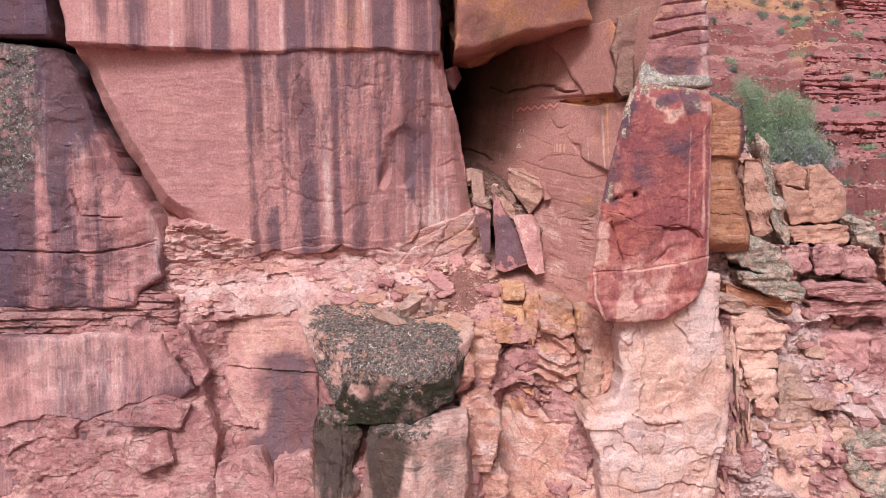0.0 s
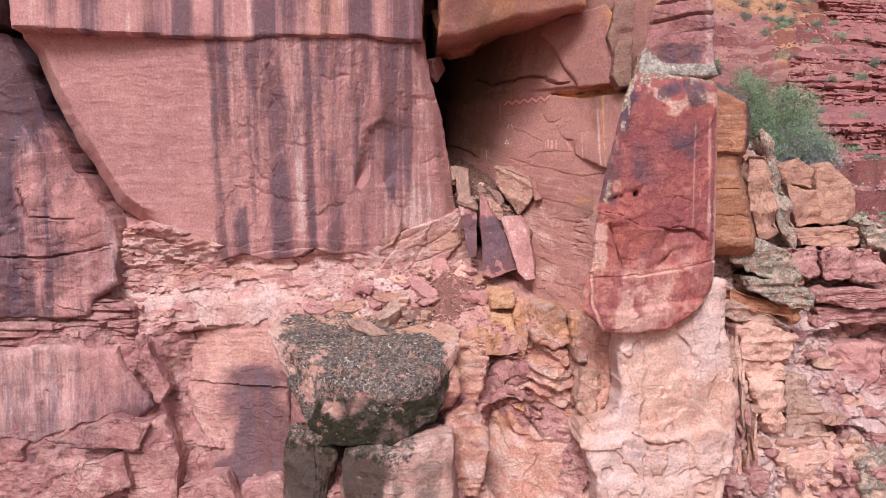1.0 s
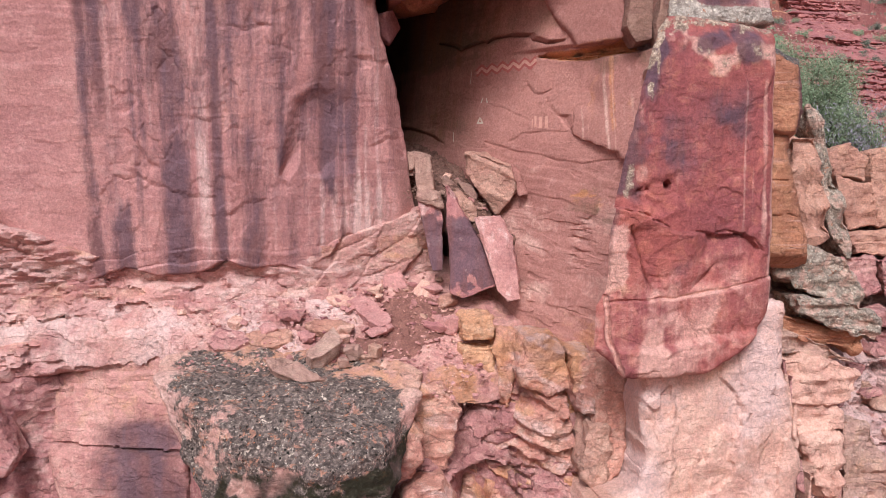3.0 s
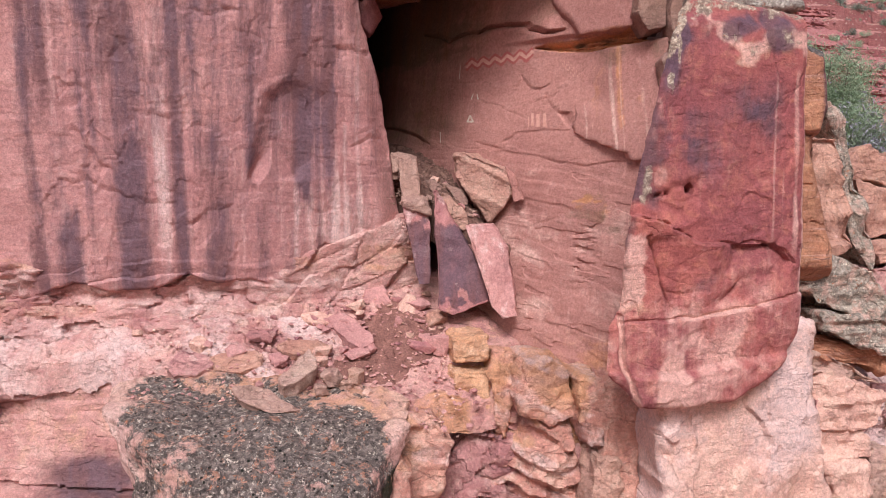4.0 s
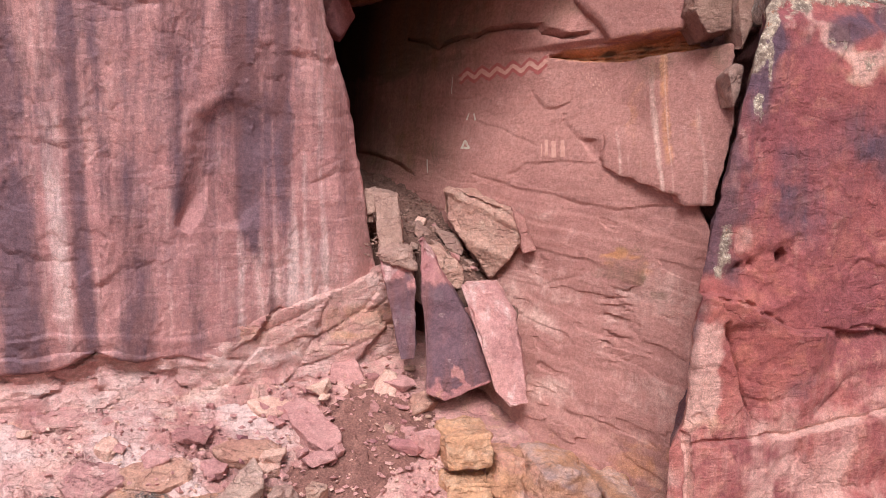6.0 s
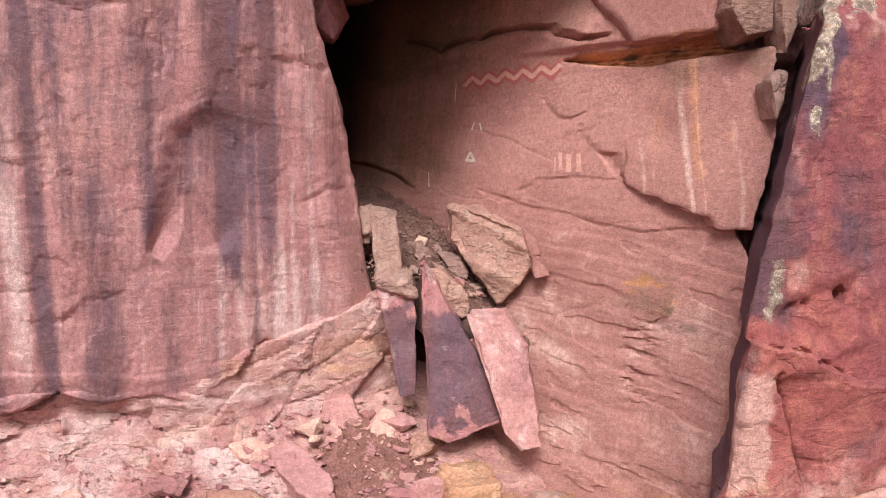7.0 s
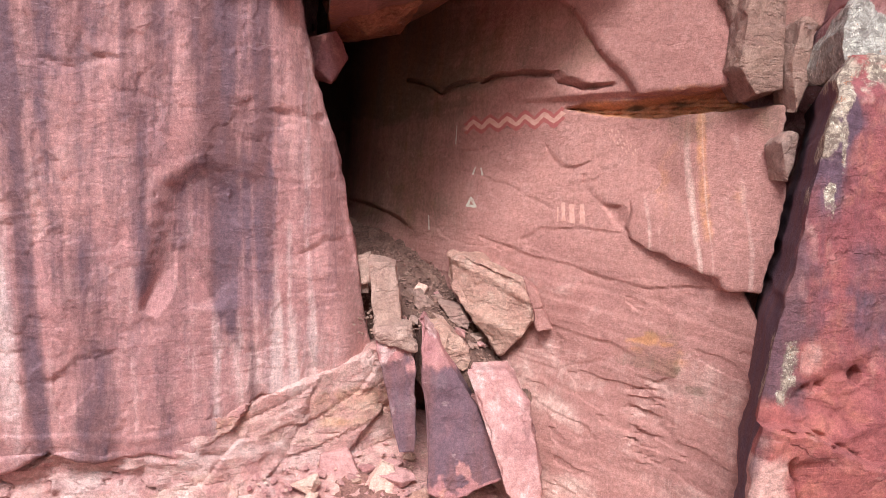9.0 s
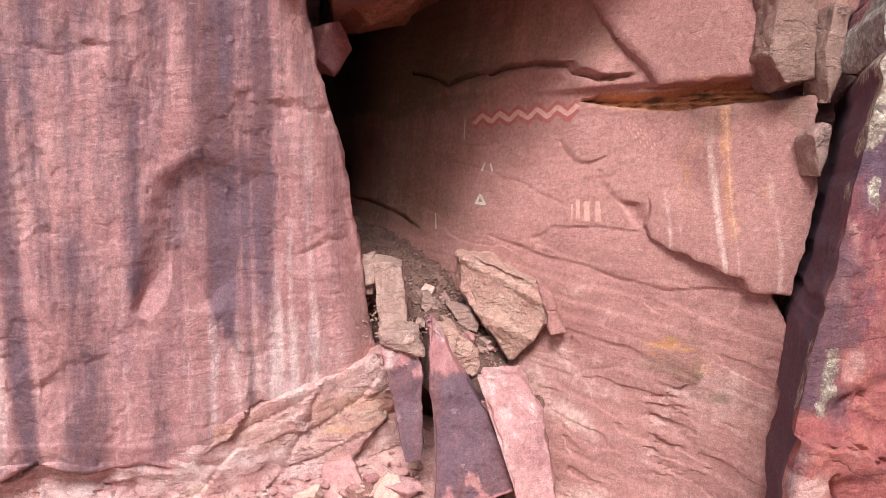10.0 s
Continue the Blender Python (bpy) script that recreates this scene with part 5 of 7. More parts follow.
def flake_front(x, z, s):
    y = alcove_depth(x, z) - (0.03 + 0.10 * smooth(2.3, 2.7, x) + 0.05 * smooth(7.2, 6.7, z)) * (1 - 1.5 * smooth(7.05, 7.3, z) * smooth(2.7, 2.5, x))
    return y + 0.04 * fbm(x * 1.5, z * 1.5, 3, 151) + 0.008 * fbm(x * 6, z * 6, 4, 152)


def flake_stain(x, y, z):
    st = none(x, y, z)
    st[:, 1] = 0.8 * runs_of([(2.44, 0.012, 1.0), (2.49, 0.012, 1.0), (2.56, 0.012, 0.6), (2.66, 0.016, 0.8), (2.72, 0.01, 0.6), (2.8, 0.014, 0.7), (2.86, 0.014, 0.7)], x, z, 153)
    st[:, 2] = 0.75 * runs_of([(2.55, 0.07, 0.9), (2.7, 0.03, 0.8), (2.86, 0.05, 0.9)], x, z, 154) * smooth(6.6, 7.0, z)
    st[:, 0] = 0.45 * smooth(7.45, 7.75, z + 0.2 * fbm(x * 9, z * 2, 3, 150)) * smooth(2.45, 2.6, x)
    return st


FLAKE = [(2.52, 7.76), (3.07, 7.78), (3.05, 7.5), (3.05, 7.22), (2.98, 6.84), (2.91, 6.57), (2.86, 6.58), (2.78, 6.57), (2.75, 6.59), (2.74, 6.64), (2.66, 6.67), (2.62, 6.72), (2.54, 6.75), (2.51, 6.79), (2.47, 6.8), (2.36, 6.9), (2.35, 6.98), (2.38, 7.08), (2.39, 7.24), (2.43, 7.42), (2.48, 7.61)]
tagged(sheet("rock_flake", FLAKE, 0.012, flake_front, ROCK_WALL, back=0.16, jag=0.012, grain=6, rnd=0.02, side=0.02, seed=16, stain=flake_stain),
       "peeling flake of streaked brown-red sandstone on the alcove wall", "rock slab", kind="structure")


def slabface_stain(x, y, z):
    st = none(x, y, z)
    st[:, 2] = 0.7 * smooth(2.55, 2.8, x) * smooth(-0.1, 0.2, fbm(x * 3, z * 2, 3, 165)) + 0.5 * smooth(8.0, 7.93, z)
    st[:, 1] = 0.25 * smooth(0.0, 0.3, fbm(x * 2, z * 2, 3, 166))
    return st


def kslab_front(x, z, s):
    return 17.5 - 1.366 * x + 0.155 * z - 0.12 * smooth(2.2, 2.8, x) + 0.06 * fbm(x, z, 3, 161) + 0.02 * fbm(x * 5, z * 5, 4, 162)


def shade_stain(x, y, z):
    st = none(x, y, z)
    # dark tone painted in for the shade on the overhanging front
    st[:, 0] = 0.28 + 0.5 * fbm(x, z, 3, 163)
    st[:, 2] = 0.45 + 0.5 * fbm(x * 2, z * 2, 3, 164)
    return st


KSLAB = [(2.06, 8.64), (2.2, 8.36), (2.28, 8.19), (2.39, 7.94), (2.76, 7.92), (2.8, 8.28), (2.86, 8.9), (2.75, 9.15), (2.0, 9.1), (1.9, 8.9)]
tagged(sheet("rock_slab", KSLAB, 0.014, kslab_front, ROCK_WALL, back=0.5, jag=0.02, rnd=0.03, side=0.02, seed=17, stain=slabface_stain),
       "thick salmon sandstone slab hanging above the alcove wall", "rock slab", kind="structure")


def roof_front(x, z, s):
    return 15.3 - 0.5 * (z - 8.6) + 0.1 * fbm(x, z, 3, 171) + 0.02 * fbm(x * 5, z * 5, 4, 172)


ROOF = [(0.17, 11.5), (0.2, 8.66), (0.5, 8.68), (0.78, 8.76), (1.62, 8.99), (2.45, 9.11), (2.36, 9.36), (2.3, 11.5)]
tagged(sheet("alcove_roof", ROOF, 0.02, roof_front, ROCK_WALL, back=3.2, jag=0.03, rnd=0.08, seed=18, stain=shade_stain, lean=(0.0, 0.05)),
       "overhanging red sandstone roof of the alcove", "rock slab", kind="structure")


def orange_front(x, z, s):
    y = 14.95 + 0.15 * (x - 4.5) + layers(x, z, 0.34, 0.014, -0.03, 181, 0.9) + layers(x, z, 0.12, 0.012, -0.03, 184) + 0.10 * fbm(x * 1.2, z * 1.2, 3, 182) + 0.025 * fbm(x * 6, z * 8, 4, 183)
    y = y + crack_line([(4.1, 6.86), (4.6, 6.88), (5.2, 6.8)], x, z, 0.015, 0.05) + crack_line([(4.1, 6.3), (4.6, 6.33), (5.3, 6.3)], x, z, 0.008, 0.025) + crack_line([(4.1, 5.95), (5.3, 5.9)], x, z, 0.008, 0.025)
    return y - 0.10 * smooth(6.85, 6.9, z) + 0.25 * smooth(0.3, 0.0, s) ** 2


def orange_stain(x, y, z):
    st = none(x, y, z)
    st[:, 3] = 0.7 * smooth(7.6, 7.8, z + 0.5 * (x - 4.7))
    st[:, 0] = 0.9 * smooth(4.78, 4.95, x) * smooth(6.8, 7.1, z)
    return st


ORANGE = [(4.2, 7.95), (4.55, 7.93), (4.98, 7.76), (5.09, 7.14), (4.95, 6.68), (5.22, 5.74), (5.25, 5.3), (4.2, 5.3)]
tagged(sheet("cliff_panel", ORANGE, 0.018, orange_front, ROCK_ORANGE, back=1.2, jag=0.03, rnd=0.08, seed=19, stain=orange_stain),
       "orange bedded sandstone wall behind the pillar", "cliff", kind="structure")


# ---- the lichen boulder and the rock below it ----
def boulder_stain(x, y, z):
    st = none(x, y, z)
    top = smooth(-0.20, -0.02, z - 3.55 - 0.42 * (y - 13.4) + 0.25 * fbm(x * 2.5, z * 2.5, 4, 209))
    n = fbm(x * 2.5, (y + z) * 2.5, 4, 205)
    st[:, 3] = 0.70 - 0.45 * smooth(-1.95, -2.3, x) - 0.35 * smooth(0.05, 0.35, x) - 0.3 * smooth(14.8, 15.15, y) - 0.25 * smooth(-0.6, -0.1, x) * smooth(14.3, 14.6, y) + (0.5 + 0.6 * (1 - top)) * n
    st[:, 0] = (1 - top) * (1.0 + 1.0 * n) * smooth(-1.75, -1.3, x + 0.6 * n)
    st[:, 2] = 0.3 * top + 0.3 * smooth(14.0, 14.6, y)
    st[:, 1] = 0.5 * smooth(-1.7, -2.1, x) + 0.4 * smooth(0.0, 0.4, x)
    return st


BOULDER = [(-2.42, 14.98, 4.3), (-2.28, 14.3, 4.22), (-1.8, 13.85, 4.0), (-1.45, 13.62, 3.72), (-1.1, 13.45, 3.6), (-0.5, 13.27, 3.5), (0.02, 13.5, 3.66), (0.25, 13.9, 3.86), (0.45, 14.3, 4.04), (0.52, 14.75, 4.2),
           (-0.4, 15.2, 4.42), (-1.6, 15.3, 4.46), (-1.82, 13.9, 3.2), (-1.55, 13.72, 2.7), (-0.5, 13.36, 2.8), (0.14, 13.6, 3.1), (0.3, 14.2, 3.5), (-1.8, 14.6, 3.0), (0.2, 14.8, 3.2), (-1.95, 14.2, 3.6), (-1.0, 13.7, 3.97), (-0.1, 14.3, 4.12)]
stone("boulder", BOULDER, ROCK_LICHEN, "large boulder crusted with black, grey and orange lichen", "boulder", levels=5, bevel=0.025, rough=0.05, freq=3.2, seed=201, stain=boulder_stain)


def under_stain(x, y, z):
    st = none(x, y, z)
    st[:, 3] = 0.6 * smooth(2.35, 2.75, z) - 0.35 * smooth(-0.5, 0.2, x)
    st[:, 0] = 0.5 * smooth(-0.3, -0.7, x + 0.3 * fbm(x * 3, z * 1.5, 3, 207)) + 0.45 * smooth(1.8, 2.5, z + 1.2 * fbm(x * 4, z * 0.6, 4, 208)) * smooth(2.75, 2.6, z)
    st[:, 1] = 0.35
    return st


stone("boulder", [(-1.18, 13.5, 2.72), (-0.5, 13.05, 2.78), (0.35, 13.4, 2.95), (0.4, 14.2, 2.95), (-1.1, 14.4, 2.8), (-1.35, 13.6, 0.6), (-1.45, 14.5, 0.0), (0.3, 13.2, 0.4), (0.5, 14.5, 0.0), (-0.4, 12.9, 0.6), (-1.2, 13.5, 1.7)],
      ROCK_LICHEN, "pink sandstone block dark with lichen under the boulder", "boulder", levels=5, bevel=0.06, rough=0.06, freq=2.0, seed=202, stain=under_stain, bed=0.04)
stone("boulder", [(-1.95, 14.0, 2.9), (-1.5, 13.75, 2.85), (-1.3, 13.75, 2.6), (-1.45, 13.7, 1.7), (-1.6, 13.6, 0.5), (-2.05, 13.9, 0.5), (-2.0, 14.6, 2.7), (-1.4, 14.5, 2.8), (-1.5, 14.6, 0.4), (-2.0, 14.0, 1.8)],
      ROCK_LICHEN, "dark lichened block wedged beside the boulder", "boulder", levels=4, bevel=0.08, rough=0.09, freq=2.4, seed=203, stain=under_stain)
for k, (cx, cz, w, hgt, yy) in enumerate([(0.62, 3.6, 0.3, 1.0, 14.55), (0.55, 2.5, 0.35, 1.3, 14.0), (0.2, 3.5, 0.3, 0.7, 14.1), (0.72, 1.4, 0.3, 1.2, 14.2)]):
    stone("boulder", prism([(cx - w, cz - hgt / 2), (cx + w * 0.6, cz - hgt / 2), (cx + w, cz + hgt * 0.2), (cx + w * 0.4, cz + hgt / 2), (cx - w * 0.8, cz + hgt * 0.4)], yy, 0.9), ROCK_COLUMN,
          "rough pink rock mass beside the boulder", "boulder", levels=4, bevel=0.05, rough=0.06, freq=3.0, seed=210 + k, bed=0.06, stain=column_stain)


# ---- stones in the mouth of the alcove ----
def slab_stain(x, y, z):
    st = none(x, y, z)
    n = fbm(x * 3.5, z * 3.5, 5, 221, 0.6)
    st[:, 0] = 1.0 * smooth(6.02, 5.86, z + 0.45 * np.clip(x - 0.9, 0, 1) + 0.35 * n) * smooth(4.95, 5.05, z - 0.35 * np.clip(x - 1.1, 0, 1) + 0.4 * n) * smooth(0.56, 0.62, x + 0.15 * (z - 5.6)) + 0.4 * n
    st[:, 1] = 0.5 * smooth(0.15, 0.3, fbm(x * 7, z * 5, 4, 222))
    st[:, 2] = 0.3 * smooth(5.15, 4.95, z)
    return st


def lean_stain(x, y, z):
    st = none(x, y, z)
    n = fbm(x * 5, z * 4, 4, 223)
    st[:, 0] = 0.75 * smooth(0.05, 0.25, n) * smooth(5.2, 5.6, z)
    st[:, 1] = 0.5 * smooth(-0.05, -0.25, n)
    return st


G_ALC = "stones in the alcove mouth"
stone("rock_block", prism([(0.48, 6.69), (0.61, 6.67), (0.7, 6.63), (0.73, 6.23), (0.75, 6.18), (0.53, 6.2), (0.5, 6.44)], 16.28, 0.28, (0.03, 0.05), 0.95), ROCK_DUST,
      "upright squared tan stone block with a stepped top", "stone", G_ALC, 4, 0.007, 0.012, 8, 231)
stone("rock_slab", prism([(0.53, 6.09), (0.77, 6.13), (0.84, 5.91), (0.83, 5.2), (0.71, 5.2), (0.64, 5.56)], 16.08, 0.35, (0.02, 0.08), 0.95, 0.05), ROCK_SLAB,
      "upright slab with a dark purple face", "stone slab", G_ALC, 5, 0.006, 0.016, 6, 232, stain=slab_stain)
stone("rock_slab", prism([(0.87, 6.28), (0.95, 6.18), (1.11, 5.86), (1.15, 5.62), (1.33, 5.48), (1.49, 5.21), (1.47, 5.03), (1.07, 4.87), (0.92, 4.95), (0.88, 5.67)], 15.9, 0.4, (0.05, 0.06), 0.9, 0.12), ROCK_SLAB,
      "tall wedge-shaped slab, half pink and half purple", "stone slab", G_ALC, 5, 0.008, 0.024, 5, 233, stain=slab_stain)
stone("rock_slab", prism([(1.21, 5.87), (1.52, 5.88), (1.63, 5.68), (1.71, 5.4), (1.75, 4.89), (1.6, 4.85), (1.48, 4.99), (1.42, 5.47)], 15.72, 0.3, (0.06, 0.06), 0.92, 0.22), ROCK_FACE,
      "leaning pink slab against the alcove wall", "stone slab", G_ALC, 4, 0.008, 0.03, 5, 234, stain=lean_stain)
stone("stone", prism([(1.2, 5.66), (1.31, 5.67), (1.41, 5.46), (1.35, 5.38), (1.24, 5.5)], 15.95, 0.15), ROCK_FACE, "small pink stone between the slabs", "stone", G_ALC, 3, 0.015, 0.015, 8, 235)
stone("rock_slab", [(1.19, 16.52, 6.67), (1.27, 16.46, 6.71), (1.41, 16.35, 6.66), (1.6, 16.21, 6.57), (1.72, 16.12, 6.49), (1.77, 16.08, 6.36), (1.8, 16.06, 6.21), (1.64, 16.18, 6.14), (1.41, 16.35, 6.13), (1.29, 16.44, 6.28), (1.17, 16.53, 6.45), (1.56, 16.34, 5.9), (1.24, 16.97, 6.73), (1.46, 16.8, 6.72), (1.77, 16.57, 6.55), (1.85, 16.51, 6.27), (1.46, 16.8, 6.19), (1.22, 16.98, 6.51)], ROCK_TAN,
      "large grey-tan wedge of bedded rock fallen from the wall", "rock slab", G_ALC, 5, 0.008, 0.03, 4, 237, bed=0.07, dip=-0.55)
stone("stone", [(1.71, 16.11, 6.54), (1.8, 16.04, 6.45), (1.83, 16.02, 6.33), (1.77, 16.06, 6.31), (1.74, 16.08, 6.42), (1.73, 16.26, 6.57), (1.82, 16.19, 6.48), (1.85, 16.17, 6.36), (1.79, 16.21, 6.34), (1.76, 16.23, 6.45)], ROCK_WALL, "thin broken stone wedged beside the large rock", "stone", G_ALC, 3, 0.01, 0.012, 8, 238)
stone("stone", [(1.77, 16.03, 6.31), (1.83, 15.98, 6.32), (1.9, 15.94, 6.17), (1.79, 16.01, 6.14), (1.79, 16.18, 6.34), (1.85, 16.13, 6.35), (1.92, 16.09, 6.2), (1.81, 16.16, 6.17)], ROCK_WALL, "small broken stone wedged beside the large rock", "stone", G_ALC, 3, 0.01, 0.012, 8, 248)
stone("stone", [(0.89, 16.55, 6.37), (0.99, 16.55, 6.33), (1.12, 16.55, 6.2), (1.12, 16.55, 6.13), (1.01, 16.55, 6.16), (0.87, 16.55, 6.3), (0.91, 16.75, 6.4), (1.01, 16.75, 6.36), (1.14, 16.75, 6.23), (1.14, 16.75, 6.16), (1.03, 16.75, 6.19), (0.89, 16.75, 6.33)], ROCK_DUST, "flat tan stone on the debris", "stone", G_ALC, 3, 0.01, 0.012, 8, 249)
stone("stone", [(1.07, 16.5, 6.32), (1.27, 16.5, 6.27), (1.34, 16.5, 6.16), (1.32, 16.5, 6.09), (1.18, 16.5, 6.16), (1.09, 16.7, 6.35), (1.29, 16.7, 6.3), (1.36, 16.7, 6.19), (1.34, 16.7, 6.12), (1.2, 16.7, 6.19)], ROCK_DUST, "flat tan stone on the debris", "stone", G_ALC, 3, 0.01, 0.012, 8, 250)
stone("rock_slab", [(0.96, 16.15, 6.17), (1.07, 16.15, 6.19), (1.26, 16.15, 6.01), (1.31, 16.15, 5.82), (1.23, 16.15, 5.8), (1.13, 16.15, 5.93), (1.03, 16.15, 5.89), (0.98, 16.4, 6.2), (1.09, 16.4, 6.22), (1.28, 16.4, 6.04), (1.33, 16.4, 5.85), (1.25, 16.4, 5.83), (1.15, 16.4, 5.96), (1.05, 16.4, 5.92)], ROCK_TAN, "tan slab resting on the debris", "stone", G_ALC, 3, 0.01, 0.02, 8, 251)
stone("stone", [(0.52, 16.06, 6.17), (0.64, 16.06, 6.2), (0.82, 16.06, 6.16), (0.84, 16.06, 6.0), (0.64, 16.06, 6.05), (0.52, 16.06, 6.08), (0.54, 16.36, 6.2), (0.66, 16.36, 6.23), (0.84, 16.36, 6.19), (0.86, 16.36, 6.03), (0.66, 16.36, 6.08), (0.54, 16.36, 6.11)], ROCK_DUST, "crumbling tan rubble on top of the slab", "stone", G_ALC, 3, 0.01, 0.03, 8, 252)
stone("stone", [(0.4, 16.5, 6.68), (0.5, 16.5, 6.71), (0.51, 16.5, 6.51), (0.44, 16.5, 6.48), (0.42, 16.7, 6.71), (0.52, 16.7, 6.74), (0.53, 16.7, 6.54), (0.46, 16.7, 6.51)], ROCK_DUST, "small tan stone behind the upright block", "stone", G_ALC, 3, 0.01, 0.012, 8, 253)
stone("stone", prism([(0.42, 6.72), (0.49, 6.72), (0.5, 6.4), (0.43, 6.4)], 16.55, 0.2), ROCK_DUST, "narrow tan stone beside the upright block", "stone", G_ALC, 3, 0.012, 0.01, 8, 241)
stone("rock_block", [(0.05, 17.2, 8.35), (0.12, 17.1, 8.6), (0.24, 17.25, 8.68), (0.36, 17.35, 8.46), (0.2, 17.2, 8.22), (0.08, 17.9, 8.4), (0.3, 17.9, 8.6), (0.2, 17.9, 8.3), (-0.4, 17.6, 8.45), (-0.4, 17.6, 8.6)], ROCK_SLAB,
      "chockstone jammed in the dark crevice", "stone", "", 4, 0.015, 0.015, 6, 242)
stone("rock_block", [(0.1, 16.9, 9.4), (0.2, 16.8, 8.95), (0.3, 16.85, 8.72), (0.5, 16.9, 8.62), (0.75, 16.9, 8.72), (1.0, 16.8, 8.9), (1.1, 16.7, 9.5), (0.2, 18.4, 8.8), (0.9, 18.2, 8.85), (0.9, 18, 9.6), (0.2, 18, 9.6)], ROCK_ORANGE,
      "yellowish rounded rock in the roof of the alcove", "rock", "", 4, 0.06, 0.04, 4, 243)

# blocks in the crack between the alcove and the pillar
G_CRK = "blocks jammed in the crack"
stone("rock_block", prism([(2.72, 8.0), (2.78, 8.5), (3.0, 8.5), (3.03, 7.86), (2.85, 7.82)], 14.55, 0.5, (0.05, 0), 1.0, -0.1), ROCK_DARK, "brown angular block under the roof", "stone", G_CRK, 4, 0.02, 0.02, 6, 244)
stone("rock_block", prism([(3.03, 8.02), (3.1, 8.3), (3.2, 8.26), (3.15, 7.88), (3.07, 7.7)], 14.5, 0.3), ROCK_DARK, "narrow brown block jammed in the crack", "stone", G_CRK, 3, 0.015, 0.015, 7, 245)
stone("rock_block", prism([(2.93, 7.52), (2.98, 7.58), (3.04, 7.57), (3.03, 7.42), (2.98, 7.27)], 14.42, 0.25), ROCK_DUST, "pink wedge jammed in the crack", "stone", G_CRK, 3, 0.015, 0.012, 7, 246)
stone("rock_block", prism([(2.72, 8.6), (2.8, 9.1), (3.2, 9.3), (3.3, 8.6), (3.05, 8.2), (2.85, 8.0)], 14.75, 0.8), ROCK_DARK, "dark brown block above the crack", "stone", G_CRK, 4, 0.03, 0.03, 5, 247)

rg = random.Random(14)
for k in range(22):
    f = (k + rg.random() * 0.6) / 22
    cx, cy, cz = 2.86 + (-0.05) * f + rg.uniform(-0.04, 0.04), 15.0 + (0.01) * f, 6.39 + (-1.19) * f
    w, hh = rg.uniform(0.03, 0.07), rg.uniform(0.04, 0.11)
    outl = [(cx + w * math.cos(a) * rg.uniform(0.6, 1.2), cz + hh * math.sin(a) * rg.uniform(0.6, 1.2)) for a in (0.3, 1.3, 2.3, 3.4, 4.4, 5.5)]
    stone("stone", prism(outl, cy - rg.uniform(0.0, 0.06), 0.3, shrink=0.9), rg.choice((ROCK_TAN, ROCK_WALL, ROCK_DUST)), "small tan stone wedged in the crack beside the pillar", "stone", G_CRK, 2, 0.01, 0.015, 8, 970 + k)


# ---- debris ----
def debris_front(x, y, s):
    z = 6.12 + 0.42 * (y - 16.3) - 0.25 * smooth(1.1, 1.7, x) * 1.6
    return z + 0.06 * fbm(x * 4, y * 4, 4, 251) + chunks(x, y, 0.07, 0.06, 0.03, 0.05, 252, -0.01)


def dirt_material(name, c1, c2):
    m = Nodes(name, 0.95)
    a = m.noise(9, 8, 0.7)
    b = m.noise(60, 5, 0.7)
    v = m.voronoi(45)
    col = m.mix(m.ramp(a, 0.35, 0.65), c1, c2)
    col = m.mix(m.ramp(v, 0.25, 0.1, 0, 0.5), col, (0.42, 0.24, 0.19))
    col = m.mix(1.0, col, m.ramp(b, 0.3, 0.7, 0.6, 1.3), "MULTIPLY")
    m.bump(m.math("ADD", a, m.math("MULTIPLY", b, 0.6)), 0.9, 0.03)
    return m.done(col)


DIRT = dirt_material("red dirt", (0.22, 0.098, 0.078), (0.32, 0.15, 0.118))
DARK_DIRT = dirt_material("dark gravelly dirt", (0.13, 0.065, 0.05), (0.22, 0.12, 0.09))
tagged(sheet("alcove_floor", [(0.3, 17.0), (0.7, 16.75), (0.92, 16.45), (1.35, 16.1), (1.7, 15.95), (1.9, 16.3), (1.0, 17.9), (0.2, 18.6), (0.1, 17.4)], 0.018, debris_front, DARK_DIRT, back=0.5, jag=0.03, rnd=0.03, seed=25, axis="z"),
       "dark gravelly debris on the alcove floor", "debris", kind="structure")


def dirt_front(x, y, s):
    return ledge_height(x, y) + 0.05 + 0.05 * fbm(x * 3, y * 3, 4, 253) + chunks(x, y, 0.1, 0.08, 0.03, 0.05, 254, -0.01) - 0.12 * smooth(0.25, 0.0, s)


tagged(sheet("dirt_slope", [(-0.4, 15.1), (0.1, 14.85), (0.7, 15.15), (1.0, 15.5), (1.1, 16.0), (0.9, 16.3), (0.4, 16.6), (0.1, 16.3), (-0.1, 15.7)], 0.018, dirt_front, DIRT, back=0.3, jag=0.06, rnd=0.02, seed=26, axis="z"),
       "patch of loose red dirt on the ledge", "dirt", kind="structure")


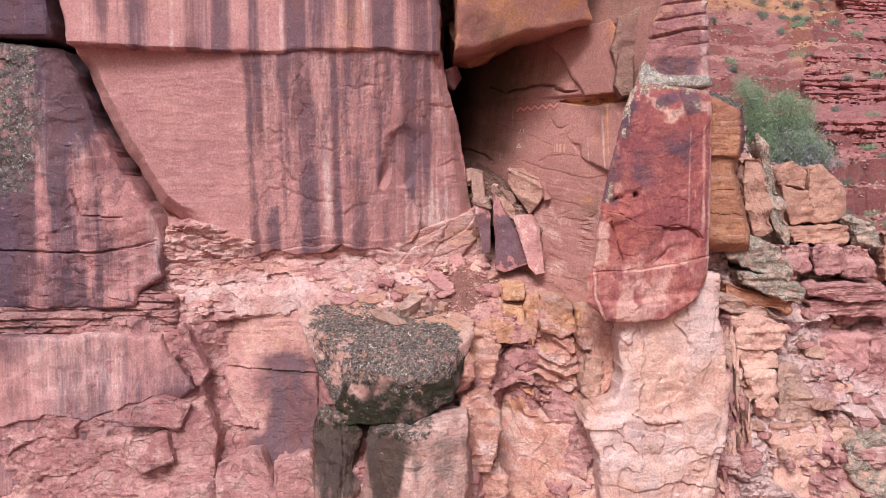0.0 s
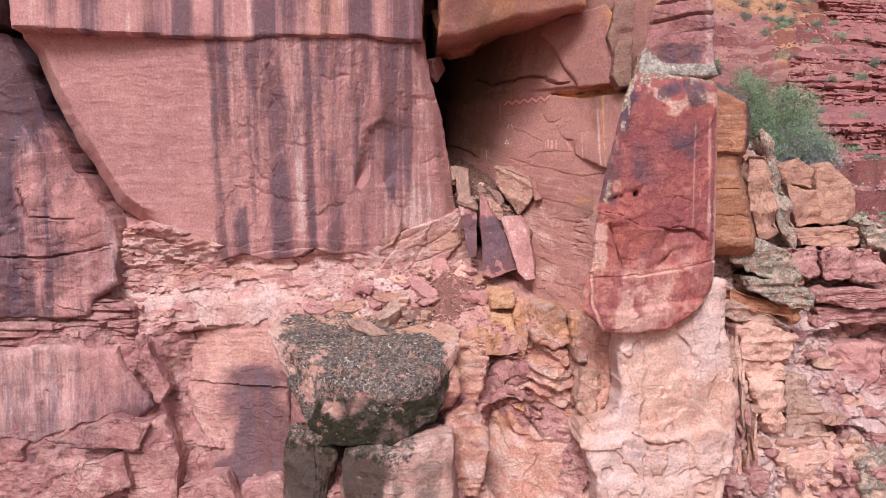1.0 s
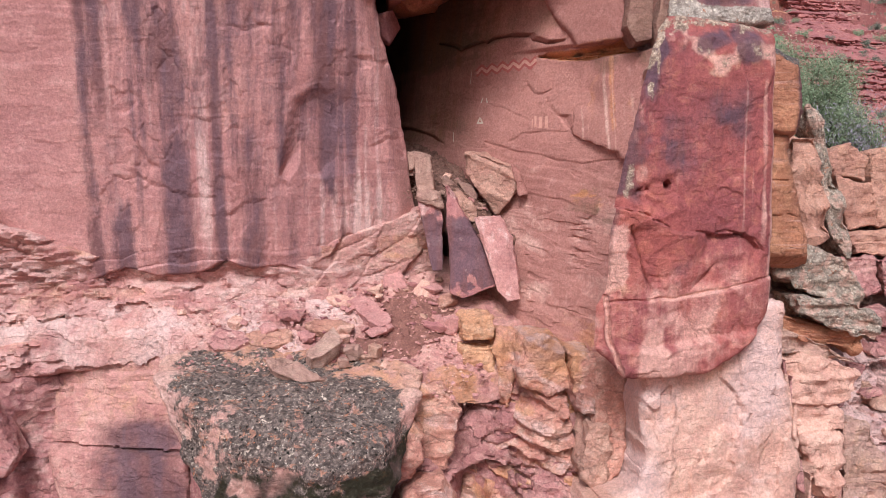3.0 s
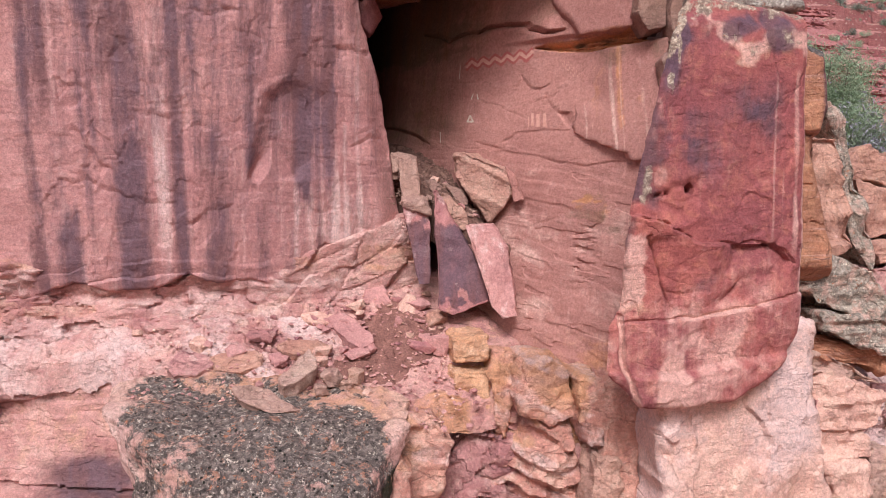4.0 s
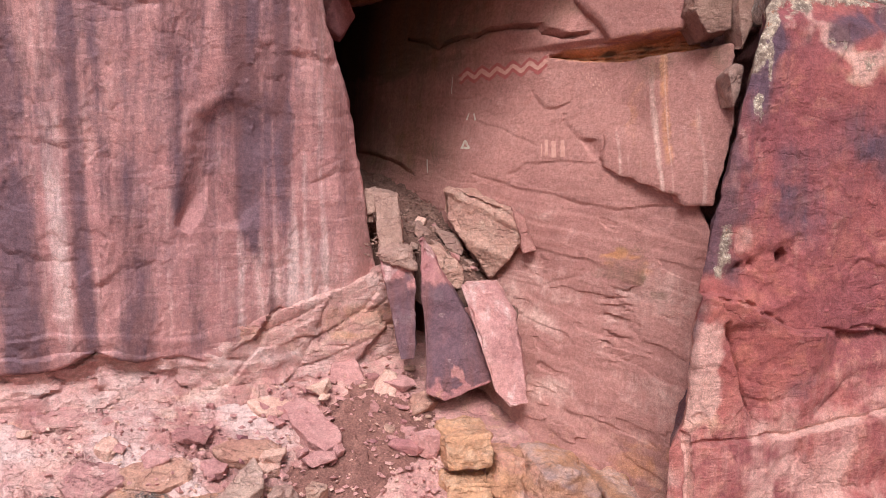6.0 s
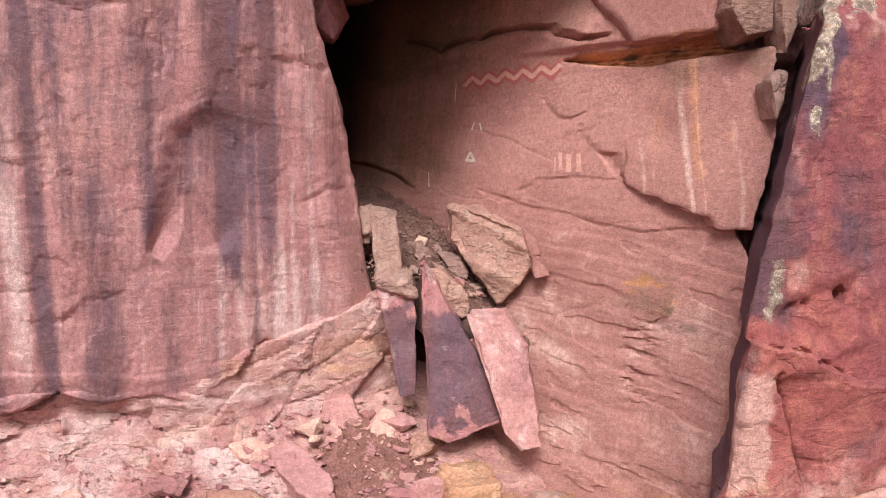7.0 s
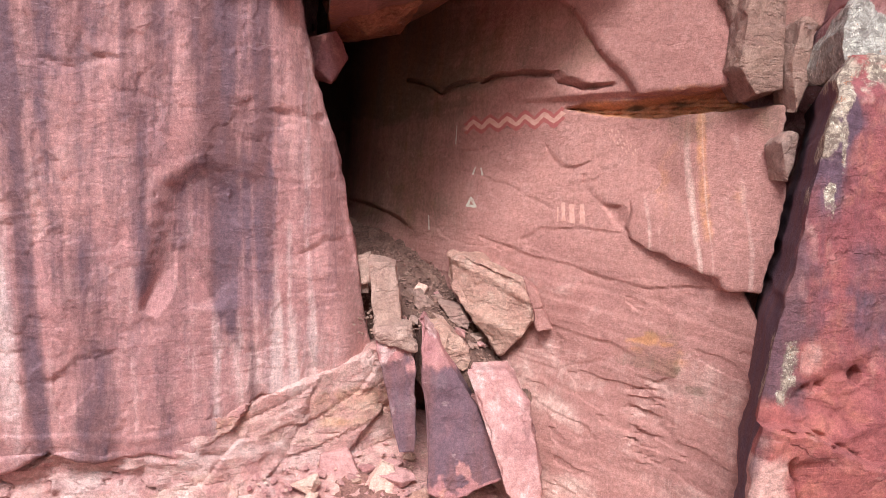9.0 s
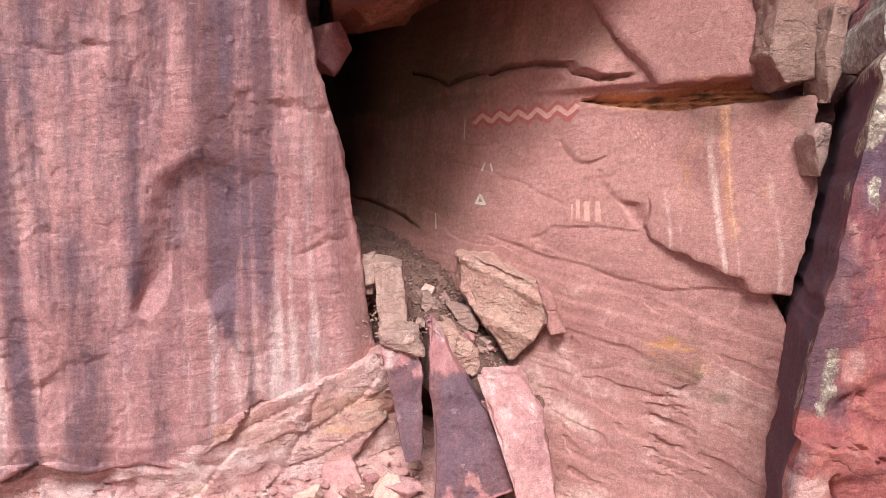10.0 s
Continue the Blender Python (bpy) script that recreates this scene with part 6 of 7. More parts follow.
def set_stone(name, x, y, size, turn, mat, label, seed, sink=0.25, tilt=0.0, group="loose stones on the ledge", ground=ledge_height, lift=0.04):
    """A loose stone of that size on the ledge."""
    rg = random.Random(seed)
    a, b, c = (v / 2 for v in size)
    pts = []
    for sx in (-1, 1):
        for sy in (-1, 1):
            for sz in (-1, 1):
                pts.append((sx * a * rg.uniform(0.25, 1.0), sy * b * rg.uniform(0.25, 1.0), sz * c * rg.uniform(0.5, 1.0)))
    pts += [(a * rg.uniform(-1, 1), b * rg.uniform(-1, 1), c * rg.choice((-1, 1))) for _ in range(3)] + [(rg.choice((-1, 1)) * a, b * rg.uniform(-0.5, 0.5), 0)]
    V, T = hull_stone(pts, 3 if max(size) > 0.25 else 2, min(size) * 0.05, min(size) * 0.10, 2.5 / max(size), seed)
    g = np.array([y * 0 + x]), np.array([y * 1.0])
    z = float(ground(*g)[0]) + lift + c * (1 - sink * 2)
    R = np.array(Euler((radians(28 * 0.8 + tilt), radians(rg.uniform(-8, 8)), radians(turn))).to_matrix())
    V = V @ R.T + np.array([x, y, z])
    ob = mesh_object(name, V, [T], mat, np.zeros((len(V), 4)), None, 30)
    return tagged(ob, label, "stone", group)


G_LED = "loose stones on the ledge"
UP = Vector((0.0727, -0.483, 0.872))


def lying(outline, thick, lift, mat, label, seed, rough=0.02):
    """A stone lying on the slope of the ledge: its outline in x, z as it lies, its thickness into the slope."""
    pts = []
    for x, z in outline:
        p = Vector((x, (z + 4.03 + 0.083 * x) / 0.552, z))
        pts += [p + UP * lift, p * 1.0 - UP * (thick - lift)]
    c = sum((Vector(p) for p in pts), Vector()) / len(pts)
    pts = [tuple(p if k % 2 == 0 else c + (p - c) * 0.92) for k, p in enumerate(pts)]
    return stone("stone", pts, mat, label, "stone", G_LED, 4, min(0.012, thick * 0.12), rough, 5, seed)


lying([(-0.32, 4.78), (-0.17, 4.83), (-0.02, 4.75), (0.15, 4.63), (0.17, 4.55), (0.04, 4.5), (-0.08, 4.56), (-0.25, 4.68)], 0.16, 0.1, ROCK_FACE, "long pink slab lying on the dirt", 310, 0.02)
lying([(-0.83, 4.58), (-0.7, 4.62), (-0.42, 4.6), (-0.31, 4.56), (-0.41, 4.52), (-0.63, 4.5), (-0.78, 4.53)], 0.1, 0.06, ROCK_RIDGE, "flat orange-brown stone on the ledge", 311, 0.02)
lying([(-0.79, 4.21), (-0.61, 4.35), (-0.51, 4.43), (-0.43, 4.36), (-0.43, 4.28), (-0.59, 4.18), (-0.73, 4.15)], 0.30, 0.26, ROCK_GREY, "grey angular stone on the boulder", 312, 0.02)
lying([(-1.21, 4.19), (-1.05, 4.2), (-0.89, 4.17), (-0.73, 4.1), (-0.55, 4.01), (-0.67, 4.0), (-0.82, 4.0), (-0.94, 4.04), (-1.12, 4.09)], 0.16, 0.22, ROCK_DUST, "flat tan stone on the boulder", 313, 0.03)
lying([(-0.85, 3.93), (-0.76, 3.94), (-0.68, 3.88), (-0.7, 3.84), (-0.79, 3.84), (-0.85, 3.87)], 0.2, 0.24, ROCK_DUST, "rounded tan stone on the boulder", 314, 0.02)
lying([(-1.73, 4.62), (-1.69, 4.68), (-1.61, 4.69), (-1.56, 4.63), (-1.62, 4.59)], 0.1, 0.07, ROCK_PALE, "white angular stone on the ledge", 315, 0.02)
lying([(-0.62, 4.84), (-0.49, 4.86), (-0.28, 4.83), (-0.22, 4.78), (-0.37, 4.74), (-0.51, 4.77)], 0.1, 0.06, ROCK_PALE, "flat pale stone on the ledge", 316, 0.02)
lying([(-0.49, 4.48), (-0.39, 4.53), (-0.3, 4.52), (-0.31, 4.45), (-0.42, 4.44)], 0.1, 0.06, ROCK_PALE, "pale stone on the ledge", 317, 0.02)
lying([(-0.92, 4.52), (-0.82, 4.53), (-0.7, 4.5), (-0.73, 4.46), (-0.86, 4.45)], 0.08, 0.05, ROCK_FACE, "red stone on the ledge", 318, 0.02)
lying([(-2.31, 4.85), (-2.06, 4.89), (-1.79, 4.89), (-1.73, 4.81), (-1.91, 4.76), (-2.2, 4.76)], 0.12, 0.05, ROCK_BASE, "angular pink stone on the ledge", 319, 0.03)
lying([(-1.53, 5.03), (-1.38, 5.06), (-1.3, 5.04), (-1.33, 5.0), (-1.46, 4.98)], 0.07, 0.06, ROCK_OCHRE, "small yellow stone at the foot of the face", 320, 0.015)
lying([(-1.52, 4.49), (-1.4, 4.53), (-1.12, 4.55), (-0.98, 4.51), (-0.99, 4.43), (-1.18, 4.38), (-1.42, 4.41)], 0.14, 0.06, ROCK_RIDGE, "orange slab at the back of the boulder", 321, 0.03)
lying([(-1.91, 4.46), (-1.79, 4.56), (-1.53, 4.54), (-1.45, 4.45), (-1.59, 4.39), (-1.81, 4.38)], 0.14, 0.05, ROCK_BASE, "pink slab at the back of the boulder", 322, 0.03)
stone("stone", prism([(0.07, 4.86), (0.11, 5.12), (0.32, 5.16), (0.43, 4.91), (0.4, 4.86)], 16.3, 0.2, slope=0.35), ROCK_FACE, "squared red stone block on the ledge", "stone", G_LED, 4, 0.01, 0.02, 5, 323)
stone("stone", prism([(0.47, 4.75), (0.49, 4.95), (0.59, 5.09), (0.68, 5.05), (0.7, 4.96), (0.6, 4.71), (0.53, 4.7)], 16.15, 0.14, slope=0.3), ROCK_PALE, "pale pink slab stone standing on the ledge", "stone", G_LED, 4, 0.01, 0.015, 5, 324)
ROWS_STONES = [
    (-0.37, 15.37, (0.24, 0.16, 0.12), 20, ROCK_PALE, "pale stone on the ledge", 0),
    (0.87, 15.54, (0.26, 0.2, 0.24), 15, ROCK_FACE, "red stone by the slab", 0),
    (0.9, 15.98, (0.26, 0.2, 0.16), 15, ROCK_RIDGE, "orange-red stone by the slab", 0),
    (-0.26, 14.9, (0.22, 0.18, 0.17), 0, ROCK_DUST, "tan stone among rubble on the boulder", 0),
    (-0.11, 14.8, (0.2, 0.17, 0.15), 40, ROCK_TAN, "tan stone among rubble on the boulder", 0),
    (-0.02, 14.95, (0.24, 0.18, 0.14), 70, ROCK_TAN, "tan stone among rubble on the boulder", 0),
    (-0.36, 14.75, (0.16, 0.13, 0.11), 10, ROCK_DUST, "tan stone among rubble on the boulder", 0),
    (0.1, 14.75, (0.16, 0.13, 0.11), 60, ROCK_PALE, "tan stone among rubble on the boulder", 0),
    (0.02, 15.36, (0.34, 0.15, 0.1), -10, ROCK_FACE, "dark red stone on the ledge", 0),
    (0.7, 15.5, (0.3, 0.14, 0.1), -20, ROCK_SLAB, "dark red stone on the ledge", 0),
    (0.72, 16.2, (0.3, 0.2, 0.12), -30, ROCK_FACE, "red stone under the slab", 0),
    (0.15, 15.45, (0.14, 0.1, 0.09), 50, ROCK_FACE, "small red stone on the ledge", 0),
    (-1.0, 15.55, (0.35, 0.2, 0.1), 12, ROCK_BASE, "pink stone on the ledge", 0),
    (-1.23, 15.28, (0.26, 0.16, 0.1), 6, ROCK_FACE, "pink stone behind the boulder", 0),
    (0.0, 16.1, (0.3, 0.2, 0.1), -15, ROCK_PALE, "pale stone on the ledge", 0),
    (0.2, 16.55, (0.22, 0.16, 0.08), 10, ROCK_PALE, "pale stone on the ledge", 0),
]
for k, (x, y, size, turn, mat, label, tilt) in enumerate(ROWS_STONES):
    set_stone("stone", x, y, size, turn, mat, label, 300 + k, tilt=tilt, lift=0.13 if y < 15.0 else 0.07)
rg = random.Random(77)
for k in range(70):
    x, y = rg.uniform(-2.6, 1.2), rg.uniform(14.4, 16.3)
    if x < -1.2 and y < 15.2:
        continue
    w = rg.uniform(0.035, 0.13)
    set_stone("stone", x, y, (w, w * rg.uniform(0.6, 0.9), w * rg.uniform(0.3, 0.7)), rg.uniform(0, 180), rg.choice((ROCK_BASE, ROCK_FACE, ROCK_PALE, ROCK_BASE, ROCK_SLAB, ROCK_FACE)), "small loose stone on the ledge", 400 + k)


rg = random.Random(88)
for k in range(26):
    x, y = rg.uniform(0.75, 1.5), rg.uniform(16.35, 16.9)
    w = rg.uniform(0.04, 0.13)
    set_stone("stone", x, y, (w * 1.5, w, w * rg.uniform(0.3, 0.6)), rg.uniform(0, 180), rg.choice((ROCK_DUST, ROCK_FACE, ROCK_PALE, ROCK_DUST)), "small stone on the alcove debris", 900 + k, group="stones on the alcove debris",
              ground=lambda a, b: debris_front(a, b, a), lift=0.0)
for k in range(34):
    x, y = rg.uniform(-0.5, 0.95), rg.uniform(15.6, 16.5)
    w = rg.uniform(0.04, 0.12)
    set_stone("stone", x, y, (w * 1.4, w, w * rg.uniform(0.4, 0.8)), rg.uniform(0, 180), rg.choice((ROCK_PALE, ROCK_FACE, ROCK_SLAB, ROCK_FACE, ROCK_TAN)), "small loose stone on the red dirt", 940 + k)


def gravel(name, count, place, mat, sizes, label, seed, boxy=False):
    """Many small chips in one mesh."""
    r = np.random.RandomState(seed)
    base = np.array([(1, 0.1, 0), (-0.9, -0.2, 0.1), (0, 0.8, -0.1), (0.1, -0.7, 0), (0.1, 0, 0.6), (0, 0.1, -0.5)])
    tri = np.array([(0, 2, 4), (2, 1, 4), (1, 3, 4), (3, 0, 4), (2, 0, 5), (1, 2, 5), (3, 1, 5), (0, 3, 5)])
    if boxy:
        base = np.array([(-1.6, -0.6, -0.5), (1.5, -0.7, -0.5), (1.6, 0.7, -0.4), (-1.5, 0.6, -0.5), (-1.3, -0.6, 0.4), (1.4, -0.5, 0.45), (1.3, 0.6, 0.4), (-1.4, 0.6, 0.5)])
        tri = np.array([(0, 1, 5), (0, 5, 4), (1, 2, 6), (1, 6, 5), (2, 3, 7), (2, 7, 6), (3, 0, 4), (3, 4, 7), (4, 5, 6), (4, 6, 7)])
    nb = len(base)
    P = place(r, count)
    out, faces = [], []
    for k, p in enumerate(P):
        a = r.uniform(-0.5, 0.1) if boxy else r.uniform(0, 6.28)
        c, s = math.cos(a), math.sin(a)
        v = base * r.uniform(0.6, 1.3, (nb, 3)) * r.uniform(*sizes)
        out.append(np.stack([c * v[:, 0] - s * v[:, 1], s * v[:, 0] + c * v[:, 1], v[:, 2] + (0.0 if boxy else 0.5) * v[:, 1]], 1) + p)
        faces.append(tri + nb * k)
    V = np.concatenate(out)
    return tagged(mesh_object(name, V, [np.concatenate(faces)], mat, np.zeros((len(V), 4)), flat=True), label, "gravel", kind="stuff")


def on_ledge(r, n):
    x, y = r.uniform(-2.2, 1.1, n), r.uniform(14.4, 16.6, n)
    return np.stack([x, y, ledge_height(x, y) + 0.05], 1)


def in_alcove(r, n):
    x, y = r.uniform(0.35, 1.5, n), r.uniform(16.2, 17.6, n)
    return np.stack([x, y, debris_front(x, y, x) + 0.01], 1)


gravel("gravel", 700, on_ledge, ROCK_FACE, (0.012, 0.04), "red and pink rock chips strewn on the ledge", 1)
gravel("gravel", 500, on_ledge, ROCK_PALE, (0.008, 0.03), "pale rock chips strewn on the ledge", 2)
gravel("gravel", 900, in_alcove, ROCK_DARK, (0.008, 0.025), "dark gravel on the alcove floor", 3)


# ---- broken rocks on the far side of the pillar ----
def lich_stain(x, y, z):
    st = none(x, y, z)
    st[:, 3] = 0.56
    return st


def bit_lichen(x, y, z):
    st = none(x, y, z)
    st[:, 3] = 0.3
    st[:, 2] = 0.3
    return st


G_RT = "broken blocks beside the pillar"
RT = [
    ([(6.07, 6.72), (6.4, 6.86), (6.66, 6.7), (6.62, 6.35), (6.15, 6.46)], 16.5, 0.8, ROCK_RIDGE, bit_lichen, "cracked tan block on the ridge"),
    ([(6.64, 6.74), (6.9, 6.78), (7.3, 6.41), (7.42, 5.84), (6.82, 5.73), (6.69, 6.2)], 16.45, 0.9, ROCK_RIDGE, bit_lichen, "rounded orange-tan block on the ridge"),
    ([(6.14, 6.43), (6.64, 6.32), (6.78, 5.75), (6.34, 5.68)], 16.4, 0.8, ROCK_RIDGE, None, "angular tan sandstone block on the ridge"),
    ([(6.17, 5.64), (7.2, 5.68), (7.3, 5.5), (7.2, 5.37), (6.28, 5.40)], 16.05, 0.7, ROCK_RIDGE, None, "long flat tan sandstone block"),
    ([(6.03, 5.37), (6.5, 5.35), (6.54, 4.95), (6.4, 4.86), (6.09, 4.99)], 16.0, 0.7, ROCK_BASE, None, "pink angular sandstone block in the ridge"),
    ([(6.56, 5.33), (7.0, 5.34), (7.2, 5.05), (7.1, 4.85), (6.62, 4.85)], 15.95, 0.7, ROCK_BASE, None, "pink angular sandstone block in the ridge"),
    ([(7.2, 5.33), (7.6, 5.3), (7.78, 4.78), (7.2, 4.8), (7.1, 5.0)], 16.0, 0.7, ROCK_BASE, None, "pink angular sandstone block in the ridge"),
    ([(7.29, 5.82), (7.75, 5.75), (8.0, 5.29), (7.5, 5.37)], 16.2, 0.8, ROCK_GREY, lich_stain, "grey lichened sandstone block"),
    ([(8.0, 5.6), (8.6, 5.4), (8.7, 4.6), (8.0, 4.7)], 16.2, 0.9, ROCK_RIDGE, bit_lichen, "tan block at the ridge's edge"),
    ([(6.4, 4.67), (7.3, 4.7), (8.04, 4.65), (8.06, 4.4), (7.2, 4.35), (6.5, 4.45)], 15.9, 0.8, ROCK_BASE, None, "thick red bed of rock"),
    ([(6.52, 4.35), (7.4, 4.3), (8.1, 4.33), (8.1, 4.05), (6.7, 4.08)], 16.05, 0.8, ROCK_BASE, None, "thick red bed of rock"),
    ([(5.55, 7.3), (5.72, 7.12), (5.9, 6.6), (6.2, 5.5), (6.13, 5.33), (5.86, 5.68), (5.74, 6.51)], 16.0, 0.5, ROCK_GREY, lich_stain, "thin upright slab with a grey lichened edge"),
    ([(5.3, 6.9), (5.6, 6.9), (5.75, 6.2), (5.85, 5.6), (5.5, 5.5), (5.3, 6.2)], 15.9, 0.6, ROCK_RIDGE, None, "upright tan sandstone block"),
    ([(4.85, 4.16), (5.4, 4.16), (5.88, 4.0), (5.86, 3.74), (5.7, 3.6), (5.0, 3.62)], 15.3, 0.8, ROCK_PALE, None, "smooth pale pink block"),
    ([(5.0, 3.6), (5.68, 3.58), (5.72, 3.3), (5.2, 3.18)], 15.33, 0.7, ROCK_PALE, None, "smooth pale pink block"),
    ([(5.23, 3.18), (5.67, 3.28), (5.7, 2.39), (5.5, 2.45), (5.34, 2.78)], 15.25, 0.6, ROCK_PALE, None, "triangular pale sandstone slab"),
    ([(5.81, 3.36), (6.1, 3.3), (6.21, 3.1), (6.53, 2.35), (5.79, 2.3)], 15.35, 0.7, ROCK_GREY, bit_lichen, "rough bedded block with a lichened edge"),
    ([(5.66, 2.14), (6.74, 2.15), (6.8, 1.7), (6.95, 0.6), (5.7, 0.6)], 15.15, 0.9, ROCK_PALE, None, "thick bedded tan block"),
    ([(5.7, 2.28), (6.5, 2.28), (6.65, 2.18), (5.66, 2.16)], 15.3, 0.7, ROCK_TAN, None, "thin ledge of tan rock"),
    ([(6.78, 3.62), (7.2, 3.78), (7.71, 3.72), (7.63, 3.1), (7.3, 2.72), (7.0, 2.75)], 16.05, 0.8, ROCK_FACE, None, "smooth red sandstone block"),
    ([(7.7, 3.7), (8.2, 3.7), (8.2, 2.8), (7.8, 2.7)], 16.1, 0.8, ROCK_BASE, None, "red angular sandstone block"),
    ([(6.65, 2.3), (6.9, 2.35), (7.05, 2.1), (7.05, 1.69), (6.85, 1.75)], 15.2, 0.4, ROCK_TAN, None, "orange-tinged stone beside the boulder"),
    ([(7.0, 2.75), (7.8, 2.65), (8.3, 2.2), (7.1, 2.2)], 15.9, 0.8, ROCK_PALE, None, "rubbly pale sandstone block"),
    ([(6.8, 2.05), (7.2, 2.2), (7.66, 2.31), (8.0, 1.32), (7.42, 0.88), (6.95, 1.45)], 14.95, 0.7, ROCK_GREY, lich_stain, "pale boulder covered with grey and yellow lichen"),
]
for k, (outl, y0, depth, mat, st, label) in enumerate(RT):
    stone("rock_block", prism(outl, y0, depth, shrink=0.95), mat, label, "rock", G_RT, 4, 0.03 if k < 3 else 0.018, 0.05 if k < 3 else 0.07, 3.8, 500 + k, bed=0.03 if k < 3 else 0.07, stain=st, dip=0.1)
rg = random.Random(31)
for k in range(70):
    cx, cz = rg.uniform(4.7, 8.2), rg.uniform(0.9, 5.0)
    w, hh = rg.uniform(0.06, 0.22), rg.uniform(0.05, 0.15)
    y0 = float(cliff_front(np.array([cx]), np.array([cz]), np.array([1.0]))[0]) - rg.uniform(0.05, 0.16)
    outl = [(cx + w * math.cos(a) * rg.uniform(0.7, 1.1), cz + hh * math.sin(a) * rg.uniform(0.7, 1.1)) for a in (0.4, 1.3, 2.3, 3.4, 4.4, 5.5)]
    stone("rock_block", prism(outl, y0, 0.4, shrink=0.95), rg.choice((ROCK_PALE, ROCK_BASE, ROCK_BASE, ROCK_TAN)), "small fractured block in the broken rock face", "rock", G_RT, 3, 0.012, 0.03, 6, 800 + k)
# overhanging lichened ledge
for k, (outl, y0, depth, mat, st) in enumerate([
    ([(4.75, 5.5), (5.2, 5.6), (5.74, 5.36), (6.0, 4.85), (5.9, 4.72), (5.3, 4.95), (4.9, 5.2)], 15.35, 0.7, ROCK_GREY, lich_stain),
    ([(5.05, 4.95), (5.8, 4.85), (6.12, 4.6), (6.05, 4.42), (5.5, 4.55), (5.1, 4.75)], 15.2, 0.7, ROCK_GREY, lich_stain),
    ([(4.85, 4.75), (5.4, 4.6), (5.95, 4.42), (5.9, 4.25), (5.3, 4.35), (4.85, 4.55)], 15.4, 0.6, ROCK_ORANGE, None),
    ([(4.5, 4.6), (4.95, 4.55), (5.6, 4.3), (5.9, 4.1), (5.4, 4.12), (4.6, 4.35)], 15.4, 0.6, ROCK_GREY, bit_lichen),
]):
    stone("rock_block", prism(outl, y0, depth, shrink=0.95), mat, "overhanging bedded ledge with grey lichen" if k < 2 else "undercut tan bed below the lichened ledge", "rock", G_RT, 4, 0.02, 0.07, 4.0, 560 + k, bed=0.09, stain=st)
# thin upright splinters
rg = random.Random(5)
for k in range(95):
    f = rg.random()
    cz = 3.9 - 3.4 * f
    cx = 4.5 + 0.9 * rg.random() * (0.35 + 0.9 * f) + 0.05
    w, hh = rg.uniform(0.02, 0.07), rg.uniform(0.1, 0.42)
    t = rg.uniform(-0.10, 0.03)
    e = [rg.uniform(0.3, 1.2) for _ in range(6)]
    stone("rock_splinter", prism([(cx - w * e[0] + t, cz + hh * e[1]), (cx + w * e[2] * 0.5 + t, cz + hh), (cx + w * e[3], cz - hh * 0.2), (cx + w * 0.6 * e[4], cz - hh), (cx - w * e[5], cz - hh * 0.7)], 14.86 + 0.25 * (cx - 4.5) + rg.uniform(-0.12, 0.14), 0.5), rg.choice((ROCK_PALE, ROCK_BASE, ROCK_TAN)),
          "thin upright splinter of cracked sandstone", "rock", "splinters beside the pale face", 2, 0.006, 0.02, 6, 600 + k)
# rocks low on the near side
LOW = [
    ([(-5.2, 2.75), (-4.6, 2.95), (-4.1, 2.85), (-4.3, 2.45), (-5.2, 2.5)], 14.45, 0.7, ROCK_BASE),
    ([(-5.1, 2.3), (-4.5, 2.4), (-4.35, 1.9), (-4.9, 1.7), (-5.2, 1.9)], 14.4, 0.6, ROCK_BASE),
    ([(-4.6, 2.7), (-3.95, 2.9), (-3.7, 2.3), (-3.8, 1.4), (-4.5, 1.5)], 14.6, 0.7, ROCK_BASE),
    ([(-3.7, 1.9), (-3.0, 2.1), (-2.7, 1.4), (-2.9, 0.6), (-3.8, 0.6)], 14.45, 0.7, ROCK_BASE),
    ([(-4.4, 1.5), (-3.7, 1.6), (-3.6, 0.5), (-4.6, 0.4)], 14.35, 0.7, ROCK_BASE),
    ([(-2.75, 1.9), (-2.2, 2.05), (-2.05, 1.4), (-2.2, 0.7), (-2.8, 0.8)], 14.5, 0.6, ROCK_BASE),
    ([(-4.35, 4.1), (-4.2, 4.0), (-3.9, 3.3), (-4.05, 3.1), (-4.4, 3.6)], 14.75, 0.4, ROCK_BASE),
]
for k, (outl, y0, depth, mat) in enumerate(LOW):
    stone("rock_block", prism(outl, y0, depth, shrink=0.95), mat, "rough pink rock at the foot of the cliff", "rock", "rocks at the cliff foot", 4, 0.05, 0.05, 2.6, 700 + k, stain=cliff_stain)


# ---- painted marks in the alcove ----
def paint_material(name, c):
    m = Nodes(name, 0.95)
    a = m.noise(30, 6, 0.7)
    col = m.mix(m.ramp(a, 0.4, 0.65), c, tuple(0.55 * v + 0.45 * w for v, w in zip(c, (0.42, 0.165, 0.12))))
    m.bump(a, 0.2, 0.01)
    return m.done(col)


PAINT_RED = paint_material("faded red paint", (0.38, 0.105, 0.095))
PAINT_PINK = paint_material("faded pink paint", (0.60, 0.33, 0.26))
PAINT_WHITE = paint_material("faded white paint", (0.55, 0.48, 0.38))


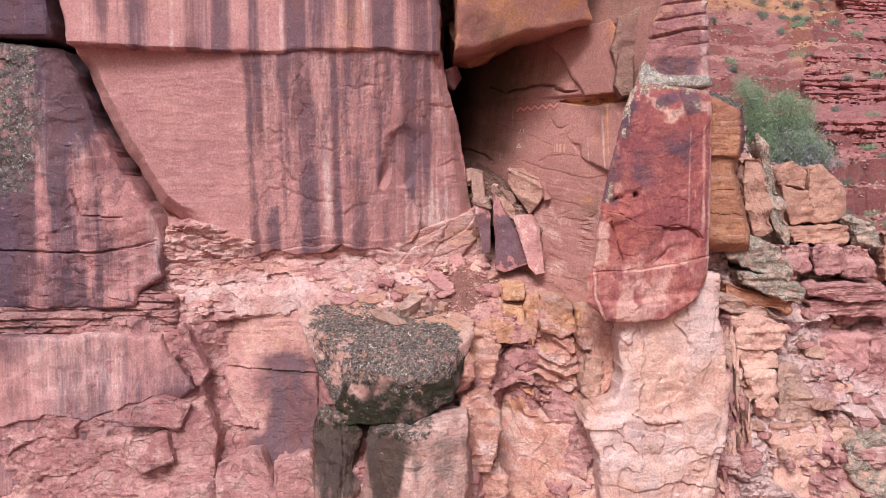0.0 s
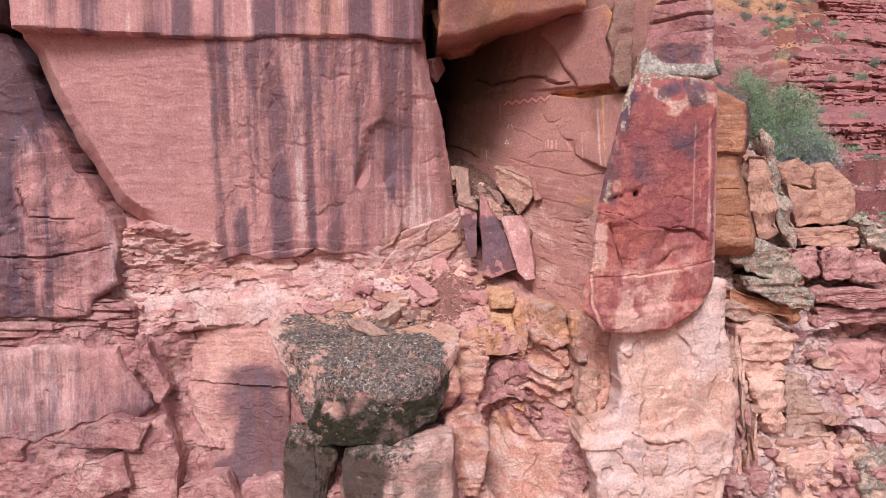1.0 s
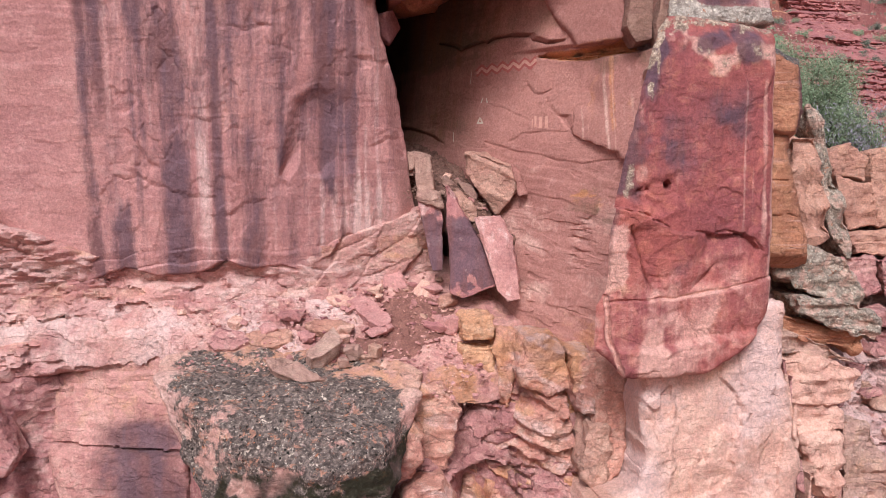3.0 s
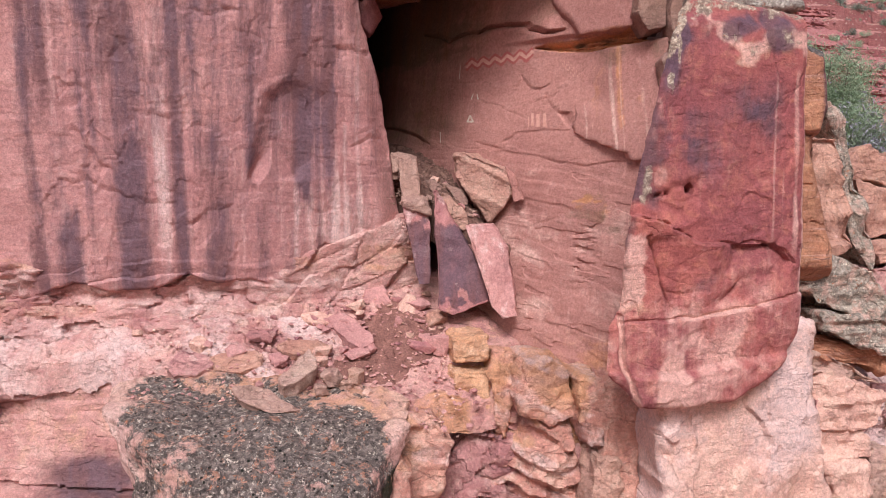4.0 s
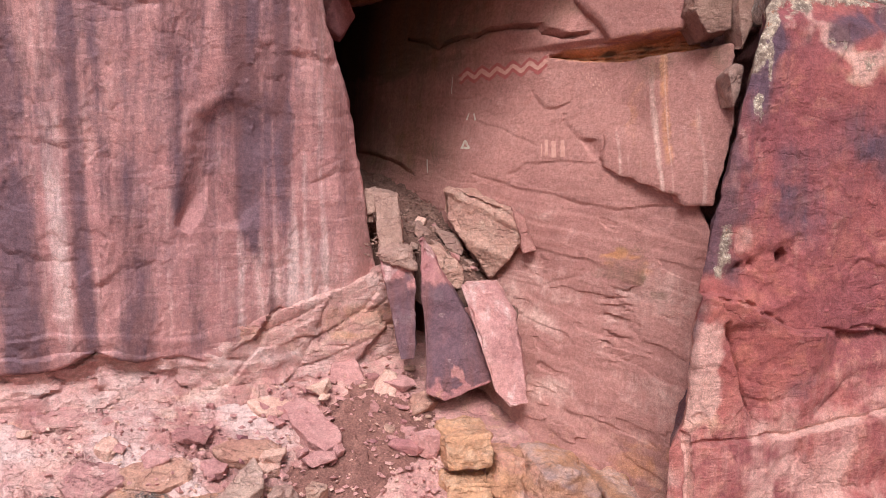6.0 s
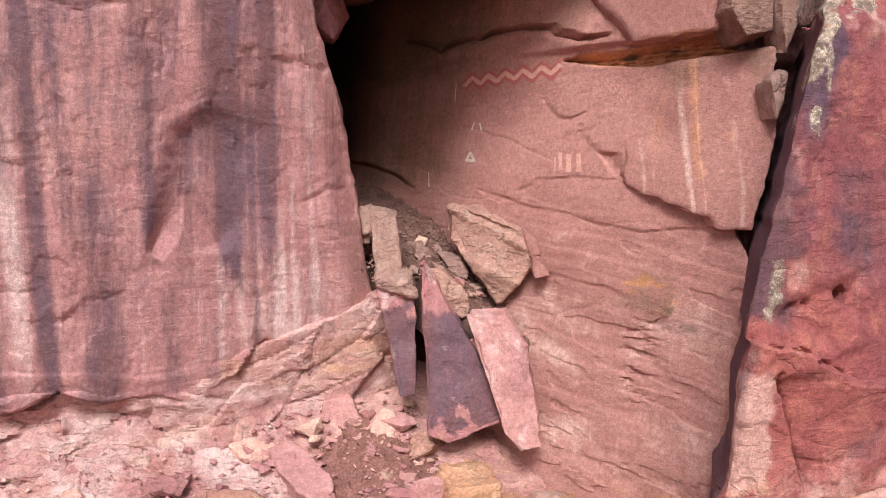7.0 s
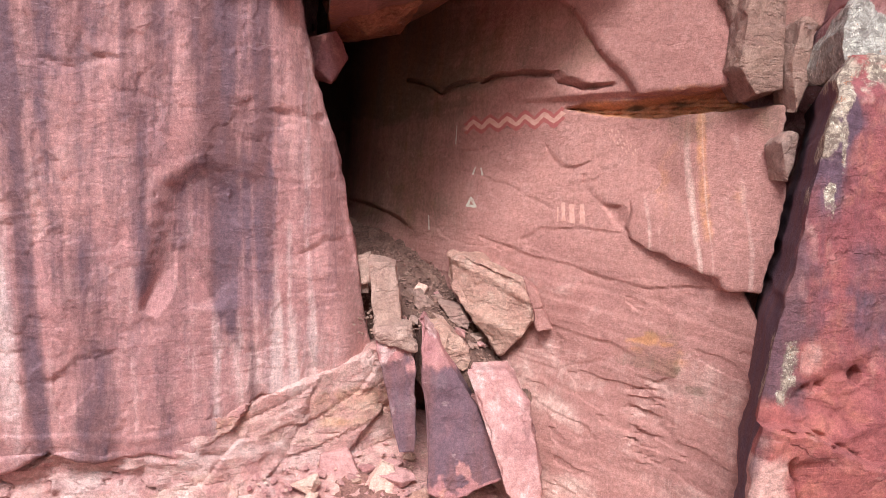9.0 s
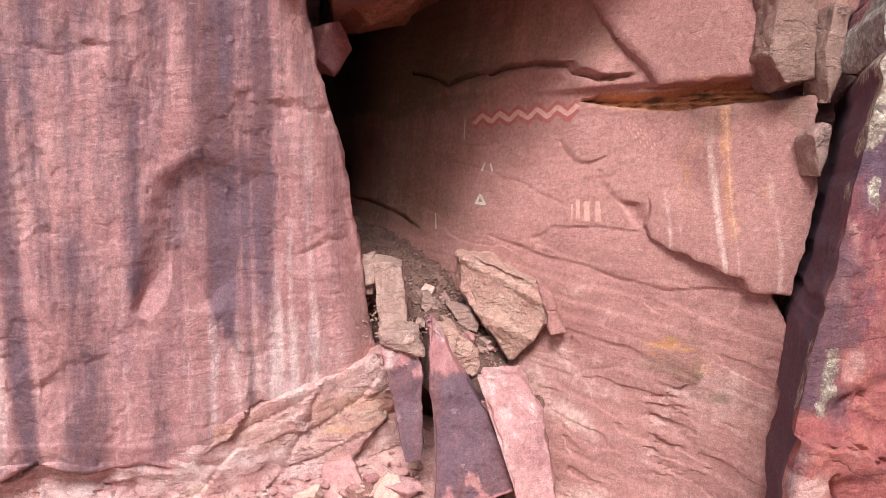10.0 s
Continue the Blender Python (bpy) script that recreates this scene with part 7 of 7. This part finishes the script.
def paint_strip(name, line, width, mat, label):
    """A painted stroke a few millimetres proud of the alcove wall."""
    verts, faces = [], []
    pts = []
    for (ax, az), (bx, bz) in zip(line, line[1:]):
        n = max(2, int(math.hypot(bx - ax, bz - az) / 0.012))
        pts += [(ax + (bx - ax) * i / n, az + (bz - az) * i / n) for i in range(n)]
    pts.append(line[-1])
    P = np.array(pts)
    tang = np.gradient(P, axis=0)
    tang /= np.maximum(np.linalg.norm(tang, axis=1), 1e-9)[:, None]
    nrm = np.stack([-tang[:, 1], tang[:, 0]], 1)
    w = width * (0.5 + 0.25 * vnoise(P[:, 0] * 40, P[:, 1] * 40, 8))[:, None]
    rows = [P - nrm * w, P, P + nrm * w]
    allp = np.concatenate(rows)
    y = alcove_front(allp[:, 0], allp[:, 1], allp[:, 0] * 0 + 1) - (0.010 if mat is PAINT_PINK else 0.006)
    V = np.stack([allp[:, 0], y, allp[:, 1]], 1)
    n = len(P)
    i = np.arange(n - 1)
    F = np.concatenate([np.stack([i + n, i + n + 1, i + 1, i], 1), np.stack([i + 2 * n, i + 2 * n + 1, i + n + 1, i + n], 1)])
    ob = mesh_object(name, V, [F], mat)
    return tagged(ob, label, "rock painting") if label else ob


def zigzag(z0, amp, x0, x1, n):
    return [(x0 + (x1 - x0) * k / n, z0 + (amp if k % 2 else -amp) - 0.06 * (k / n - 0.5) * 0) for k in range(n + 1)]


zz = new("rock_painting")
tagged(zz, "faded red and pink zigzag painted on the alcove wall", "rock painting")
for dz, mat, w in ((0.036, PAINT_RED, 0.03), (0.0, PAINT_PINK, 0.034), (-0.036, PAINT_RED, 0.034)):
    o = paint_strip("stroke", zigzag(7.84 + dz, 0.034, 1.38, 2.03, 11), w, mat, "")
    o.parent = zz
bars = new("rock_painting")
tagged(bars, "row of short pale painted bars on the alcove wall", "rock painting")
for k, (x, z0, z1, w) in enumerate(((1.98, 7.12, 7.0, 0.008), (2.015, 7.155, 7.01, 0.022), (2.065, 7.14, 6.99, 0.03), (2.125, 7.14, 6.99, 0.03))):
    o = paint_strip("bar", [(x, z0), (x - 0.005, z1)], w, PAINT_PINK, "")
    o.parent = bars
for line, w in (([(1.38, 7.12), (1.41, 7.2), (1.44, 7.12), (1.39, 7.13)], 0.02), ([(1.43, 7.4), (1.45, 7.47)], 0.012), ([(1.49, 7.46), (1.5, 7.39)], 0.012), ([(1.1, 7.04), (1.1, 6.9)], 0.01), ([(1.32, 7.85), (1.31, 7.68)], 0.007)):
    paint_strip("rock_painting", line, w, PAINT_WHITE, "small faded white mark on the alcove wall")
drops = new("rock_painting")
tagged(drops, "rows of tiny faded pale dashes on the alcove wall", "rock painting")
for row in range(3):
    for k in range(6):
        x, z = 2.27 + 0.022 * k + 0.035 * row, 7.72 - 0.036 * k - 0.012 * row
        o = paint_strip("dash", [(x, z), (x + 0.004, z - 0.022)], 0.008, PAINT_PINK, "")
        o.parent = drops


# ---- ground and hillside ----
def ground_material():
    m = Nodes("red hillside", 0.95)
    a = m.noise(0.12, 6, 0.6)
    b = m.noise(1.5, 8, 0.7)
    c = m.noise(12, 5, 0.7)
    lay = m.noise(0.9, 6, 0.65, (0.12, 0.12, 0.8), warp=0.3)
    col = m.mix(m.ramp(lay, 0.38, 0.62), (0.40, 0.165, 0.15), (0.60, 0.29, 0.235))
    att = m.n.new("ShaderNodeAttribute")
    att.attribute_name = "stain"
    sep = m.n.new("ShaderNodeSeparateColor")
    m.l.new(att.outputs["Color"], sep.inputs[0])
    col = m.mix(m.ramp(m.math("ADD", sep.outputs[0], m.math("SUBTRACT", b, 0.5)), 0.3, 0.7, 0, 0.85), col, (0.66, 0.34, 0.17))
    sepn = m.n.new("ShaderNodeSeparateXYZ")
    m.l.new(m.n.new("ShaderNodeNewGeometry").outputs["Normal"], sepn.inputs[0])
    col = m.mix(m.ramp(sepn.outputs[2], 0.8, 0.55, 0, 0.8), col, (0.27, 0.085, 0.08))
    col = m.mix(m.ramp(b, 0.55, 0.7, 0, 0.6), col, (0.50, 0.29, 0.23))
    col = m.mix(m.math('MULTIPLY', m.ramp(m.voronoi(2.2), 0.24, 0.16), m.ramp(m.noise(0.7, 4, 0.6, offset=4), 0.45, 0.55)), col, (0.62, 0.43, 0.35))
    col = m.mix(m.math('MULTIPLY', m.ramp(m.voronoi(1.3), 0.30, 0.2), m.ramp(m.noise(0.5, 4, 0.6, offset=14), 0.5, 0.56, 0, 0.7)), col, (0.20, 0.19, 0.13))
    col = m.mix(1.0, col, m.ramp(c, 0.3, 0.7, 0.65, 1.3), "MULTIPLY")
    m.bump(m.math("ADD", b, m.math("MULTIPLY", c, 0.4)), 1.0, 0.3)
    return m.done(col)


GROUND = ground_material()


def hill_height(x, y):
    r = np.hypot(x - 20, y - 10)
    d = y - 0.25 * x + 4 * fbm(x * 0.03, y * 0.03, 3, 801)
    up = np.interp(d, [-500, 14, 26, 40, 60, 85, 120, 300, 3000], [0, 0, 0.5, 3.5, 12, 28, 50, 100, 100])
    step = 1.7
    w = up / step + 0.7 * fbm(x * 0.03, y * 0.03, 4, 802) + 0.15 * fbm(x * 0.3, y * 0.3, 3, 809)
    k = np.floor(w)
    f = w - k
    ter = (k + smooth(0.6, 0.64, f + 0.12 * fbm(x * 0.8, y * 0.8, 3, 807)) * (0.2 + 0.75 * rnd2(k, k * 0, 810)) + (0.8 - 0.75 * rnd2(k, k * 0, 810)) * f) * step
    amt = smooth(3, 6, up) * smooth(-0.3, 0.05, fbm(x * 0.05, y * 0.05, 3, 803) + 0.5 * smooth(0.36, 0.44, x / np.maximum(y, 1)) - 0.15)
    z = up * (1 - amt) + ter * amt
    return z + 0.8 * fbm(x * 0.15, y * 0.15, 4, 804) * smooth(0.5, 6, up) + (0.3 * fbm(x * 0.9, y * 0.9, 4, 805) + chunks(x, y, 1.6, 0.9, 0.35, 0.3, 806, 0.0)) * smooth(0.0, 3, up)


def ground_sheet():
    def axis(spans):
        return np.concatenate([np.arange(a, b, s) for a, b, s in spans] + [[spans[-1][1]]])
    xs = axis([(-3000, -300, 300), (-300, -40, 20), (-40, 8, 4), (8, 75, 0.3), (75, 140, 3), (140, 300, 20), (300, 3000, 300)])
    ys = axis([(-3000, -300, 300), (-300, -40, 20), (-40, 24, 4), (24, 125, 0.3), (125, 160, 2), (160, 300, 10), (300, 3000, 300)])
    X, Y = np.meshgrid(xs, ys)
    x, y = X.ravel(), Y.ravel()
    z = hill_height(x, y)
    idx = np.arange(len(x)).reshape(X.shape)
    q = np.stack([idx[:-1, :-1], idx[:-1, 1:], idx[1:, 1:], idx[1:, :-1]], -1).reshape(-1, 4)
    st = np.zeros((len(x), 4))
    q_ = x / np.maximum(y, 1) + 0.03 * fbm(x * 0.1, y * 0.1, 3, 808)
    st[:, 0] = np.exp(-((q_ - 0.405) / 0.016) ** 2) * smooth(14, 19, z) + smooth(21.5, 25, z) * smooth(0.47, 0.43, q_)
    return mesh_object("ground", np.stack([x, y, z], 1), [q], GROUND, st)


tagged(ground_sheet(), "red terraced canyon hillside with talus and sage", "hillside", kind="structure")


# thin maroon rock bands that cross the slope
RISERS = [(9.0, 10.9), (13.0, 13.7), (14.3, 15.1), (15.6, 16.1), (16.5, 17.5), (19.6, 20.1), (22.8, 23.4), (24.2, 25.2), (27, 28), (30, 31.5)]
RZ = [7.0] + [v for a, b in RISERS for v in (a, b)] + [36.0]
RD = [np.interp(7.0, [3.5, 12], [40, 60])] + [np.interp((a + b) / 2, [3.5, 12, 28, 50], [40, 60, 85, 120]) + o for a, b in RISERS for o in (-0.15, 0.15)] + [np.interp(36.0, [28, 50], [85, 120])]


def strata_y(u, z):
    q_ = u / 70
    d = np.interp(z + 0.5 * fbm(u * 0.09, z * 0.02, 3, 821), RZ, RD) - 1.3
    y = (d - 4 * fbm(u * 0.03, d * 0.03, 3, 801)) / (1 - 0.25 * q_)
    hard = np.zeros_like(u)
    for a, b in RISERS:
        hard = np.maximum(hard, smooth(a - 0.3, a, z) * smooth(b + 0.3, b, z))
    y = y + hard * (beds(u, z, 0.42, 0.9, 822, 0.01, 0.5) + chunks(u, z, 1.5, 0.8, 0.7, 0.5, 823, 0.3, 0.5)) + 0.35 * fbm(u * 0.8, z * 0.8, 4, 824) + chunks(u, z, 0.6, 0.4, 0.3, 0.3, 825, 0.05, 0.6)
    edge = 0.415 + 0.03 * smooth(17, 23, z) + 0.02 * smooth(12, 9, z) + 0.03 * fbm(u * 0.15, z * 0.25, 3, 826)
    return y + 7 * smooth(edge + 0.012, edge - 0.02, q_) + 4 * smooth(8.9, 7.5, z)


def strata():
    us, zs = np.arange(26.5, 46.5, 0.11), np.arange(7.2, 35, 0.085)
    U, Z = np.meshgrid(us, zs)
    u, z = U.ravel(), Z.ravel()
    y = strata_y(u, z)
    idx = np.arange(len(u)).reshape(U.shape)
    f = np.stack([idx[:-1, :-1], idx[:-1, 1:], idx[1:, 1:], idx[1:, :-1]], -1).reshape(-1, 4)
    return mesh_object("rock_band", np.stack([u / 70 * y, y, z], 1), [f], ROCK_MAROON, np.zeros((len(u), 4)))


tagged(strata(), "thin dark maroon ledges of bedded rock across the hillside", "rock ledge", kind="structure")


def slope_height(x, y):
    """The height of what lies uppermost: the slope or its rock bands."""
    zs = np.arange(7.2, 34, 0.6)
    u = 70 * x / y
    out = hill_height(x, y)
    for z in zs:
        yy = strata_y(u, np.full_like(u, z))
        out = np.where((yy < y) & (u > 26.5) & (u < 46.5), np.maximum(out, z), out)
    return out


# ---- plants ----
def leaf_material(name, c1, c2):
    m = Nodes(name, 0.8)
    info = m.n.new("ShaderNodeNewGeometry").outputs["Random Per Island"]
    return m.done(m.mix(info, c1, c2))


LEAF = leaf_material("grey green leaves", (0.15, 0.22, 0.12), (0.36, 0.44, 0.28))
TWIG = leaf_material("grey violet twigs", (0.30, 0.27, 0.36), (0.46, 0.42, 0.48))
SAGE = leaf_material("sage leaves", (0.11, 0.135, 0.10), (0.25, 0.27, 0.21))
BARK = leaf_material("grey bark", (0.14, 0.11, 0.09), (0.2, 0.17, 0.14))


def leaf_cloud(name, centres, radii, n, size, mat, seed, parent=None, droop=0.0, slim=0.2):
    """Many small leaves, scattered about the given clump centres."""
    r = np.random.RandomState(seed)
    k = r.randint(0, len(centres), n)
    d = r.normal(0, 0.5, (n, 3))
    P = np.asarray(centres)[k] + d * np.asarray(radii)[k][:, None]
    a = r.normal(0, 1, (n, 3))
    a[:, 2] += droop
    a /= np.linalg.norm(a, axis=1)[:, None]
    b = np.cross(a, r.normal(0, 1, (n, 3)))
    b /= np.linalg.norm(b, axis=1)[:, None]
    s = size * r.uniform(0.6, 1.4, (n, 1))
    V = np.stack([P - a * s, P + b * s * slim, P + a * s, P - b * s * slim], 1).reshape(-1, 3)
    F = np.arange(4 * n).reshape(-1, 4)
    return mesh_object(name, V, [F], mat, parent=parent, flat=True)


def limb(points, r0, r1, sides=6):
    V, F = [], []
    n = len(points)
    for i, p in enumerate(points):
        r = r0 + (r1 - r0) * i / (n - 1)
        for k in range(sides):
            a = 2 * math.pi * k / sides
            V.append((p[0] + r * math.cos(a), p[1] + r * math.sin(a), p[2]))
    for i in range(n - 1):
        for k in range(sides):
            F.append((i * sides + k, i * sides + (k + 1) % sides, (i + 1) * sides + (k + 1) % sides, (i + 1) * sides + k))
    return np.array(V), np.array(F)


def shrub_tree():
    rg = random.Random(9)
    root = new("tree")
    root.location = (0, 0, 0)
    tagged(root, "airy grey-green shrubby tree behind the rock ridge", "tree")
    VV, FF, tips, off = [], [], [], 0
    bx, by, bz = 6.75, 18.4, 6.4
    for k in range(46):
        if k % 9 == 0:
            tx, tz = bx + rg.uniform(-0.8, -0.4), bz + rg.uniform(1.5, 2.1)
        else:
            f = rg.uniform(-0.75, 1.0)
            tx, tz = bx + f, bz + rg.uniform(0.5, 1.85 - 0.5 * abs(f - 0.1))
        ty = by + rg.uniform(-0.6, 0.6)
        pts = []
        for i in range(6):
            f = i / 5
            pts.append((bx + (tx - bx) * f ** 1.3 + rg.uniform(-0.05, 0.05), by + (ty - by) * f ** 1.3, bz - 0.3 + (tz - bz + 0.3) * f))
        v, q = limb(pts, 0.03, 0.006)
        VV.append(v), FF.append(q + off)
        off += len(v)
        tips += pts[2:]
    mesh_object("trunk", np.concatenate(VV), [np.concatenate(FF)], BARK, parent=root)
    up = [p for p in tips if p[2] > bz + 0.55]
    low = [p for p in tips if p[2] <= bz + 1.0 and p[0] > bx]
    leaf_cloud("crown", up, [0.23] * len(up), 95000, 0.024, LEAF, 3, root, 0.5)
    leaf_cloud("brush", low, [0.34] * len(low), 14000, 0.03, TWIG, 4, root, 1.0)


shrub_tree()
SHRUBS = []
for k in range(3):
    rr = random.Random(40 + k)
    cl = [(rr.uniform(-0.35, 0.35), rr.uniform(-0.35, 0.35), rr.uniform(0.1, 0.45)) for _ in range(14)]
    SHRUBS.append((cl, 900))
rg = random.Random(21)
made = []
spots = [(rg.uniform(14, 62), rg.uniform(34, 110)) for _ in range(1200)]
spots = np.array([v for v in spots if 0.3 < v[0] / v[1] < 0.62][:260])
for x, y, z in zip(spots[:, 0], spots[:, 1], slope_height(spots[:, 0], spots[:, 1])):
    s = rg.uniform(0.35, 0.95) * (1 + (y - 40) / 90)
    m = pose(x, y, z - 0.08, 0, 0, rg.uniform(0, 360)) @ Matrix.Scale(s, 4)
    if len(made) < 3:
        cl, n = SHRUBS[len(made)]
        ob = leaf_cloud("shrub", cl, [0.22] * len(cl), n, 0.06, SAGE if len(made) < 2 else LEAF, 60 + len(made), droop=1.0)
        tagged(ob, "low grey-green sagebrush on the red slope", "shrub", "sagebrush on the hillside")
        ob.matrix_basis = m
    else:
        ob = made[rg.randrange(3)].copy()
        scene.collection.objects.link(ob)
        ob.matrix_basis = m
    made.append(ob)


def on_hill(r, n):
    y = r.uniform(34, 105, n)
    x = y * r.uniform(0.3, 0.62, n)
    return np.stack([x, y, slope_height(x, y) + 0.03], 1)


gravel("talus", 2200, on_hill, ROCK_SLAB, (0.06, 0.3), "red and tan talus blocks scattered on the slope", 6)
gravel("talus", 3200, on_hill, ROCK_TAN, (0.04, 0.19), "pale stones scattered on the slope", 9)
